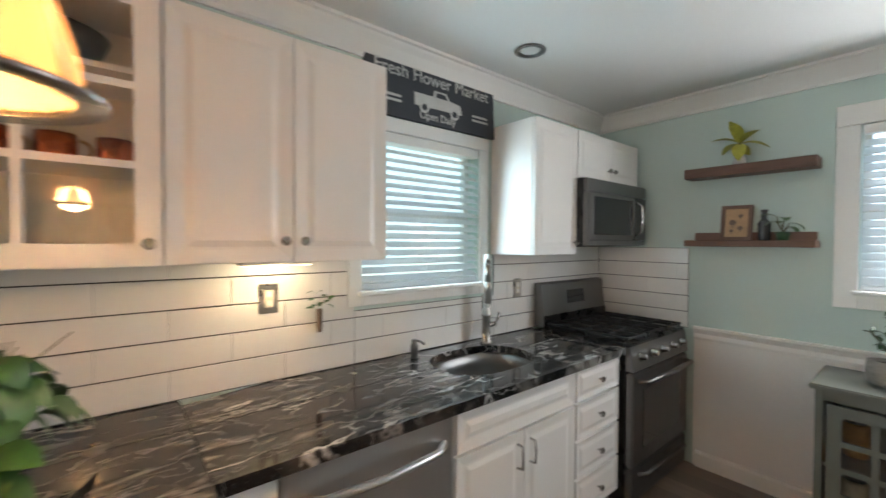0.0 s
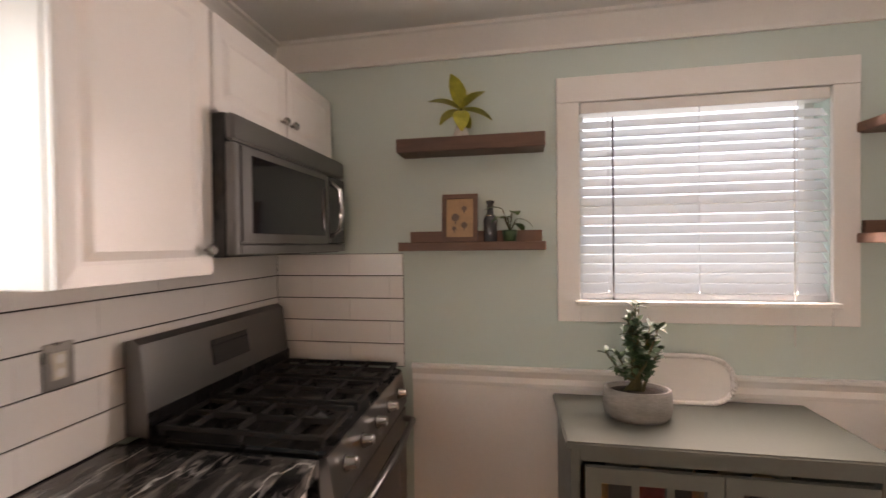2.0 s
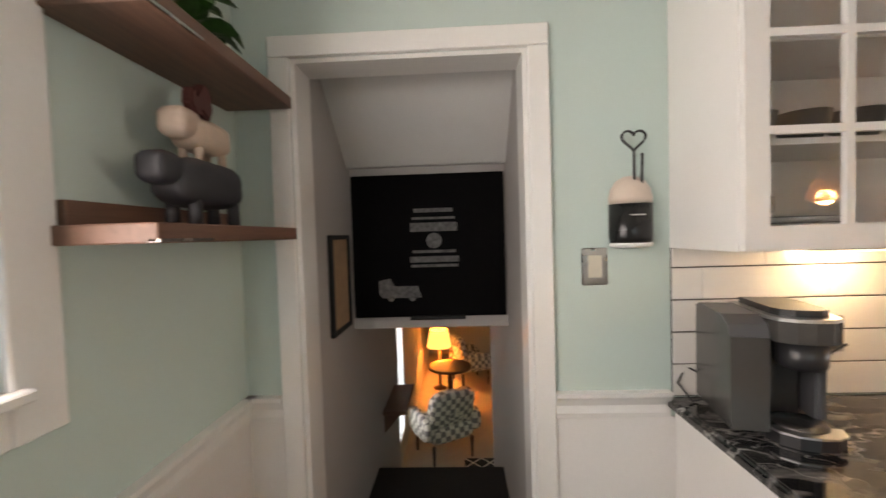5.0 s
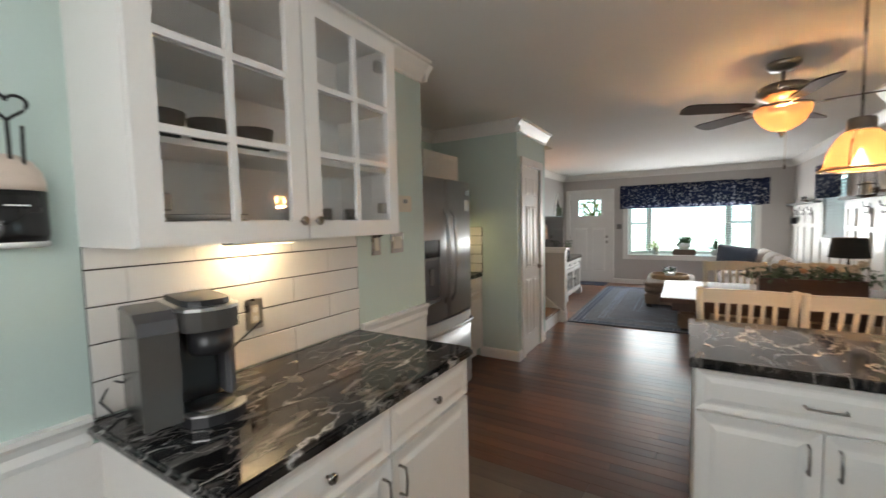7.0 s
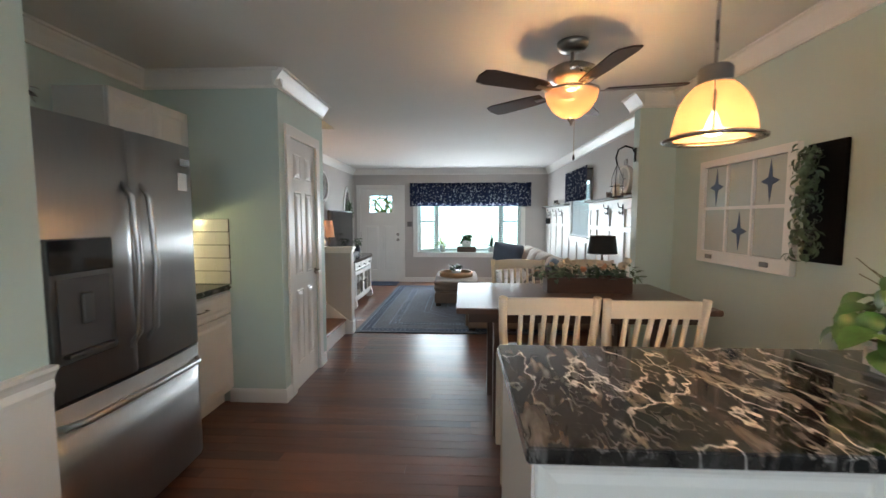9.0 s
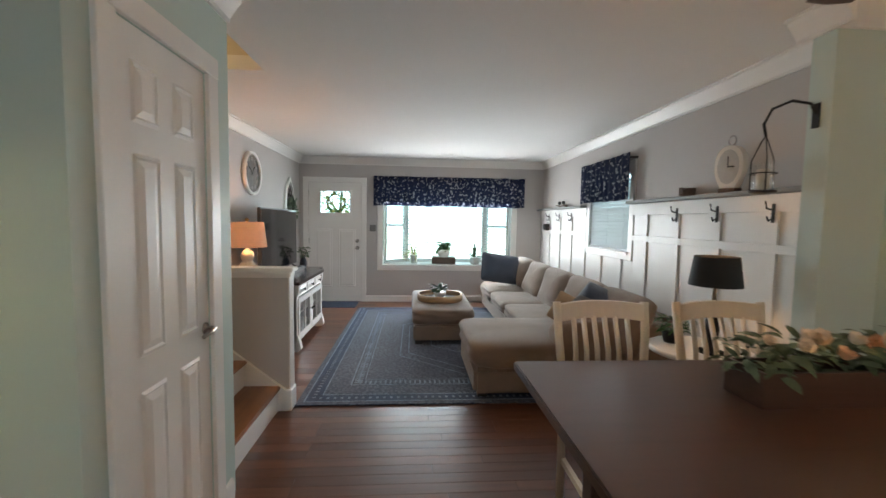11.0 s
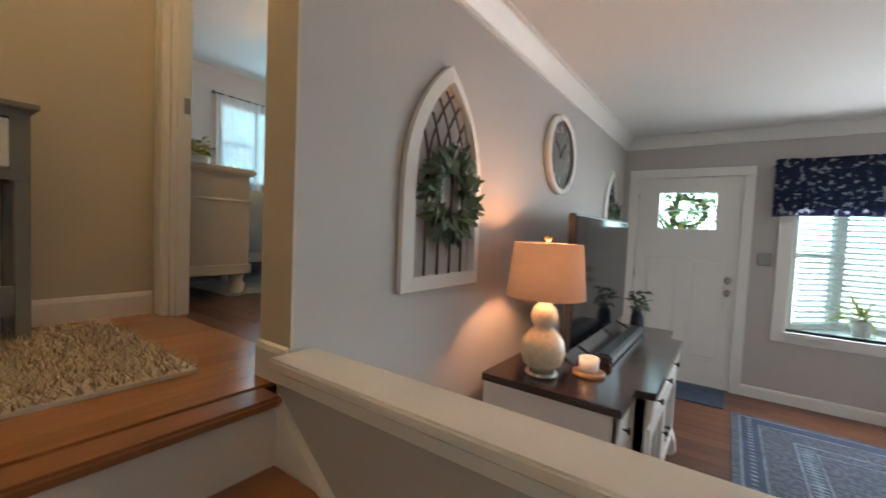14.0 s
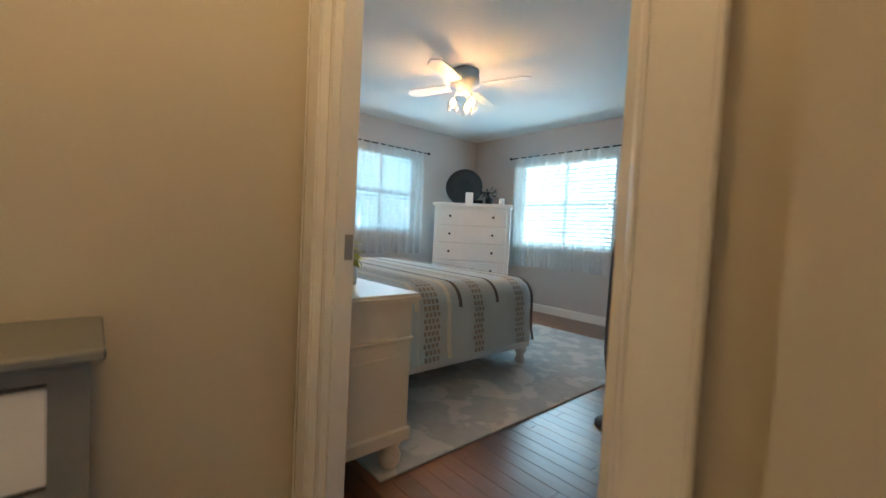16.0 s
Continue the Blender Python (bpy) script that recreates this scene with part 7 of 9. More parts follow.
def curtain(m, w, h, label):
    e = thing("sheer_curtain", m, label, "curtain", "sheer curtains")
    ms = bpy.data.materials.get("sheer_white_cloth")
    if ms is None:
        ms = bpy.data.materials.new("sheer_white_cloth")
        ms.use_nodes = True
        q, g = ms.node_tree.nodes, ms.node_tree.links
        q.remove(q["Principled BSDF"])
        t, d, tl2, mx, mx2 = q.new("ShaderNodeBsdfTransparent"), q.new("ShaderNodeBsdfDiffuse"), q.new("ShaderNodeBsdfTranslucent"), q.new("ShaderNodeMixShader"), q.new("ShaderNodeMixShader")
        d.inputs[0].default_value = tl2.inputs[0].default_value = (0.85, 0.88, 0.9, 1)
        mx2.inputs[0].default_value = 0.5
        ns2 = q.new("ShaderNodeTexNoise")
        ns2.inputs["Scale"].default_value = 30
        mr = q.new("ShaderNodeMapRange")
        mr.inputs[3].default_value, mr.inputs[4].default_value = 0.45, 0.7
        g.new(ns2.outputs["Fac"], mr.inputs[0]), g.new(mr.outputs[0], mx.inputs[0])
        g.new(d.outputs[0], mx2.inputs[1]), g.new(tl2.outputs[0], mx2.inputs[2])
        g.new(t.outputs[0], mx.inputs[1]), g.new(mx2.outputs[0], mx.inputs[2]), g.new(mx.outputs[0], q["Material Output"].inputs[0])
    bm = bmesh.new()
    k = int(w / 0.02)
    rows = [[bm.verts.new((w * i / k, -0.07 + 0.022 * math.sin(i * 1.05 + noise.noise(Vector((i * 0.2, 0, 0)))) * (0.5 + 0.5 * j / 4), h - h * j / 4)) for i in range(k + 1)] for j in range(5)]
    for a, b2 in zip(rows, rows[1:]):
        for i in range(k):
            bm.faces.new((a[i], a[i + 1], b2[i + 1], b2[i])).smooth = True
    part("cloth", bm, ms, e)
    part("rod", tube([(-0.06, -0.07, h - 0.02), (w + 0.06, -0.07, h - 0.02)], 0.008, 8), M_iron, e)
    for x in (-0.07, w + 0.07):
        part("rod_finial", lathe([(0.006, -0.02), (0.02, -0.01), (0.022, 0.005), (0.008, 0.02)], 12, at=(x, -0.07, h - 0.02)), M_iron, e)
    return e


curtain(pose(-8.0, 11.0, UP + 0.6), 1.5, 1.52, "sheer white curtain over the bedroom window")
curtain(pose(-8.85, 8.72, UP + 0.7, 0, 0, 90), 1.2, 1.42, "sheer white curtain over the side bedroom window")
bf = thing("ceiling_fan", pose(-6.95, 8.9, UPCEIL), "white bedroom ceiling fan with three lit bulbs", "ceiling fan")
part("motor", lathe([(0.12, 0), (0.12, -0.06), (0.13, -0.07), (0.13, -0.12), (0.08, -0.14), (0.06, -0.2)], 28), M_white, bf)
for i in range(4):
    b = part("blade", prism([(0.16, -0.045), (0.3, -0.06), (0.55, -0.065), (0.6, 0), (0.55, 0.065), (0.3, 0.06), (0.16, 0.045)], "z", -0.004, 0.004), M_white, bf, m=pose(0, 0, -0.13, 0, 0, 20 + 90 * i) @ pose(0, 0, 0, 10))
for i in range(3):
    a = math.tau * i / 3
    x, y = 0.1 * math.cos(a), 0.1 * math.sin(a)
    part("bulb_arm", tube([(0, 0, -0.19), (x * 0.8, y * 0.8, -0.21), (x, y, -0.25)], 0.008, 6), M_white, bf)
    part("light_bulb", lathe([(0.01, -0.25), (0.022, -0.28), (0.024, -0.3), (0.01, -0.325)], 14, at=(x, y, 0)), M_filament, bf)
    bm = bmesh.new()
    for k in range(8):
        c = math.tau * k / 8
        tube([(x + 0.02 * math.cos(c), y + 0.02 * math.sin(c), -0.25), (x + 0.05 * math.cos(c), y + 0.05 * math.sin(c), -0.29), (x + 0.045 * math.cos(c), y + 0.045 * math.sin(c), -0.36)], 0.002, 4, bm)
    part("cage", bm, M_nickel, bf)
gm = thing("hanging_garment", pose(-5.27, 8.6, UP), "dark garment hung on a slim valet stand beside the doorway", "garment")
part("cloth", cushion(0.10, 0.3, 0.85, 8, 0.2, 7), M_navy, gm, m=pose(0, 0, 0.25))
part("stand_pole", tube([(0, 0, 0), (0, 0, 1.12)], 0.009, 8), M_iron, gm)
part("stand_base", lathe([(0.12, 0), (0.12, 0.015), (0.02, 0.02)], 20), M_iron, gm)

# ---- kitchen: shelves, ornaments and small fittings ----
def wall_shelf(m, w, d, t, label, ledge=True):
    e = thing("floating_shelf", m, label, "shelf", "floating shelves")
    part("board", B((0, w, -d, 0, -t, 0), bevel=0.003), M_shelf, e)
    if ledge:
        part("back_ledge", B((0.03, w - 0.01, -0.02, 0, 0.0, 0.05), bevel=0.002), M_shelf, e)
    return e


S_ = lambda x, z: pose(x, 0.0, z, 0, 0, 180)
wall_shelf(S_(-0.67, 1.955), 0.64, 0.135, 0.06, "dark walnut floating shelf holding a variegated plant", False)
wall_shelf(S_(-0.67, 1.50), 0.64, 0.125, 0.038, "dark walnut floating shelf with a picture and bottle")
for z in (1.945, 1.515):
    e = wall_shelf(S_(-2.50, z), 0.62, 0.22, 0.038, "dark walnut corner shelf beside the stair door", z < 1.6)
    part("bracket", B((0.0, 0.16, -0.222, -0.2, -0.036, -0.03)), M_nickel, e)

dp = thing("variegated_plant", pose(-0.95, 0.065, 1.955), "yellow and green variegated plant in a white cone pot", "potted plant")
part("pot", lathe([(0.04, 0), (0.03, 0.035), (0.02, 0.06), (0.016, 0.06)], 24), M_ceram, dp)
part("stem", tube([(0, 0, 0.05), (0, 0, 0.14)], 0.008, 7), M_stem, dp)
for az, up, ln, wd in ((75, 78, 0.16, 0.075), (200, 14, 0.15, 0.065), (100, -30, 0.13, 0.075), (330, 10, 0.13, 0.065), (20, 40, 0.15, 0.06), (150, 50, 0.14, 0.06), (255, -20, 0.12, 0.06)):
    lf = part("leaf", leaf(ln, wd, 0.5, 6), M_leafy, dp, m=pose(0, 0, 0.13, 0, -up, az))
pf = thing("picture_frame", pose(-0.86, 0.075, 1.50, -8, 0, 180), "small dark picture frame with a botanical print", "picture frame")
part("frame", B((0, 0.02, -0.012, 0.006, 0, 0.215), (0.14, 0.16, -0.012, 0.006, 0, 0.215), (0.02, 0.14, -0.012, 0.006, 0, 0.02), (0.02, 0.14, -0.012, 0.006, 0.195, 0.215)), M_shelf, pf)
part("print", B((0.02, 0.14, -0.004, 0.002, 0.02, 0.195)), M_paper, pf, "tan paper print of mushrooms")
for cx, cz, r in ((0.06, 0.11, 0.018), (0.1, 0.075, 0.014), (0.055, 0.06, 0.01), (0.1, 0.15, 0.012)):
    part("printed_mushroom", lathe([(r, 0), (r, 0.0008)], 12), M_terra, pf, m=pose(cx, -0.004, cz, 90))
    part("printed_stalk", B((cx - 0.0025, cx + 0.0025, -0.005, -0.004, cz - r * 1.8, cz)), M_terra, pf)
bo = thing("glass_bottle", pose(-1.075, 0.06, 1.50), "small dark glass bottle with a chain", "bottle")
part("body", lathe([(0.028, 0), (0.03, 0.005), (0.03, 0.1), (0.014, 0.125), (0.014, 0.165), (0.018, 0.17), (0.018, 0.18)], 20), mat("smoked_glass", (0.05, 0.055, 0.06), 0.08, var=0.05), bo)
part("chain", tube(arc((0, 0, 0.115), 0.022, 0, 360, 16, "xy"), 0.002, 5), M_chrome, bo)
po = thing("pothos_cutting", pose(-1.16, 0.06, 1.50), "trailing pothos in a small dark pot", "potted plant")
part("pot", lathe([(0.025, 0), (0.034, 0.05), (0.03, 0.05)], 18), M_leafd, po)
for az, up, ln in ((30, 25, 0.09), (110, 50, 0.1), (170, 10, 0.12), (220, -15, 0.09), (290, 30, 0.08), (10, 70, 0.14)):
    st_ = part("vine", tube([(0, 0, 0.045), (0.03 * math.cos(radians(az)), 0.03 * math.sin(radians(az)), 0.09 + up * 0.0007)], 0.0025, 5), M_stem, po)
    part("leaf", leaf(ln * 0.7, 0.05, 0.6, 5), M_leaf, st_, m=pose(0.03 * math.cos(radians(az)), 0.03 * math.sin(radians(az)), 0.09 + up * 0.0007, 0, -up * 0.4, az))

potted("leafy_plant", pose(-2.80, 0.1, 1.945), "green leafy plant on the upper corner shelf", [(0.04, 0), (0.05, 0.05), (0.045, 0.05)], M_iron, foliage(random.Random(61), 34, 0.1, 0.05, 0.1, 0.14, 0.5, 0.5, 0.04), M_leaf, stems(random.Random(61), 5, 0.06, 0.18), 0.045, 0.045)
# stacked farm animals: one plain figurine
bm = cushion(0.26, 0.1, 0.12, 8, 0.25, 1)
bm.transform(Matrix.Translation((0, 0, 0.045)))
for dx in (-0.09, 0.07):
    for dy in (-0.028, 0.028):
        lathe([(0.017, 0), (0.015, 0.07)], 8, bm, (dx, dy, 0))
hd = cushion(0.08, 0.07, 0.075, 6, 0.3, 2)
hd.transform(Matrix.Translation((0.14, 0, 0.09)))
me = bpy.data.meshes.new("t")
hd.to_mesh(me)
bm.from_mesh(me)
fg = tagged(obj("animal_figurine", bm, mat("dark_iron_figurine", (0.025, 0.024, 0.028), 0.5, var=0.3)), "dark figurine of a cow on the corner shelf", "figurine")
fg.matrix_basis = pose(-2.80, 0.11, 1.515)
bm = cushion(0.16, 0.08, 0.085, 8, 0.25, 3)
bm.transform(Matrix.Translation((0, 0, 0.025)))
for dx in (-0.05, 0.045):
    for dy in (-0.02, 0.02):
        lathe([(0.01, 0), (0.01, 0.04)], 8, bm, (dx, dy, 0))
hd.transform(pose(0, 0, 0) @ Matrix.Translation((-0.06, 0, -0.045)))
hd.to_mesh(me)
bm.from_mesh(me)
hd.free()
fg = tagged(obj("animal_figurine", bm, mat("cream_figurine", (0.55, 0.42, 0.33), 0.6, var=0.15)), "cream pig figurine standing on the dark cow", "figurine")
fg.matrix_basis = pose(-2.81, 0.11, 1.675)
bm = prism([(0, 0), (0.03, 0.02), (0.05, 0.0), (0.075, 0.035), (0.07, 0.075), (0.05, 0.06), (0.03, 0.09), (0.005, 0.095), (-0.01, 0.07), (-0.015, 0.03)], "y", -0.014, 0.014)
bmesh.ops.bevel(bm, geom=bm.edges[:], offset=0.006, segments=2, affect="EDGES")
fg = tagged(obj("animal_figurine", bm, mat("red_brown_figurine", (0.10, 0.03, 0.025), 0.5, var=0.2)), "red-brown rooster figurine on top of the pig", "figurine")
fg.matrix_basis = pose(-2.83, 0.11, 1.784)

# grey glazed cabinet under the window
gc = thing("sideboard", pose(-1.36, 0.012, 0, 0, 0, 180), "sage grey sideboard with mullioned glass doors", "sideboard")
GW, GD, GH = 0.94, 0.42, 0.825
part("top", B((-0.02, GW + 0.02, -GD - 0.03, 0, GH - 0.025, GH), bevel=0.006, seg=2), M_greyc, gc)
part("side", B((0, 0.03, -GD, 0, 0, GH - 0.025), bevel=0.002), M_greyc, gc)
part("side", B((GW - 0.03, GW, -GD, 0, 0, GH - 0.025), bevel=0.002), M_greyc, gc)
part("back", B((0.03, GW - 0.03, -0.012, 0, 0.12, GH - 0.025)), M_greyc, gc)
part("bottom", B((0.03, GW - 0.03, -GD, -0.012, 0.12, 0.145)), M_greyc, gc)
part("shelf", B((0.03, GW - 0.03, -GD + 0.03, -0.012, 0.43, 0.448)), M_greyc, gc)
part("top_rail", B((0.03, GW - 0.03, -GD, -GD + 0.025, GH - 0.075, GH - 0.025)), M_greyc, gc)
for i in range(2):
    x0, w = 0.045 + 0.425 * i, 0.42
    h = GH - 0.24
    bars = [(0, 0.05, -0.02, 0, 0, h), (w - 0.05, w, -0.02, 0, 0, h), (0.05, w - 0.05, -0.02, 0, 0, 0.05), (0.05, w - 0.05, -0.02, 0, h - 0.05, h)]
    for c in (1, 2):
        x = 0.05 + (w - 0.1) * c / 3
        bars.append((x - 0.012, x + 0.012, -0.018, -0.002, 0.05, h - 0.05))
    for r in (1, 2, 3):
        z = 0.05 + (h - 0.1) * r / 4
        bars.append((0.05, w - 0.05, -0.0175, -0.0025, z - 0.012, z + 0.012))
    p = part("door", B(*bars[:4]), M_greyc, gc, m=pose(x0, -GD - 0.001, 0.155))
    for bar in bars[4:]:
        part("muntin", B(bar), M_greyc, p)
    part("pane", B((0.052, w - 0.052, -0.012, -0.009, 0.052, h - 0.052)), M_pane, p).visible_shadow = False
    knob((w - 0.022 if i == 0 else 0.022, -0.02, h * 0.55), p, M_iron)
for i, (c, h, r) in enumerate((((0.4, 0.22, 0.05), 0.15, 0.05), ((0.3, 0.04, 0.03), 0.12, 0.055), ((0.45, 0.3, 0.12), 0.16, 0.045), ((0.1, 0.1, 0.11), 0.13, 0.05), ((0.5, 0.42, 0.3), 0.17, 0.05), ((0.25, 0.13, 0.05), 0.12, 0.06), ((0.35, 0.06, 0.04), 0.14, 0.05), ((0.42, 0.35, 0.2), 0.15, 0.045))):
    x, z = -1.36 - 0.12 - 0.2 * (i % 4), 0.448 if i < 4 else 0.145
    e = thing("storage_jar", pose(x, 0.2, z), "filled glass jar inside the sideboard", "jar", "jars in the sideboard")
    part("jar", lathe([(r * 0.95, 0), (r, 0.01), (r, h), (r * 0.8, h + 0.01)], 20), mat("jar_contents", c, 0.3, var=0.25, scale=40), e)
    part("lid", lathe([(r * 0.82, h + 0.011), (r * 0.82, h + 0.03), (r * 0.78, h + 0.033)], 20), M_brass if i % 2 else M_iron, e)

jp = thing("jade_plant", pose(-1.63, 0.235, GH), "jade plant in an oval stoneware pot", "potted plant")
bm = lathe([(0.1, 0), (0.118, 0.02), (0.124, 0.06), (0.118, 0.115), (0.106, 0.115), (0.103, 0.1)], 36)
bmesh.ops.scale(bm, vec=(1.0, 0.62, 1), verts=bm.verts[:])
part("pot", bm, M_stone, jp)
bm = lathe([(0.104, 0.094), (0.104, 0.1), (0.05, 0.104)], 28)
bmesh.ops.scale(bm, vec=(1.0, 0.62, 1), verts=bm.verts[:])
part("soil", bm, M_soil, jp)
rj = random.Random(71)
tips = []
for i in range(14):
    a = rj.uniform(0, math.tau)
    q = rj.uniform(0.01, 0.12)
    hh = 0.36 - 1.9 * q + rj.uniform(-0.02, 0.03)
    tip = (q * math.cos(a), 0.7 * q * math.sin(a), 0.095 + hh)
    part("branch", tube([(rj.uniform(-0.05, 0.05), 0, 0.095), (tip[0] * 0.6, tip[1] * 0.6, 0.095 + hh * 0.6), tip], 0.006, 6, taper=0.4), M_stem, jp)
    tips.append((tip, hh))
bm = bmesh.new()
for tip, hh in tips:
    for j in range(26):
        s = rj.uniform(0.3, 1.0)
        lf = leaf(rj.uniform(0.03, 0.048), rj.uniform(0.018, 0.026), rj.uniform(-0.3, 0.5), 3, 0.3)
        lf.transform(pose(tip[0] * s, tip[1] * s, 0.095 + hh * s, rj.uniform(-30, 30), rj.uniform(-60, 20), rj.uniform(0, 360)))
        t2 = bpy.data.meshes.new("t")
        lf.to_mesh(t2)
        lf.free()
        bm.from_mesh(t2)
        bpy.data.meshes.remove(t2)
part("foliage", bm, M_leafd, jp)
tyo = thing("oval_tray", pose(-1.86, 0.052, GH, -10, 0, 180), "white oval tray with a beaded rim leaning on the wall", "tray")
pts = [(0.19 * (1 if c > 0 else -1) * (abs(c) ** 0.55), 0.095 + 0.095 * (1 if s > 0 else -1) * abs(s) ** 0.85) for c, s in ((math.cos(math.tau * i / 40), math.sin(math.tau * i / 40)) for i in range(40))]
part("plate", prism(pts, "y", -0.006, 0.004), M_ceram, tyo)
part("rim", tube([(x, -0.014, z) for x, z in pts + pts[:1]], 0.011, 7), M_ceram, tyo)
for i in range(40):
    part("bead", lathe([(0.002, -0.006), (0.006, 0), (0.002, 0.006)], 8, at=(pts[i][0], -0.026, pts[i][1])), M_ceram, tyo)

# market sign above the sink window
sn = thing("market_sign", pose(-0.012, 2.10, 2.094, -3, 0, -90), "dark slate wall sign with pale lettering and a truck", "sign")
SW, SH = 0.86, 0.295
part("board", B((0, SW, -0.02, 0, 0, SH), bevel=0.002), M_signgrey, sn)
lettering("letters", "Fresh Flower Market", 0.095, pose(SW / 2, -0.0215, 0.235, 90), M_chalk, sn, 0.76)
lettering("letters", "Open Daily", 0.06, pose(SW / 2, -0.0215, 0.04, 90), M_chalk, sn, 0.24)
tr_ = [(0.28, 0.085), (0.28, 0.15), (0.40, 0.15), (0.41, 0.185), (0.49, 0.185), (0.515, 0.15), (0.59, 0.14), (0.60, 0.09)]
part("truck_shape", prism(tr_, "y", -0.022, -0.02), M_chalk, sn)
part("truck_window", prism([(0.42, 0.15), (0.425, 0.175), (0.48, 0.175), (0.497, 0.15)], "y", -0.0232, -0.022), M_signgrey, sn)
for x in (0.34, 0.545):
    part("truck_wheel", lathe([(0.03, 0), (0.03, 0.003)], 20), M_chalk, sn, m=pose(x, -0.0205, 0.082, 90))
    part("truck_hub", lathe([(0.017, 0.003), (0.017, 0.0045)], 16), M_signgrey, sn, m=pose(x, -0.0205, 0.082, 90))
for x0, x1 in ((0.08, 0.2), (0.68, 0.8)):
    part("text_bar", B((x0, x1, -0.0215, -0.02, 0.1, 0.112)), M_chalk, sn)
    part("text_bar", B((x0, x1, -0.0215, -0.02, 0.075, 0.087)), M_chalk, sn)


def plate(m, w, h, kind, label, category):
    e = thing(kind, m, label, category, "wall plates")
    part("plate", B((-w / 2, w / 2, -0.006, 0, -h / 2, h / 2), bevel=0.004, seg=2), M_nickel if kind != "light_switch_white" else M_ceram, e)
    part("insert", B((-w / 2 + 0.02, w / 2 - 0.02, -0.009, -0.006, -h / 2 + 0.025, h / 2 - 0.025), bevel=0.001), M_beige, e, "cream insert")
    return e


EW = lambda y, z: pose(-0.01, y, z, 0, 0, -90)
WW = lambda y, z, x=-3.17: pose(x, y, z, 0, 0, 90)
for m in (EW(2.525, 1.25), EW(1.0, 1.19), WW(1.97, 1.115, -3.16)):
    e = plate(m, 0.075, 0.12, "wall_outlet", "pewter wall outlet set in the tile", "outlet")
    for dz in (-0.018, 0.018):
        part("socket", lathe([(0.012, 0), (0.012, 0.002)], 14), M_ceram, e, m=pose(0, -0.009, dz, 90))
plate(WW(1.21, 1.355), 0.085, 0.125, "light_switch", "pewter framed rocker light switch", "switch")
plate(WW(2.91, 1.345), 0.12, 0.12, "light_switch", "pewter framed double light switch", "switch")
plate(WW(2.722, 1.345), 0.075, 0.12, "light_switch", "pewter framed light switch", "switch")
th = thing("thermostat", WW(2.935, 1.57), "beige wall thermostat with a small display", "thermostat")
part("case", B((-0.1, 0.1, -0.03, 0, -0.045, 0.05), bevel=0.006, seg=2), M_beige, th)
part("display", B((0.01, 0.05, -0.032, -0.03, 0.005, 0.028)), M_dsteel, th)
gl_ = thing("wall_letter", WW(2.825, 1.855) @ Matrix.Scale(0.78, 4), "white wooden letter G on the wall", "wall letter")
arc_g = [(0.115 * (abs(math.cos(a)) ** 0.75) * (1 if math.cos(a) > 0 else -1), 0.105 + 0.125 * (abs(math.sin(a)) ** 0.75) * (1 if math.sin(a) > 0 else -1)) for a in (radians(35 + 290 * i / 28) for i in range(29))]
arc_in = [(x * 0.36, 0.105 + (z - 0.105) * 0.36) for x, z in reversed(arc_g)]
bm = prism(arc_g + [(0.112, 0.1), (0.03, 0.1), (0.03, 0.07), (0.045, 0.07)] + arc_in, "y", -0.04, 0)
part("letter", bm, M_bead, gl_)
# gingham towel on a hook beside the glass cabinet
M_ging = bpy.data.materials.new("black_white_gingham")
M_ging.use_nodes = True
gn, gk = M_ging.node_tree.nodes, M_ging.node_tree.links
gch, gtc = gn.new("ShaderNodeTexChecker"), gn.new("ShaderNodeTexCoord")
gch.inputs["Scale"].default_value = 40
gch.inputs["Color1"].default_value, gch.inputs["Color2"].default_value = (0.5, 0.48, 0.45, 1), (0.03, 0.03, 0.035, 1)
gk.new(gtc.outputs["Object"], gch.inputs["Vector"]), gk.new(gch.outputs["Color"], gn["Principled BSDF"].inputs["Base Color"])
gn["Principled BSDF"].inputs["Roughness"].default_value = 0.95
tw_ = thing("hanging_towel", WW(2.71, 1.38) @ Matrix.Scale(0.86, 4), "black and white gingham towel hanging from a wall hook", "towel")
bm = bmesh.new()
rows = []
for j in range(13):
    z = 0.56 * j / 12
    half_w = 0.055 - 0.04 * (j / 12) ** 1.2
    rows.append([bm.verts.new((half_w * u, -0.022 - 0.008 * math.sin(u * 7 + j * 0.3), z + 0.012 * u * u * (1 if j == 0 else 0))) for u in (-1, -0.75, -0.5, -0.25, 0, 0.25, 0.5, 0.75, 1)])
for ra, rb in zip(rows, rows[1:]):
    for i in range(8):
        bm.faces.new((ra[i], ra[i + 1], rb[i + 1], rb[i])).smooth = True
bmesh.ops.solidify(bm, geom=bm.faces[:], thickness=0.006)
part("cloth", bm, M_ging, tw_)
part("hook", tube([(0, 0, 0.59), (0, -0.03, 0.57), (0, -0.04, 0.585)], 0.004, 6), M_iron, tw_)
# test-tube vase with a sprig by the window
tv_ = thing("wall_vase", EW(2.32, 1.09), "small wooden wall vase with a green sprig", "vase")
part("tube", lathe([(0.009, 0), (0.012, 0.02), (0.012, 0.1)], 12, at=(0, -0.02, 0)), M_terra, tv_)
part("sprig", foliage(random.Random(81), 22, 0.035, 0.02, 0.06, 0.08, 0.4, 0.5, 0.1, pose(0.0, -0.02, 0)), M_leaf, tv_)
# enamel wall pocket with a heart hook
sc = thing("enamel_wall_pocket", WW(1.33, 1.42) @ Matrix.Diagonal((1.15, 1.15, 1.0, 1)), "black and cream enamel wall pocket with a heart handle", "wall pocket")


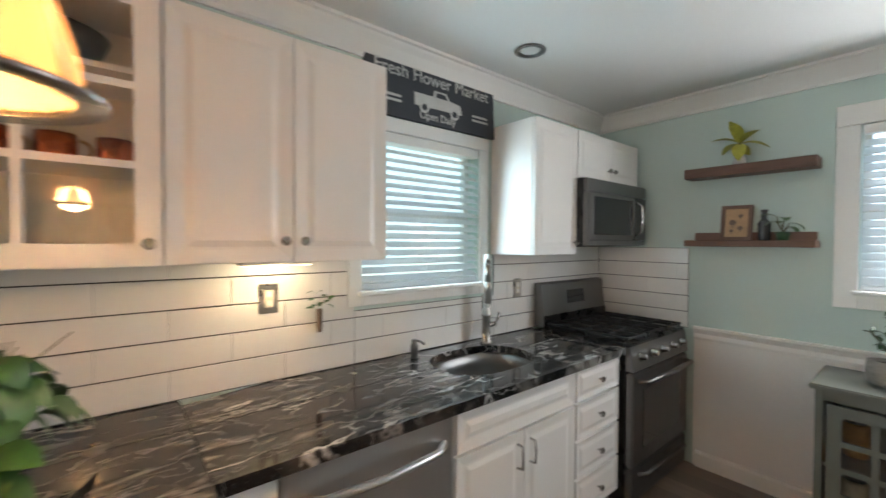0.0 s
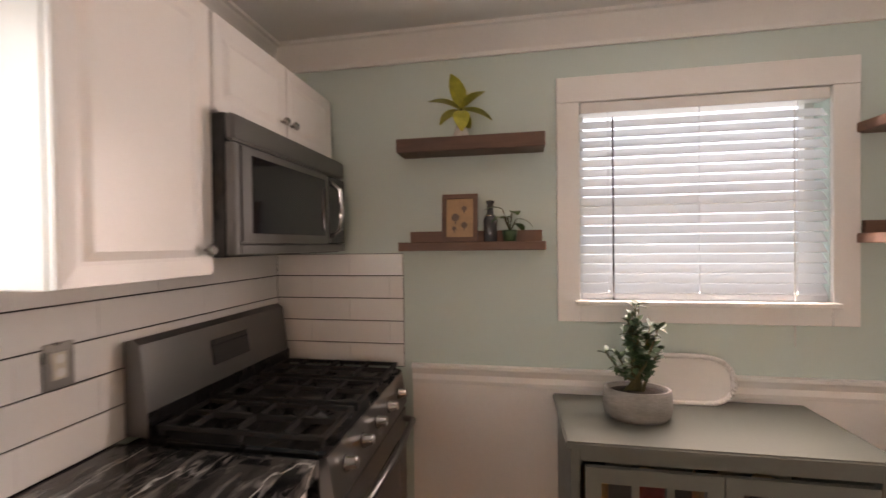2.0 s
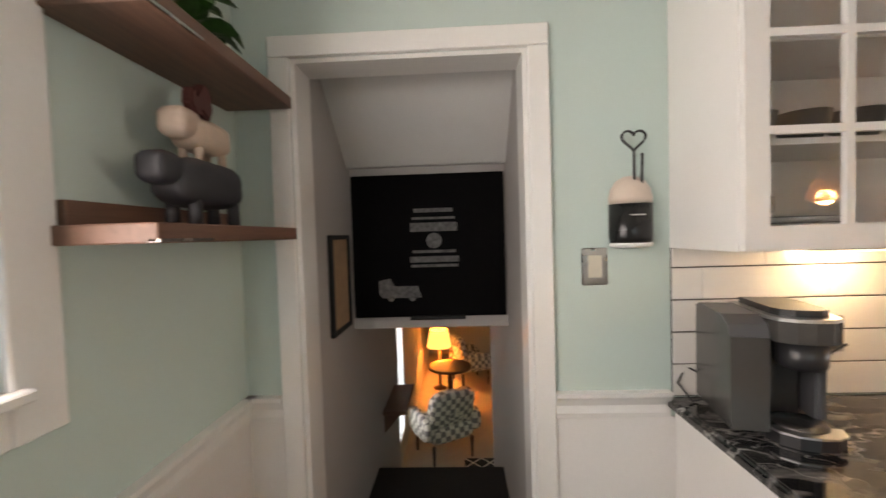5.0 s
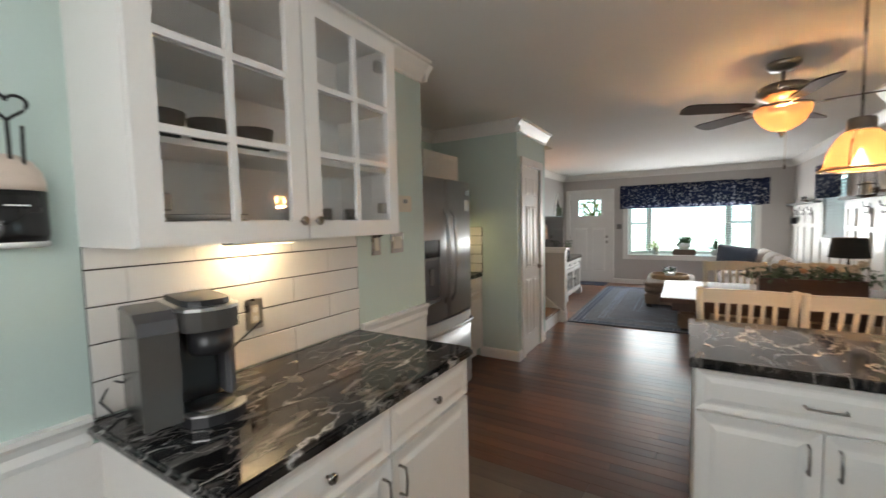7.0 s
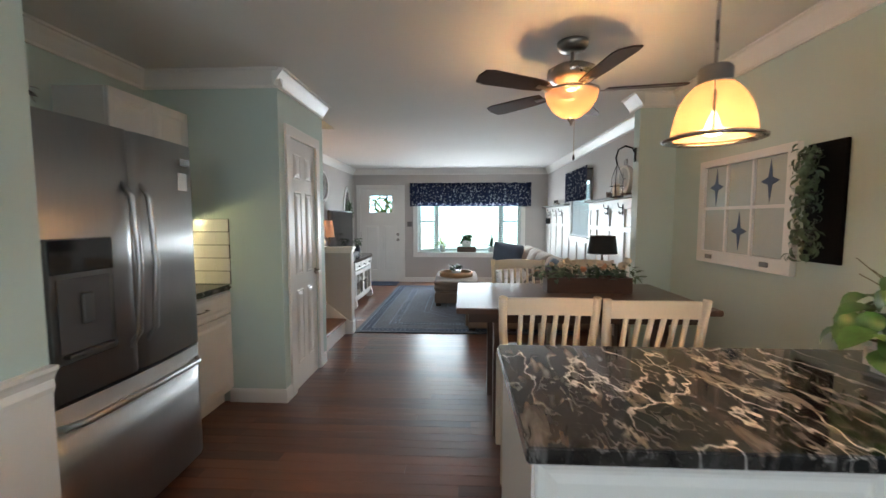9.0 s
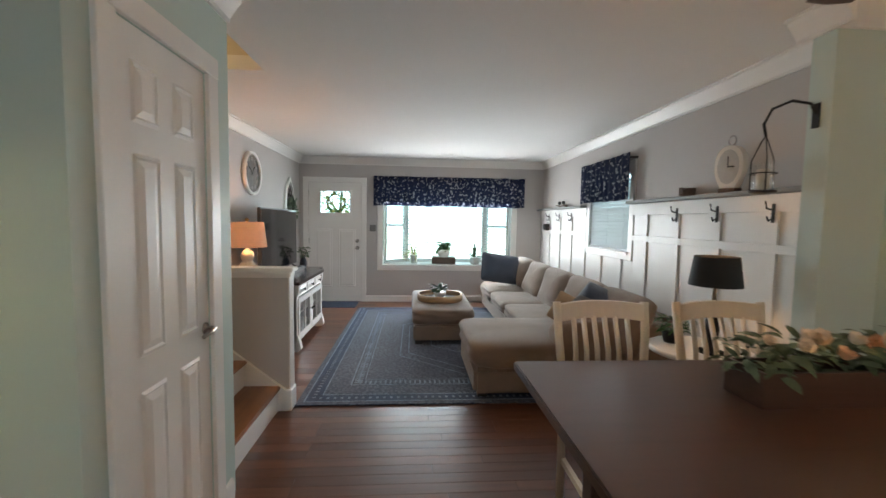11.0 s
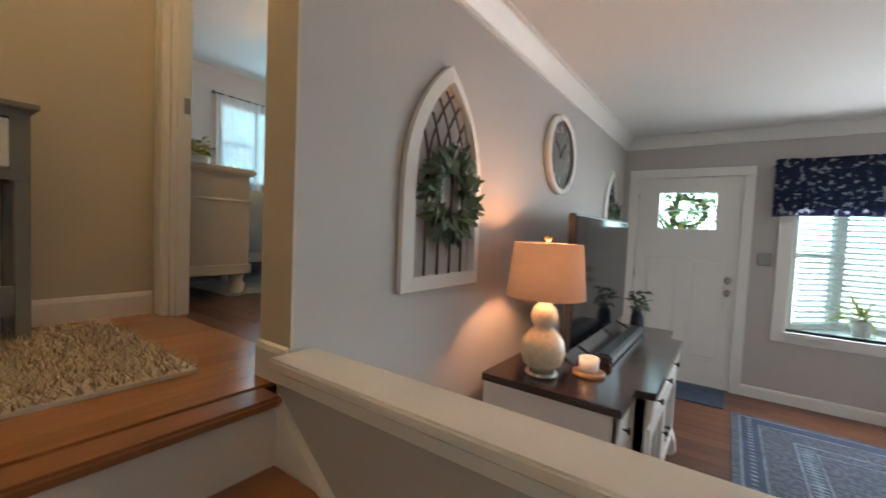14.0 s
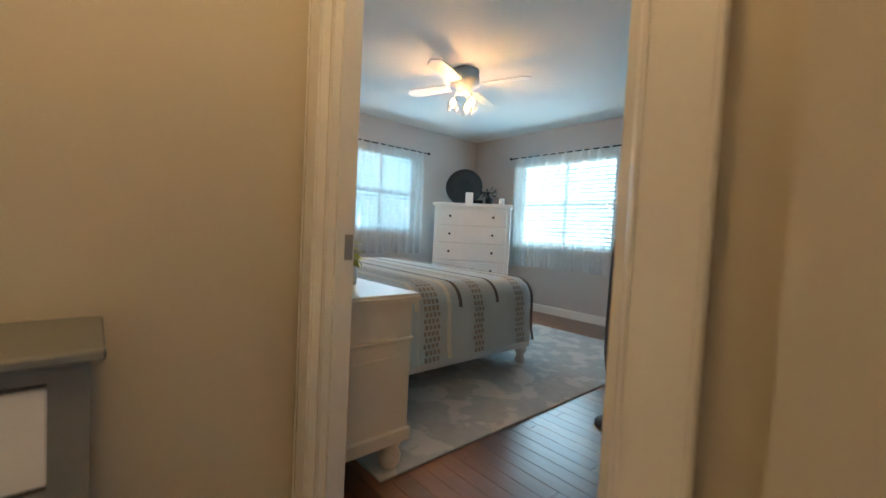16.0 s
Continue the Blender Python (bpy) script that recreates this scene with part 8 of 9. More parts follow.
def half_round(profile, flat=0.9):
    """The front half of a turned shape, closed at the back."""
    bm = lathe(profile, 32)
    bmesh.ops.scale(bm, vec=(1, flat, 1), verts=bm.verts[:])
    bmesh.ops.bisect_plane(bm, geom=bm.verts[:] + bm.edges[:] + bm.faces[:], plane_co=(0, -0.002, 0), plane_no=(0, 1, 0), clear_outer=True)
    bmesh.ops.holes_fill(bm, edges=[e for e in bm.edges if e.is_boundary])
    return bm


part("lower_body", half_round([(0.058, 0.012), (0.062, 0.03), (0.062, 0.14)]), M_black, sc)
part("base", half_round([(0.05, -0.004), (0.061, 0.0), (0.062, 0.012)]), M_ceram, sc)
part("upper_body", half_round([(0.061, 0.14), (0.062, 0.16), (0.056, 0.19), (0.042, 0.215), (0.02, 0.23), (0.003, 0.233)]), mat("cream_enamel", (0.68, 0.55, 0.46), 0.3), sc)
part("text_bar", B((-0.02, 0.02, -0.0575, -0.05, 0.1, 0.104)), M_ceram, sc)
part("ladle_stem", tube([(0.0, -0.034, 0.2), (0.0, -0.034, 0.308)], 0.004, 6), M_iron, sc)
hp = [(0.0023 * 16 * math.sin(q) ** 3 * 0.9, 0.345 + 0.0023 * (13 * math.cos(q) - 5 * math.cos(2 * q) - 2 * math.cos(3 * q) - math.cos(4 * q))) for q in (math.tau * i / 32 for i in range(33))]
part("heart", tube([(x, -0.034, z) for x, z in hp], 0.004, 6), M_iron, sc)
part("spoon", tube([(0.02, -0.036, 0.2), (0.022, -0.036, 0.3)], 0.0035, 6), M_iron, sc)

# coffee maker
M_smoke = mat("smoke_grey_plastic", (0.10, 0.095, 0.09), 0.25, 0.4, var=0.06)
cm = thing("coffee_maker", pose(-2.98, 1.62, 0.91, 0, 0, 78), "grey and black single-cup coffee maker", "coffee maker")
part("tank", prism([(-0.115, 0.02), (-0.115, 0.27), (-0.10, 0.30), (-0.06, 0.318), (0.10, 0.322), (0.135, 0.31), (0.14, 0.28), (0.14, 0.02)], "x", -0.125, -0.035), M_smoke, cm, "smoke grey water tank")
part("tank_lid", prism([(-0.118, 0.272), (-0.102, 0.304), (-0.06, 0.323), (0.10, 0.327), (0.138, 0.314), (0.134, 0.31), (0.10, 0.3225), (-0.06, 0.3185), (-0.1, 0.3005), (-0.115, 0.2705)], "x", -0.126, -0.034), M_gplastic, cm)
part("body", B((-0.033, 0.095, 0.0, 0.14, 0.01, 0.30), bevel=0.012, seg=3), M_plastic, cm)
part("side_pillar", B((0.097, 0.125, -0.06, 0.14, 0.03, 0.30), bevel=0.01, seg=3), M_gplastic, cm)
head = [(-0.033, 0.13), (-0.033, -0.09), (-0.02, -0.125), (0.012, -0.145), (0.05, -0.15), (0.088, -0.145), (0.115, -0.125), (0.125, -0.09), (0.125, 0.13)]
part("brew_head", prism(head, "z", 0.262, 0.318), M_smoke, cm, "grey domed brew head")
part("head_band", prism([(0.046 + (x - 0.046) * 1.02, y * 1.015) for x, y in head], "z", 0.318, 0.327), M_steel, cm)
part("brew_chamber", lathe([(0.052, 0.19), (0.056, 0.2), (0.058, 0.262)], 24, at=(0.05, -0.082, 0)), M_plastic, cm)
part("lid", prism([(0.046 + (x - 0.046) * 0.78, y * 0.82) for x, y in head], "z", 0.3275, 0.345), M_plastic, cm, "black control lid")
part("base", prism([(0.046 + (x - 0.046) * 1.06, y * 1.1) for x, y in head[1:-1]] + [(0.13, 0.0), (-0.035, 0.0)], "z", 0.0, 0.03), M_plastic, cm)
part("base_rim", prism([(0.046 + (x - 0.046) * 1.08, y * 1.12) for x, y in head[1:-1]], "z", 0.0305, 0.036), M_steel, cm)
part("drip_tray", lathe([(0.06, 0.0365), (0.06, 0.04), (0.02, 0.041)], 26, at=(0.046, -0.085, 0)), M_dsteel, cm)
part("power_cord", tube([(-0.1, 0.13, 0.08), (-0.15, 0.16, 0.1), (-0.18, 0.14, 0.05), (-0.15, 0.1, 0.006), (-0.05, 0.16, 0.006), (0.1, 0.165, 0.05), (0.3, 0.168, 0.19)], 0.004, 6), M_plastic, cm)

# under-cabinet light strips
for m, nm in ((pose(-3.06, 1.95, 1.405), "a"), (pose(-0.14, 2.53, 1.405), "b"), (pose(-3.98, 4.6, 1.405), "c")):
    e = thing("under_cabinet_lamp", m, "slim lit strip lamp under the wall cabinet", "lamp", "cabinet lamps")
    part("housing", B((-0.03, 0.03, -0.13, 0.13, -0.012, 0.005), bevel=0.003), M_white, e)
    part("diffuser", B((-0.024, 0.024, -0.12, 0.12, -0.015, -0.0125)), glow("warm_strip", (1.0, 0.8, 0.5), 3.0), e)

# dishes behind the glass doors
for i, (y, z) in enumerate(((1.72, 1.428), (1.72, 1.445), (1.72, 1.462), (1.72, 1.479))):
    e = thing("plate", pose(-3.02, y, z), "white dinner plate in a stack", "plate", "stacked plates")
    part("dish", lathe([(0.06, 0), (0.07, 0.004), (0.13, 0.016), (0.128, 0.018), (0.065, 0.008)], 28), M_ceram, e)
    part("edge_band", lathe([(0.129, 0.0165), (0.1315, 0.0165), (0.1315, 0.018), (0.129, 0.018)], 28, caps=False), M_iron, e)
for i in range(5):
    e = thing("drinking_glass", pose(-3.06 + 0.09 * (i % 2), 2.1 + 0.08 * i, 1.4285), "clear drinking glass in the cabinet", "glass", "glasses in the cabinet")
    part("bowl", lathe([(0.028, 0), (0.033, 0.1), (0.031, 0.1), (0.026, 0.006)], 18), M_pane, e)
for i in range(3):
    e = thing("dark_bowl", pose(-3.03, 1.62 + 0.15 * i, 1.697), "dark stoneware bowl on the cabinet shelf", "bowl", "bowls in the cabinet")
    part("dish", lathe([(0.035, 0), (0.06, 0.05), (0.068, 0.1), (0.063, 0.1), (0.03, 0.012)], 22), M_iron, e)
for i in range(3):
    e = thing("copper_mug", pose(-0.14, 3.0 + 0.13 * i, 1.697), "hammered copper mug on the cabinet shelf", "mug", "copper mugs")
    part("cup", lathe([(0.04, 0), (0.047, 0.02), (0.045, 0.085), (0.042, 0.085), (0.04, 0.01)], 24), mat("polished_copper", (0.6, 0.16, 0.07), 0.2, 1.0), e)
    part("handle", tube(arc((0.0, -0.05, 0.045), 0.026, -270, -90, 10, "yz"), 0.005, 6), M_brass, e)
for i in range(4):
    e = thing("drinking_glass", pose(-0.16, 2.99 + 0.1 * i, 1.4285), "stemmed clear glass in the cabinet", "glass", "glasses in the cabinet")
    part("bowl", lathe([(0.03, 0), (0.004, 0.006), (0.004, 0.07), (0.03, 0.1), (0.034, 0.16), (0.031, 0.16)], 18), M_pane, e)
e = thing("dark_dish", pose(-0.16, 3.15, 1.957), "large dark dish on the top cabinet shelf", "dish")
part("dish", lathe([(0.05, 0), (0.12, 0.05), (0.14, 0.1), (0.13, 0.1), (0.04, 0.012)], 24), M_iron, e)

# pothos on the peninsula and a plant on the refrigerator
ph = thing("pothos_plant", pose(-0.37, 3.28, 0.91), "large green pothos in a white oblong planter", "potted plant")
part("planter", B((-0.16, 0.16, -0.07, 0.07, 0, 0.1), bevel=0.025, seg=3), M_ceram, ph)
part("soil", B((-0.14, 0.14, -0.05, 0.05, 0.1, 0.104)), M_soil, ph)
rp_ = random.Random(91)
shared = [leaf(0.11, 0.085, 0.55, 5, 0.2), leaf(0.085, 0.065, 0.8, 5, 0.25)]
meshes = []
for k_, b_ in enumerate(shared):
    mm_ = bpy.data.meshes.new("leaf")
    b_.to_mesh(mm_)
    b_.free()
    mm_.materials.append(M_leaf)
    meshes.append(mm_)
for i in range(70):
    a = rp_.uniform(0, math.tau)
    q = rp_.uniform(0.02, 1) ** 0.6
    x, y, z = 0.24 * q * math.cos(a), 0.17 * q * math.sin(a), 0.12 + 0.20 * (1 - q * q) * rp_.uniform(0.3, 1.0) + rp_.uniform(-0.03, 0.05)
    o = new("leaf", meshes[i % 2])
    o.parent = ph
    o.matrix_basis = pose(x, y, z, rp_.uniform(-25, 25), rp_.uniform(-25, 30), math.degrees(a) + rp_.uniform(-35, 35))
part("vines", stems(rp_, 24, 0.2, 0.26, 0.003), M_stem, ph, m=pose(0, 0, 0.1))
potted("dark_leaf_plant", pose(-3.7, 3.5, 1.79), "dark-leaved plant on top of the refrigerator", [(0.05, 0), (0.065, 0.08), (0.06, 0.08)], M_iron, foliage(random.Random(95), 40, 0.13, 0.05, 0.13, 0.1, 0.6, 0.4, 0.08), M_plastic, None, 0.06, 0.075)

# ---- lower stairs seen through the kitchen doorway ----
LOW = -1.25
struct("wall_stair_left", B((-5.2, -3.31, 0.06, 0.2, LOW, 2.46)), M_grey, "grey side wall of the lower stairs", "wall")
struct("wall_stair_right", B((-5.2, -3.31, 1.0, 1.14, LOW, 2.46)), M_grey, "grey side wall of the lower stairs", "wall")
struct("bulkhead", prism([(-3.31, 2.46), (-3.31, 2.3), (-3.82, 1.83), (-3.87, 1.83), (-3.87, 2.46)], "y", 0.2, 1.0), M_ceil, "sloped white bulkhead over the lower stairs", "bulkhead")
struct("header", B((-4.0, -3.87, 0.2, 1.0, 1.0, 2.46)), M_grey, "painted header above the foot of the stairs", "wall")
M_dim = mat("worn_chalk_lettering", (0.13, 0.13, 0.13), 0.9, var=0.5, scale=40)
cb = thing("chalkboard", pose(-3.87, 0.2, 1.06, 0, 0, 90), "large black chalkboard panel with pale writing", "chalkboard")
part("panel", B((0.01, 0.79, -0.02, 0, 0.0, 0.73), bevel=0.002), M_slate, cb)
part("ledge", B((0.3, 0.58, -0.045, -0.02, -0.012, 0.006), bevel=0.003), M_iron, cb)
for z, w, h in ((0.545, 0.2, 0.02), (0.505, 0.22, 0.012), (0.46, 0.24, 0.045), (0.335, 0.22, 0.014), (0.295, 0.25, 0.03), (0.262, 0.24, 0.014)):
    part("text_bar", B((0.43 - w / 2, 0.43 + w / 2, -0.0215, -0.02, z - h / 2, z + h / 2)), M_dim, cb)
part("emblem", lathe([(0.04, 0), (0.04, 0.0015)], 20), M_dim, cb, m=pose(0.43, -0.02, 0.39, 90))
part("truck_shape", prism([(0.14, 0.12), (0.14, 0.19), (0.2, 0.2), (0.22, 0.16), (0.34, 0.16), (0.36, 0.1), (0.16, 0.1)], "y", -0.0215, -0.02), M_dim, cb)
for x in (0.2, 0.31):
    part("truck_wheel", lathe([(0.018, 0), (0.018, 0.0025)], 14), M_dim, cb, m=pose(x, -0.02, 0.1, 90))
pn = thing("framed_picture", pose(-3.62, 0.2, 1.05, 0, 0, 180), "dark framed tan picture on the stair wall", "picture")
part("frame", B((-0.14, -0.12, -0.02, 0, 0, 0.44), (0.12, 0.14, -0.02, 0, 0, 0.44), (-0.12, 0.12, -0.02, 0, 0, 0.02), (-0.12, 0.12, -0.02, 0, 0.42, 0.44)), M_iron, pn)
part("picture", B((-0.12, 0.12, -0.01, 0, 0.02, 0.42)), M_paper, pn)
ls = tagged(thing("lower_stairs", pose(-3.31, 0.2, 0), "carpeted stairs down to the lower room", "stairs"), kind="structure")
for i in range(6):
    part("step", B((-0.25 * (i + 1), -0.25 * i + 0.02, 0, 0.8, LOW, -0.2 * (i + 1)), bevel=0.01), M_hall, ls)
struct("floor_lower", B((-11.0, -4.8, -2.0, 3.0, LOW - 0.1, LOW)), mat("pale_lower_floor", (0.5, 0.43, 0.34), 0.5, var=0.1), "pale floor of the lower room", "floor")
struct("wall_lower_west", B((-11.1, -11.0, -2.0, 3.0, LOW, 1.2)), M_hall, "beige wall of the lower room", "wall")
struct("wall_lower_south", B((-11.0, -5.2, -0.1, 0.0, LOW, 1.2)), M_hall, "beige wall of the lower room", "wall")
struct("wall_lower_north", B((-11.0, -5.2, 2.9, 3.0, LOW, 1.2)), M_hall, "beige wall of the lower room", "wall")
struct("ceiling_lower", B((-11.0, -4.0, -0.1, 3.0, 1.0, 1.1)), M_ceil, "low ceiling of the lower room", "ceiling")
ac = thing("plaid_armchair", pose(-6.75, 0.5, LOW, 0, 0, -60), "grey and white plaid armchair in the lower room", "armchair")
M_plaid = bpy.data.materials.new("plaid_cloth")
M_plaid.use_nodes = True
pn_, pl_ = M_plaid.node_tree.nodes, M_plaid.node_tree.links
ck_, tc_ = pn_.new("ShaderNodeTexChecker"), pn_.new("ShaderNodeTexCoord")
ck_.inputs["Scale"].default_value = 16
ck_.inputs["Color1"].default_value, ck_.inputs["Color2"].default_value = (0.62, 0.58, 0.5, 1), (0.2, 0.18, 0.17, 1)
pl_.new(tc_.outputs["Object"], ck_.inputs["Vector"]), pl_.new(ck_.outputs["Color"], pn_["Principled BSDF"].inputs["Base Color"])
pn_["Principled BSDF"].inputs["Roughness"].default_value = 0.9
part("seat", cushion(0.62, 0.6, 0.24, 8, 0.15), M_plaid, ac, m=pose(0, 0, 0.24))
part("backrest", cushion(0.6, 0.5, 0.18, 8, 0.2), M_plaid, ac, m=pose(0, 0.3, 0.62, 75))
for sx in (-1, 1):
    part("armrest", cushion(0.14, 0.6, 0.3, 6, 0.15), M_plaid, ac, m=pose(sx * 0.32, 0, 0.3))
    for sy in (-1, 1):
        part("leg", lathe([(0.015, 0), (0.024, 0.25)], 10, at=(sx * 0.26, sy * 0.24, 0)), M_table, ac)
copy_thing(ac, pose(-9.2, 0.9, LOW, 0, 0, 200))
rt = thing("round_table", pose(-8.2, 0.55, LOW), "dark round side table in the lower room", "side table")
part("top", lathe([(0.35, 0.6), (0.35, 0.63), (0.33, 0.635)], 28), M_table, rt)
part("pedestal", lathe([(0.2, 0), (0.2, 0.02), (0.04, 0.06), (0.04, 0.58), (0.1, 0.6)], 18), M_table, rt)
ll_ = thing("table_lamp", pose(-8.9, 0.35, LOW), "orange-shaded lamp glowing in the lower room", "lamp")
part("base", lathe([(0.12, 0), (0.12, 0.02), (0.03, 0.05), (0.03, 0.75)], 18), M_table, ll_)
part("shade", lathe([(0.22, 0.75), (0.16, 1.05)], 28, caps=False), glow("orange_lit_shade", (1.0, 0.42, 0.1), 1.2), ll_)
lr = thing("trellis_rug", pose(-6.6, 0.75, LOW), "dark rug with a white trellis pattern", "rug")
part("rug_face", B((0, 1.0, 0, 1.2, 0.001, 0.012)), M_iron, lr)
bm = bmesh.new()
for i in range(-6, 12):
    for s in (1, -1):
        for seg in range(12):
            x0 = seg * 0.09
            y0 = i * 0.2 + s * x0
            if 0 <= y0 <= 1.18 and 0 <= y0 + s * 0.09 <= 1.18 and x0 + 0.09 < 1.0:
                v = [bm.verts.new(q) for q in ((x0, y0 - 0.012, 0.0125), (x0 + 0.09, y0 + s * 0.09 - 0.012, 0.0125), (x0 + 0.09, y0 + s * 0.09 + 0.012, 0.0125), (x0, y0 + 0.012, 0.0125))]
                bm.faces.new(v)
tagged(part("trellis", bm, M_ceram, lr), kind="stuff")
sw_ = thing("stair_shelf", pose(-4.75, 0.2, 0.25, 0, 0, 180), "small wooden wall shelf with hooks beside the stairs", "shelf")
part("board", B((-0.25, 0.25, -0.16, 0, 0, 0.03), bevel=0.003), M_shelf, sw_)
for x in (-0.2, 0.17):
    part("bracket", prism([(0, 0), (-0.13, 0), (0, -0.15)], "x", x, x + 0.03), M_shelf, sw_)
potted("small_plant", pose(-4.72, 0.12, 0.28), "small green plant in a white pot", [(0.04, 0), (0.06, 0.11), (0.055, 0.11)], M_ceram, foliage(random.Random(97), 60, 0.05, 0.03, 0.08, 0.08, 0.5, 0.5, 0.1), M_leafd, None, 0.055, 0.1)
wl = thing("lower_window", pose(-5.9, 0.0, 0, 0, 0, 180), "bright lower room window with a white blind", "window")
part("window_frame", B((0, 0.05, -0.03, 0, -0.9, 0.85), (0.75, 0.8, -0.03, 0, -0.9, 0.85), (0.05, 0.75, -0.03, 0, 0.8, 0.85), (0.05, 0.75, -0.03, 0, -0.9, -0.85)), M_white, wl)
part("daylight_pane", B((0.05, 0.75, -0.012, 0, -0.85, 0.8)), glow("day_pane", (0.8, 0.92, 1.0), 1.5), wl)
for i in range(30):
    part("slat", B((0.055, 0.745, -0.03, -0.015, -0.84 + 0.054 * i, -0.805 + 0.054 * i)), M_blind, wl)

# ---- daylight beyond the windows ----
def backdrop(name, m, w, h, strength, top, low):
    """A distant, bright overcast view: pale sky over blurred green."""
    bm = bmesh.new()
    vs = [bm.verts.new(q) for q in ((-w / 2, 0, -h / 2), (w / 2, 0, -h / 2), (w / 2, 0, h / 2), (-w / 2, 0, h / 2))]
    bm.faces.new(vs)
    mt_ = bpy.data.materials.new(name)
    mt_.use_nodes = True
    q, g = mt_.node_tree.nodes, mt_.node_tree.links
    q.remove(q["Principled BSDF"])
    em, ns, rp2, tc2, sp, ad = q.new("ShaderNodeEmission"), q.new("ShaderNodeTexNoise"), q.new("ShaderNodeValToRGB"), q.new("ShaderNodeTexCoord"), q.new("ShaderNodeSeparateXYZ"), q.new("ShaderNodeMath")
    ns.inputs["Scale"].default_value, ns.inputs["Detail"].default_value = 1.4, 3
    g.new(tc2.outputs["Object"], ns.inputs["Vector"]), g.new(tc2.outputs["Object"], sp.inputs[0])
    ad.operation = "MULTIPLY_ADD"
    ad.inputs[1].default_value = 0.35
    g.new(sp.outputs["Z"], ad.inputs[0]), g.new(ns.outputs["Fac"], ad.inputs[2])
    rp2.color_ramp.elements[0].position, rp2.color_ramp.elements[1].position = 0.3, 0.55
    rp2.color_ramp.elements[0].color, rp2.color_ramp.elements[1].color = (*low, 1), (*top, 1)
    g.new(ad.outputs[0], rp2.inputs[0]), g.new(rp2.outputs[0], em.inputs[0])
    em.inputs[1].default_value = strength
    g.new(em.outputs[0], q["Material Output"].inputs[0])
    ob = obj(name, bm, mt_)
    ob.matrix_basis = m
    return tagged(ob, "bright overcast daylight beyond the windows", "backdrop", kind="structure")


SKY, GREEN = (0.52, 0.86, 1.0), (0.58, 0.80, 0.74)
backdrop("backdrop_east", pose(4.0, 5.0, 1.6, 0, 0, 90), 22, 8, 0.7, SKY, GREEN)
backdrop("backdrop_south", pose(-3, -4.0, 1.6), 18, 8, 1.5, (0.52, 0.77, 1.0), (0.5, 0.66, 0.75))
backdrop("backdrop_north", pose(-4, 15.0, 1.6), 30, 8, 3.2, SKY, GREEN)
backdrop("backdrop_west", pose(-13.0, 9.0, 2.6, 0, 0, 90), 16, 8, 1.3, (0.42, 0.80, 1.0), (0.35, 0.68, 0.85))

# lawn and a small tree outside the front door
struct("ground", B((-12, 4, 11.2, 14.95, -0.4, -0.12)), mat("lawn_grass", (0.07, 0.15, 0.03), 0.95, var=0.4, scale=9, bump=0.6, bscale=60), "green front lawn", "ground")
gt = thing("garden_tree", pose(-4.0, 13.4, -0.12), "leafy green tree on the front lawn", "tree")
part("trunk", tube([(0, 0, 0), (0.03, 0.02, 0.8), (-0.02, 0.0, 1.6), (0.05, 0.0, 2.3)], 0.07, 9, taper=0.45), M_stem, gt)
rg_ = random.Random(111)
for i in range(5):
    a = math.tau * i / 5
    part("limb", tube([(0, 0, 1.3 + 0.12 * i), (0.25 * math.cos(a), 0.25 * math.sin(a), 1.6 + 0.12 * i), (0.5 * math.cos(a), 0.5 * math.sin(a), 1.75 + 0.16 * i)], 0.025, 6, taper=0.4), M_stem, gt)
bm = bmesh.new()
for i in range(620):
    a, zz = rg_.uniform(0, math.tau), rg_.uniform(-1, 1)
    q = 0.75 * math.sqrt(max(0, 1 - zz * zz)) * rg_.uniform(0.45, 1.0)
    lf = leaf(rg_.uniform(0.09, 0.16), rg_.uniform(0.05, 0.08), rg_.uniform(-0.3, 0.5), 3)
    lf.transform(pose(q * math.cos(a), q * math.sin(a), 2.05 + 0.75 * zz, rg_.uniform(-40, 40), rg_.uniform(-40, 40), rg_.uniform(0, 360)))
    t2 = bpy.data.meshes.new("t")
    lf.to_mesh(t2)
    lf.free()
    bm.from_mesh(t2)
    bpy.data.meshes.remove(t2)
part("crown", bm, mat("sunlit_tree_leaf", (0.12, 0.26, 0.05), 0.5, var=0.35, scale=6), gt)

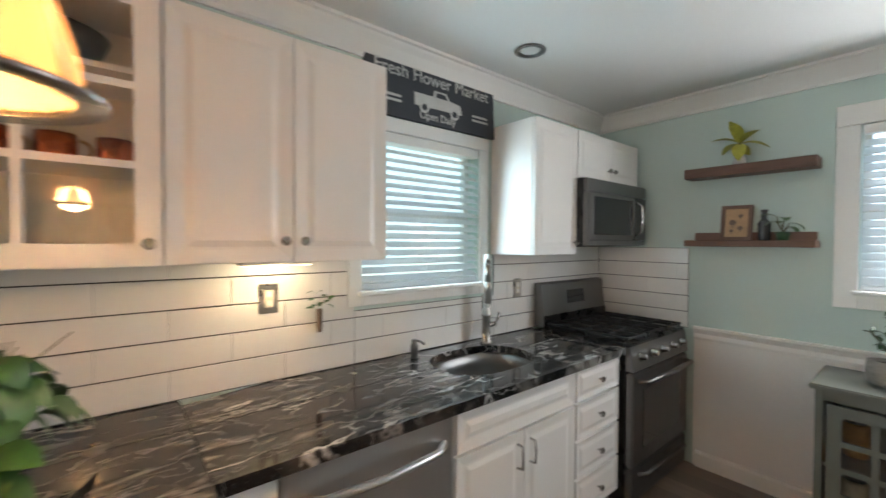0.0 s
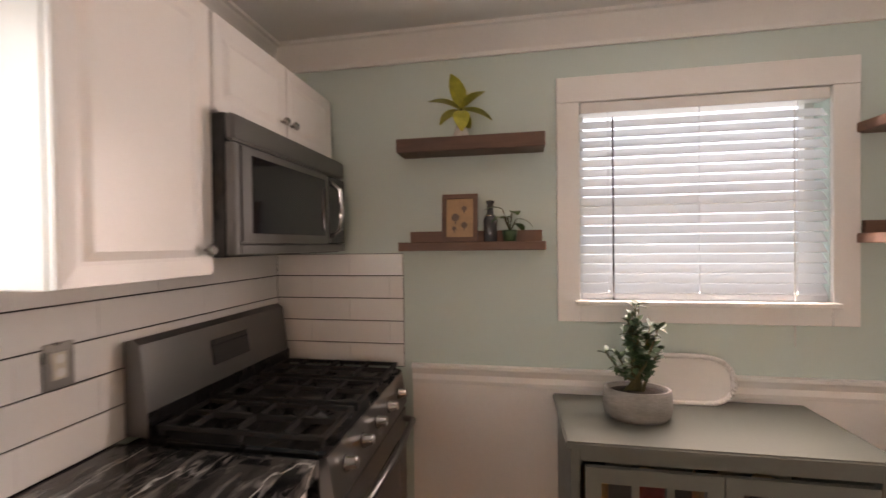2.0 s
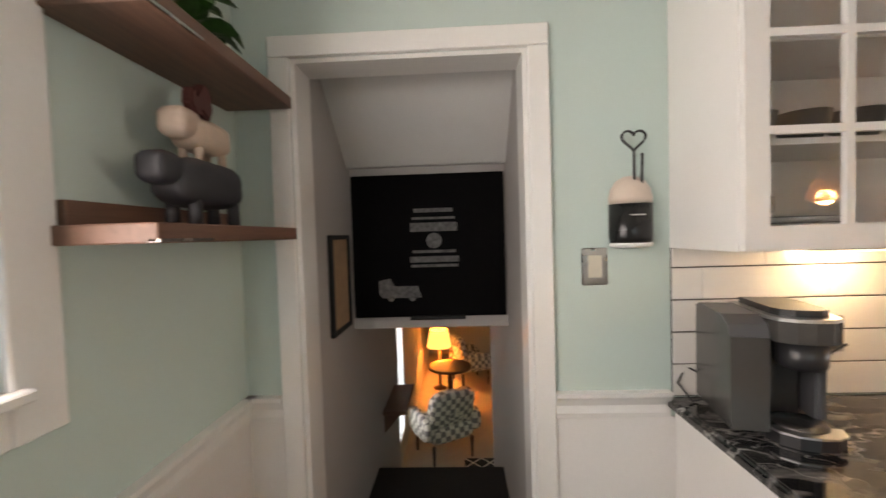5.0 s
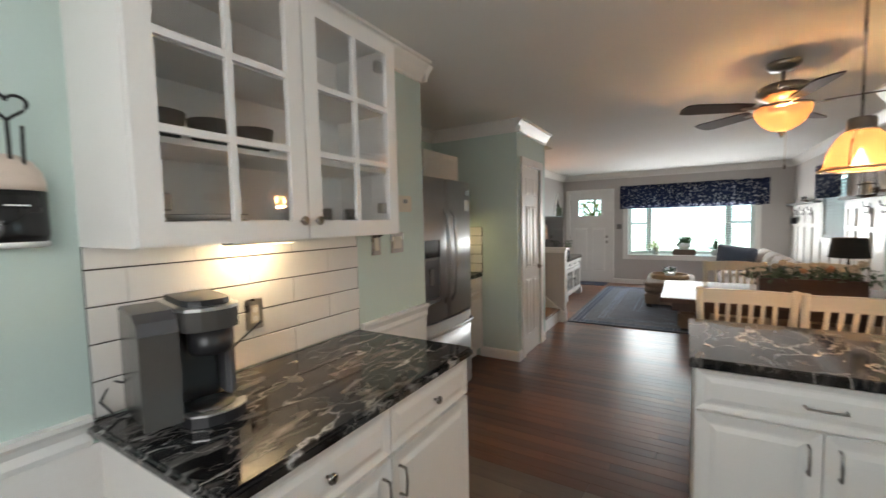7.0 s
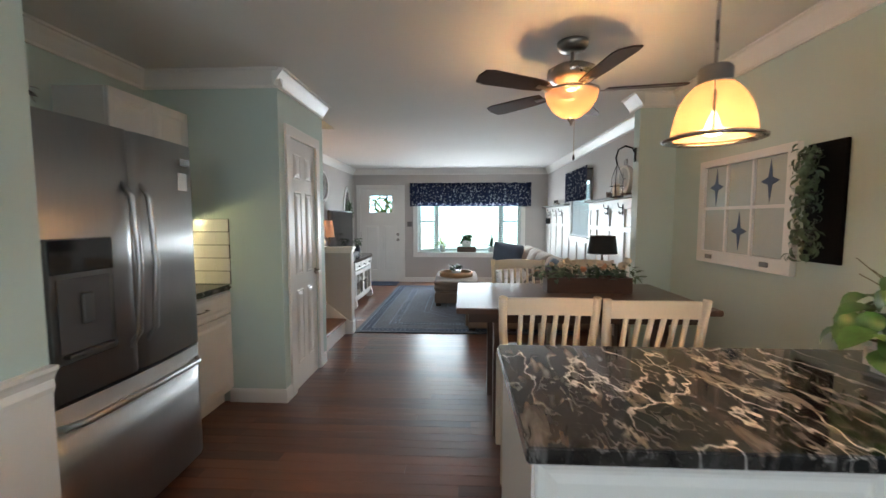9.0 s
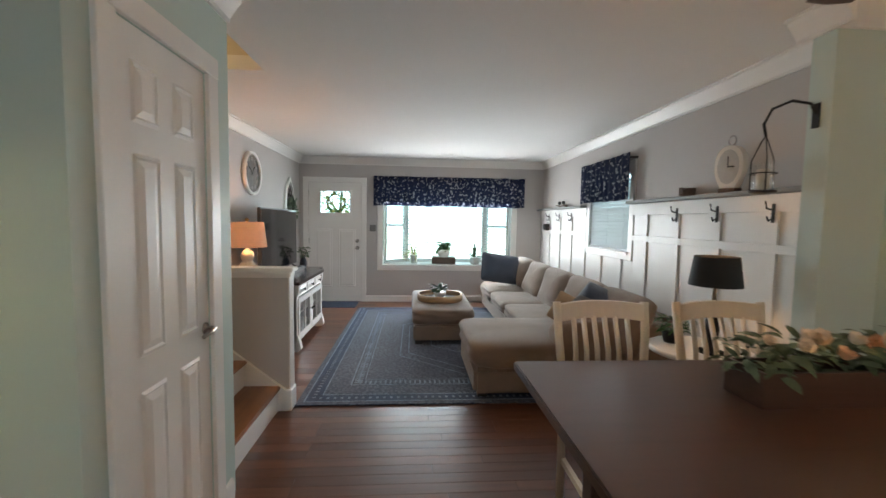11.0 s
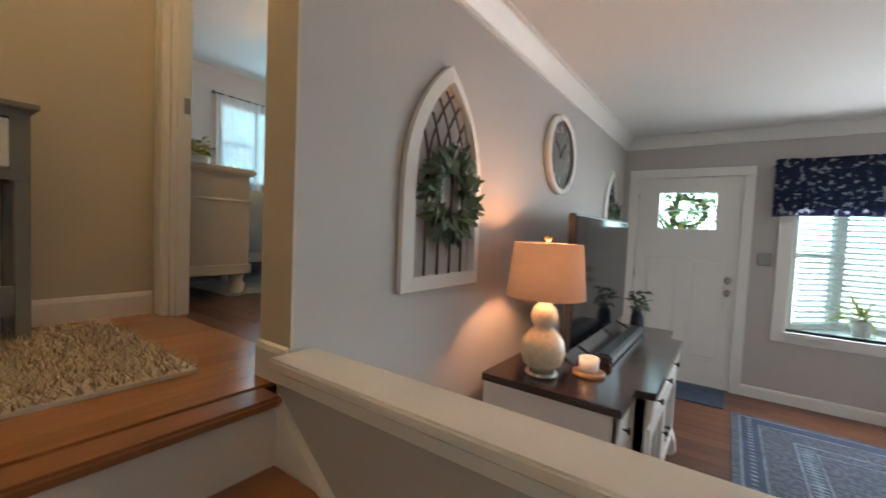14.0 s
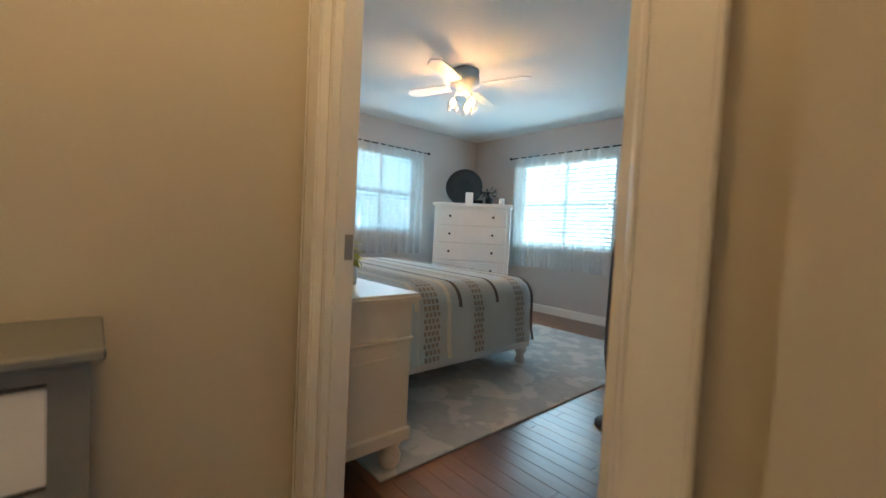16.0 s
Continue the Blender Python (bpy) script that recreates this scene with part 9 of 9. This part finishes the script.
# ---- boards and tiles ----
def boards(parent, x0, x1, y0, y1, z, width, length, material, along="x", seed=1, gap=0.0005, t=0.012, name="floorboard"):
    """Floorboards in staggered rows; alike boards share a mesh."""
    r = random.Random(seed)
    shared = {}
    a0, a1, b0, b1 = (x0, x1, y0, y1) if along == "x" else (y0, y1, x0, x1)
    n = max(1, round((b1 - b0) / width))
    wd = (b1 - b0) / n
    for i in range(n):
        at = a0
        first = True
        while at < a1 - 0.02:
            ln = length * (r.choice((0.35, 0.6, 0.85)) if first else r.choice((0.8, 1.0, 1.2)))
            first = False
            if at + ln > a1 - 0.25:
                ln = a1 - at
            key = round(ln, 2)
            if key not in shared:
                k = 0.0009
                lo = [(gap, gap), (ln - gap, gap), (ln - gap, wd - gap), (gap, wd - gap)]
                hi = [(gap + k, gap + k), (ln - gap - k, gap + k), (ln - gap - k, wd - gap - k), (gap + k, wd - gap - k)]
                vs = [(*p, -t) for p in lo] + [(*p, -k) for p in lo] + [(*p, 0) for p in hi]
                if along == "y":
                    vs = [(v, u, w) for u, v, w in vs]
                fs = [(0, 1, 5, 4), (1, 2, 6, 5), (2, 3, 7, 6), (3, 0, 4, 7), (4, 5, 9, 8), (5, 6, 10, 9), (6, 7, 11, 10), (7, 4, 8, 11), (8, 9, 10, 11)]
                if along == "y":
                    fs = [f[::-1] for f in fs]
                me = bpy.data.meshes.new(name)
                me.from_pydata(vs, [], fs)
                me.materials.append(material)
                shared[key] = me
            o = new(name, shared[key])
            o.parent = parent
            o.location = (at, b0 + wd * i, z) if along == "x" else (b0 + wd * i, at, z)
            at += ln


TILE_BASE = 0.912


def tiles(parent, origin, u, w, z0, z1, tw, th, first=0.0, normal=1, name="tile", gz=0.0046, gu=0.0004, t=0.007, material=None):
    """Running-bond tiles on a wall: u is the unit direction along it, normal the way out."""
    u, o = Vector(u), Vector(origin)
    nrm = Vector((0, 0, 1)).cross(u) * normal
    shared = {}
    for r in range(20):
        z_low, z_high = max(TILE_BASE + th * r, z0), min(TILE_BASE + th * (r + 1), z1)
        h = z_high - z_low
        if h < 0.012:
            continue
        at = -((tw / 2) if r % 2 else 0) - first
        while at < w:
            a, b = max(at, 0), min(at + tw, w)
            at += tw
            if b - a < 0.012:
                continue
            key = (round(b - a, 3), round(h, 3))
            if key not in shared:
                k = 0.0016
                ln = b - a
                lo = [(gu, gz / 2), (ln - gu, gz / 2), (ln - gu, h - gz / 2), (gu, h - gz / 2)]
                hi = [(gu + k, gz / 2 + k), (ln - gu - k, gz / 2 + k), (ln - gu - k, h - gz / 2 - k), (gu + k, h - gz / 2 - k)]
                pts = [(p, q, 0.0) for p, q in lo] + [(p, q, t - k) for p, q in lo] + [(p, q, t) for p, q in hi]
                vs = [tuple(u * p + nrm * d + Vector((0, 0, q))) for p, q, d in pts]
                fs = [(0, 1, 5, 4), (1, 2, 6, 5), (2, 3, 7, 6), (3, 0, 4, 7), (4, 5, 9, 8), (5, 6, 10, 9), (6, 7, 11, 10), (7, 4, 8, 11), (8, 9, 10, 11)]
                me = bpy.data.meshes.new(name)
                me.from_pydata(vs, [], fs)
                me.update()
                bm = bmesh.new()
                bm.from_mesh(me)
                bmesh.ops.recalc_face_normals(bm, faces=bm.faces[:])
                bm.to_mesh(me)
                bm.free()
                me.materials.append(material or M_tile)
                shared[key] = me
            ob = new(name, shared[key])
            ob.parent = parent
            ob.location = o + u * a + Vector((0, 0, z_low))


# dark bedding behind the tiles, then the tiles
def bed_of(name, bm):
    return struct(name, bm, M_grout, "dark grout bed behind white tiles", "tile backing")


g1 = bed_of("backsplash_east", B((-0.003, 0, 2.145, 3.54, 0.91, 1.41), (-0.003, 0, 1.215, 2.145, 0.91, 1.16), (-0.003, 0, 0.0, 1.215, 0.91, 1.46)))
tiles(g1, (-0.003, 3.54, 0), (0, -1, 0), 1.395, 0.91, 1.41, 0.4, 0.108, 0.12, -1)
tiles(g1, (-0.003, 2.143, 0), (0, -1, 0), 0.93, 0.91, 1.16, 0.4, 0.108, 0.05, -1)
tiles(g1, (-0.003, 1.213, 0), (0, -1, 0), 1.205, 0.91, 1.46, 0.4, 0.108, 0.28, -1)
g2 = bed_of("backsplash_south", B((-0.66, 0, 0, 0.003, 0.91, 1.45)))
tiles(g2, (-0.011, 0.003, 0), (-1, 0, 0), 0.648, 0.91, 1.45, 0.4, 0.108, 0.02, -1)
g3 = bed_of("backsplash_west", B((-3.17, -3.167, 1.46, 2.57, 0.91, 1.41)))
tiles(g3, (-3.167, 1.462, 0), (0, 1, 0), 1.106, 0.91, 1.41, 0.4, 0.108, 0.1, -1)
g4 = bed_of("backsplash_nook", B((-4.17, -3.565, 4.907, 4.91, 0.91, 1.40)))
tiles(g4, (-4.17, 4.907, 0), (1, 0, 0), 0.605, 0.91, 1.40, 0.2, 0.098, 0.0, -1)

M_kfloor = wood("grey_brown_plank_floor", (0.085, 0.06, 0.045), (0.17, 0.125, 0.095), 0.4, 2.2, (1, 10, 10))
boards(floor, -3.17, 0, 0.0, 3.165, 0, 0.15, 1.2, M_kfloor, "x", 3)
boards(floor, -4.17, 0, 3.165, 6.79, 0, 0.0835, 1.5, M_floor, "x", 4)
boards(floor, -4.21, 0, 6.79, 10.78, 0, 0.133, 2.2, M_floor, "x", 5)
boards(floor_hall, -5.45, -4.27, 4.4, 6.93, UP, 0.0835, 1.4, M_floor2, "y", 6)
# Hall oak toned down: the bedroom's dimmer blue light is put into its colour.
M_bedfloor = wood("dimmed_oak_bedroom_floor", (0.09, 0.033, 0.014), (0.20, 0.078, 0.033), 0.3, 2.2, (1, 14, 14), coat=0.25)
boards(floor_bed, -8.85, -4.29, 6.93, 11.0, UP, 0.0835, 2.0, M_bedfloor, "x", 7)
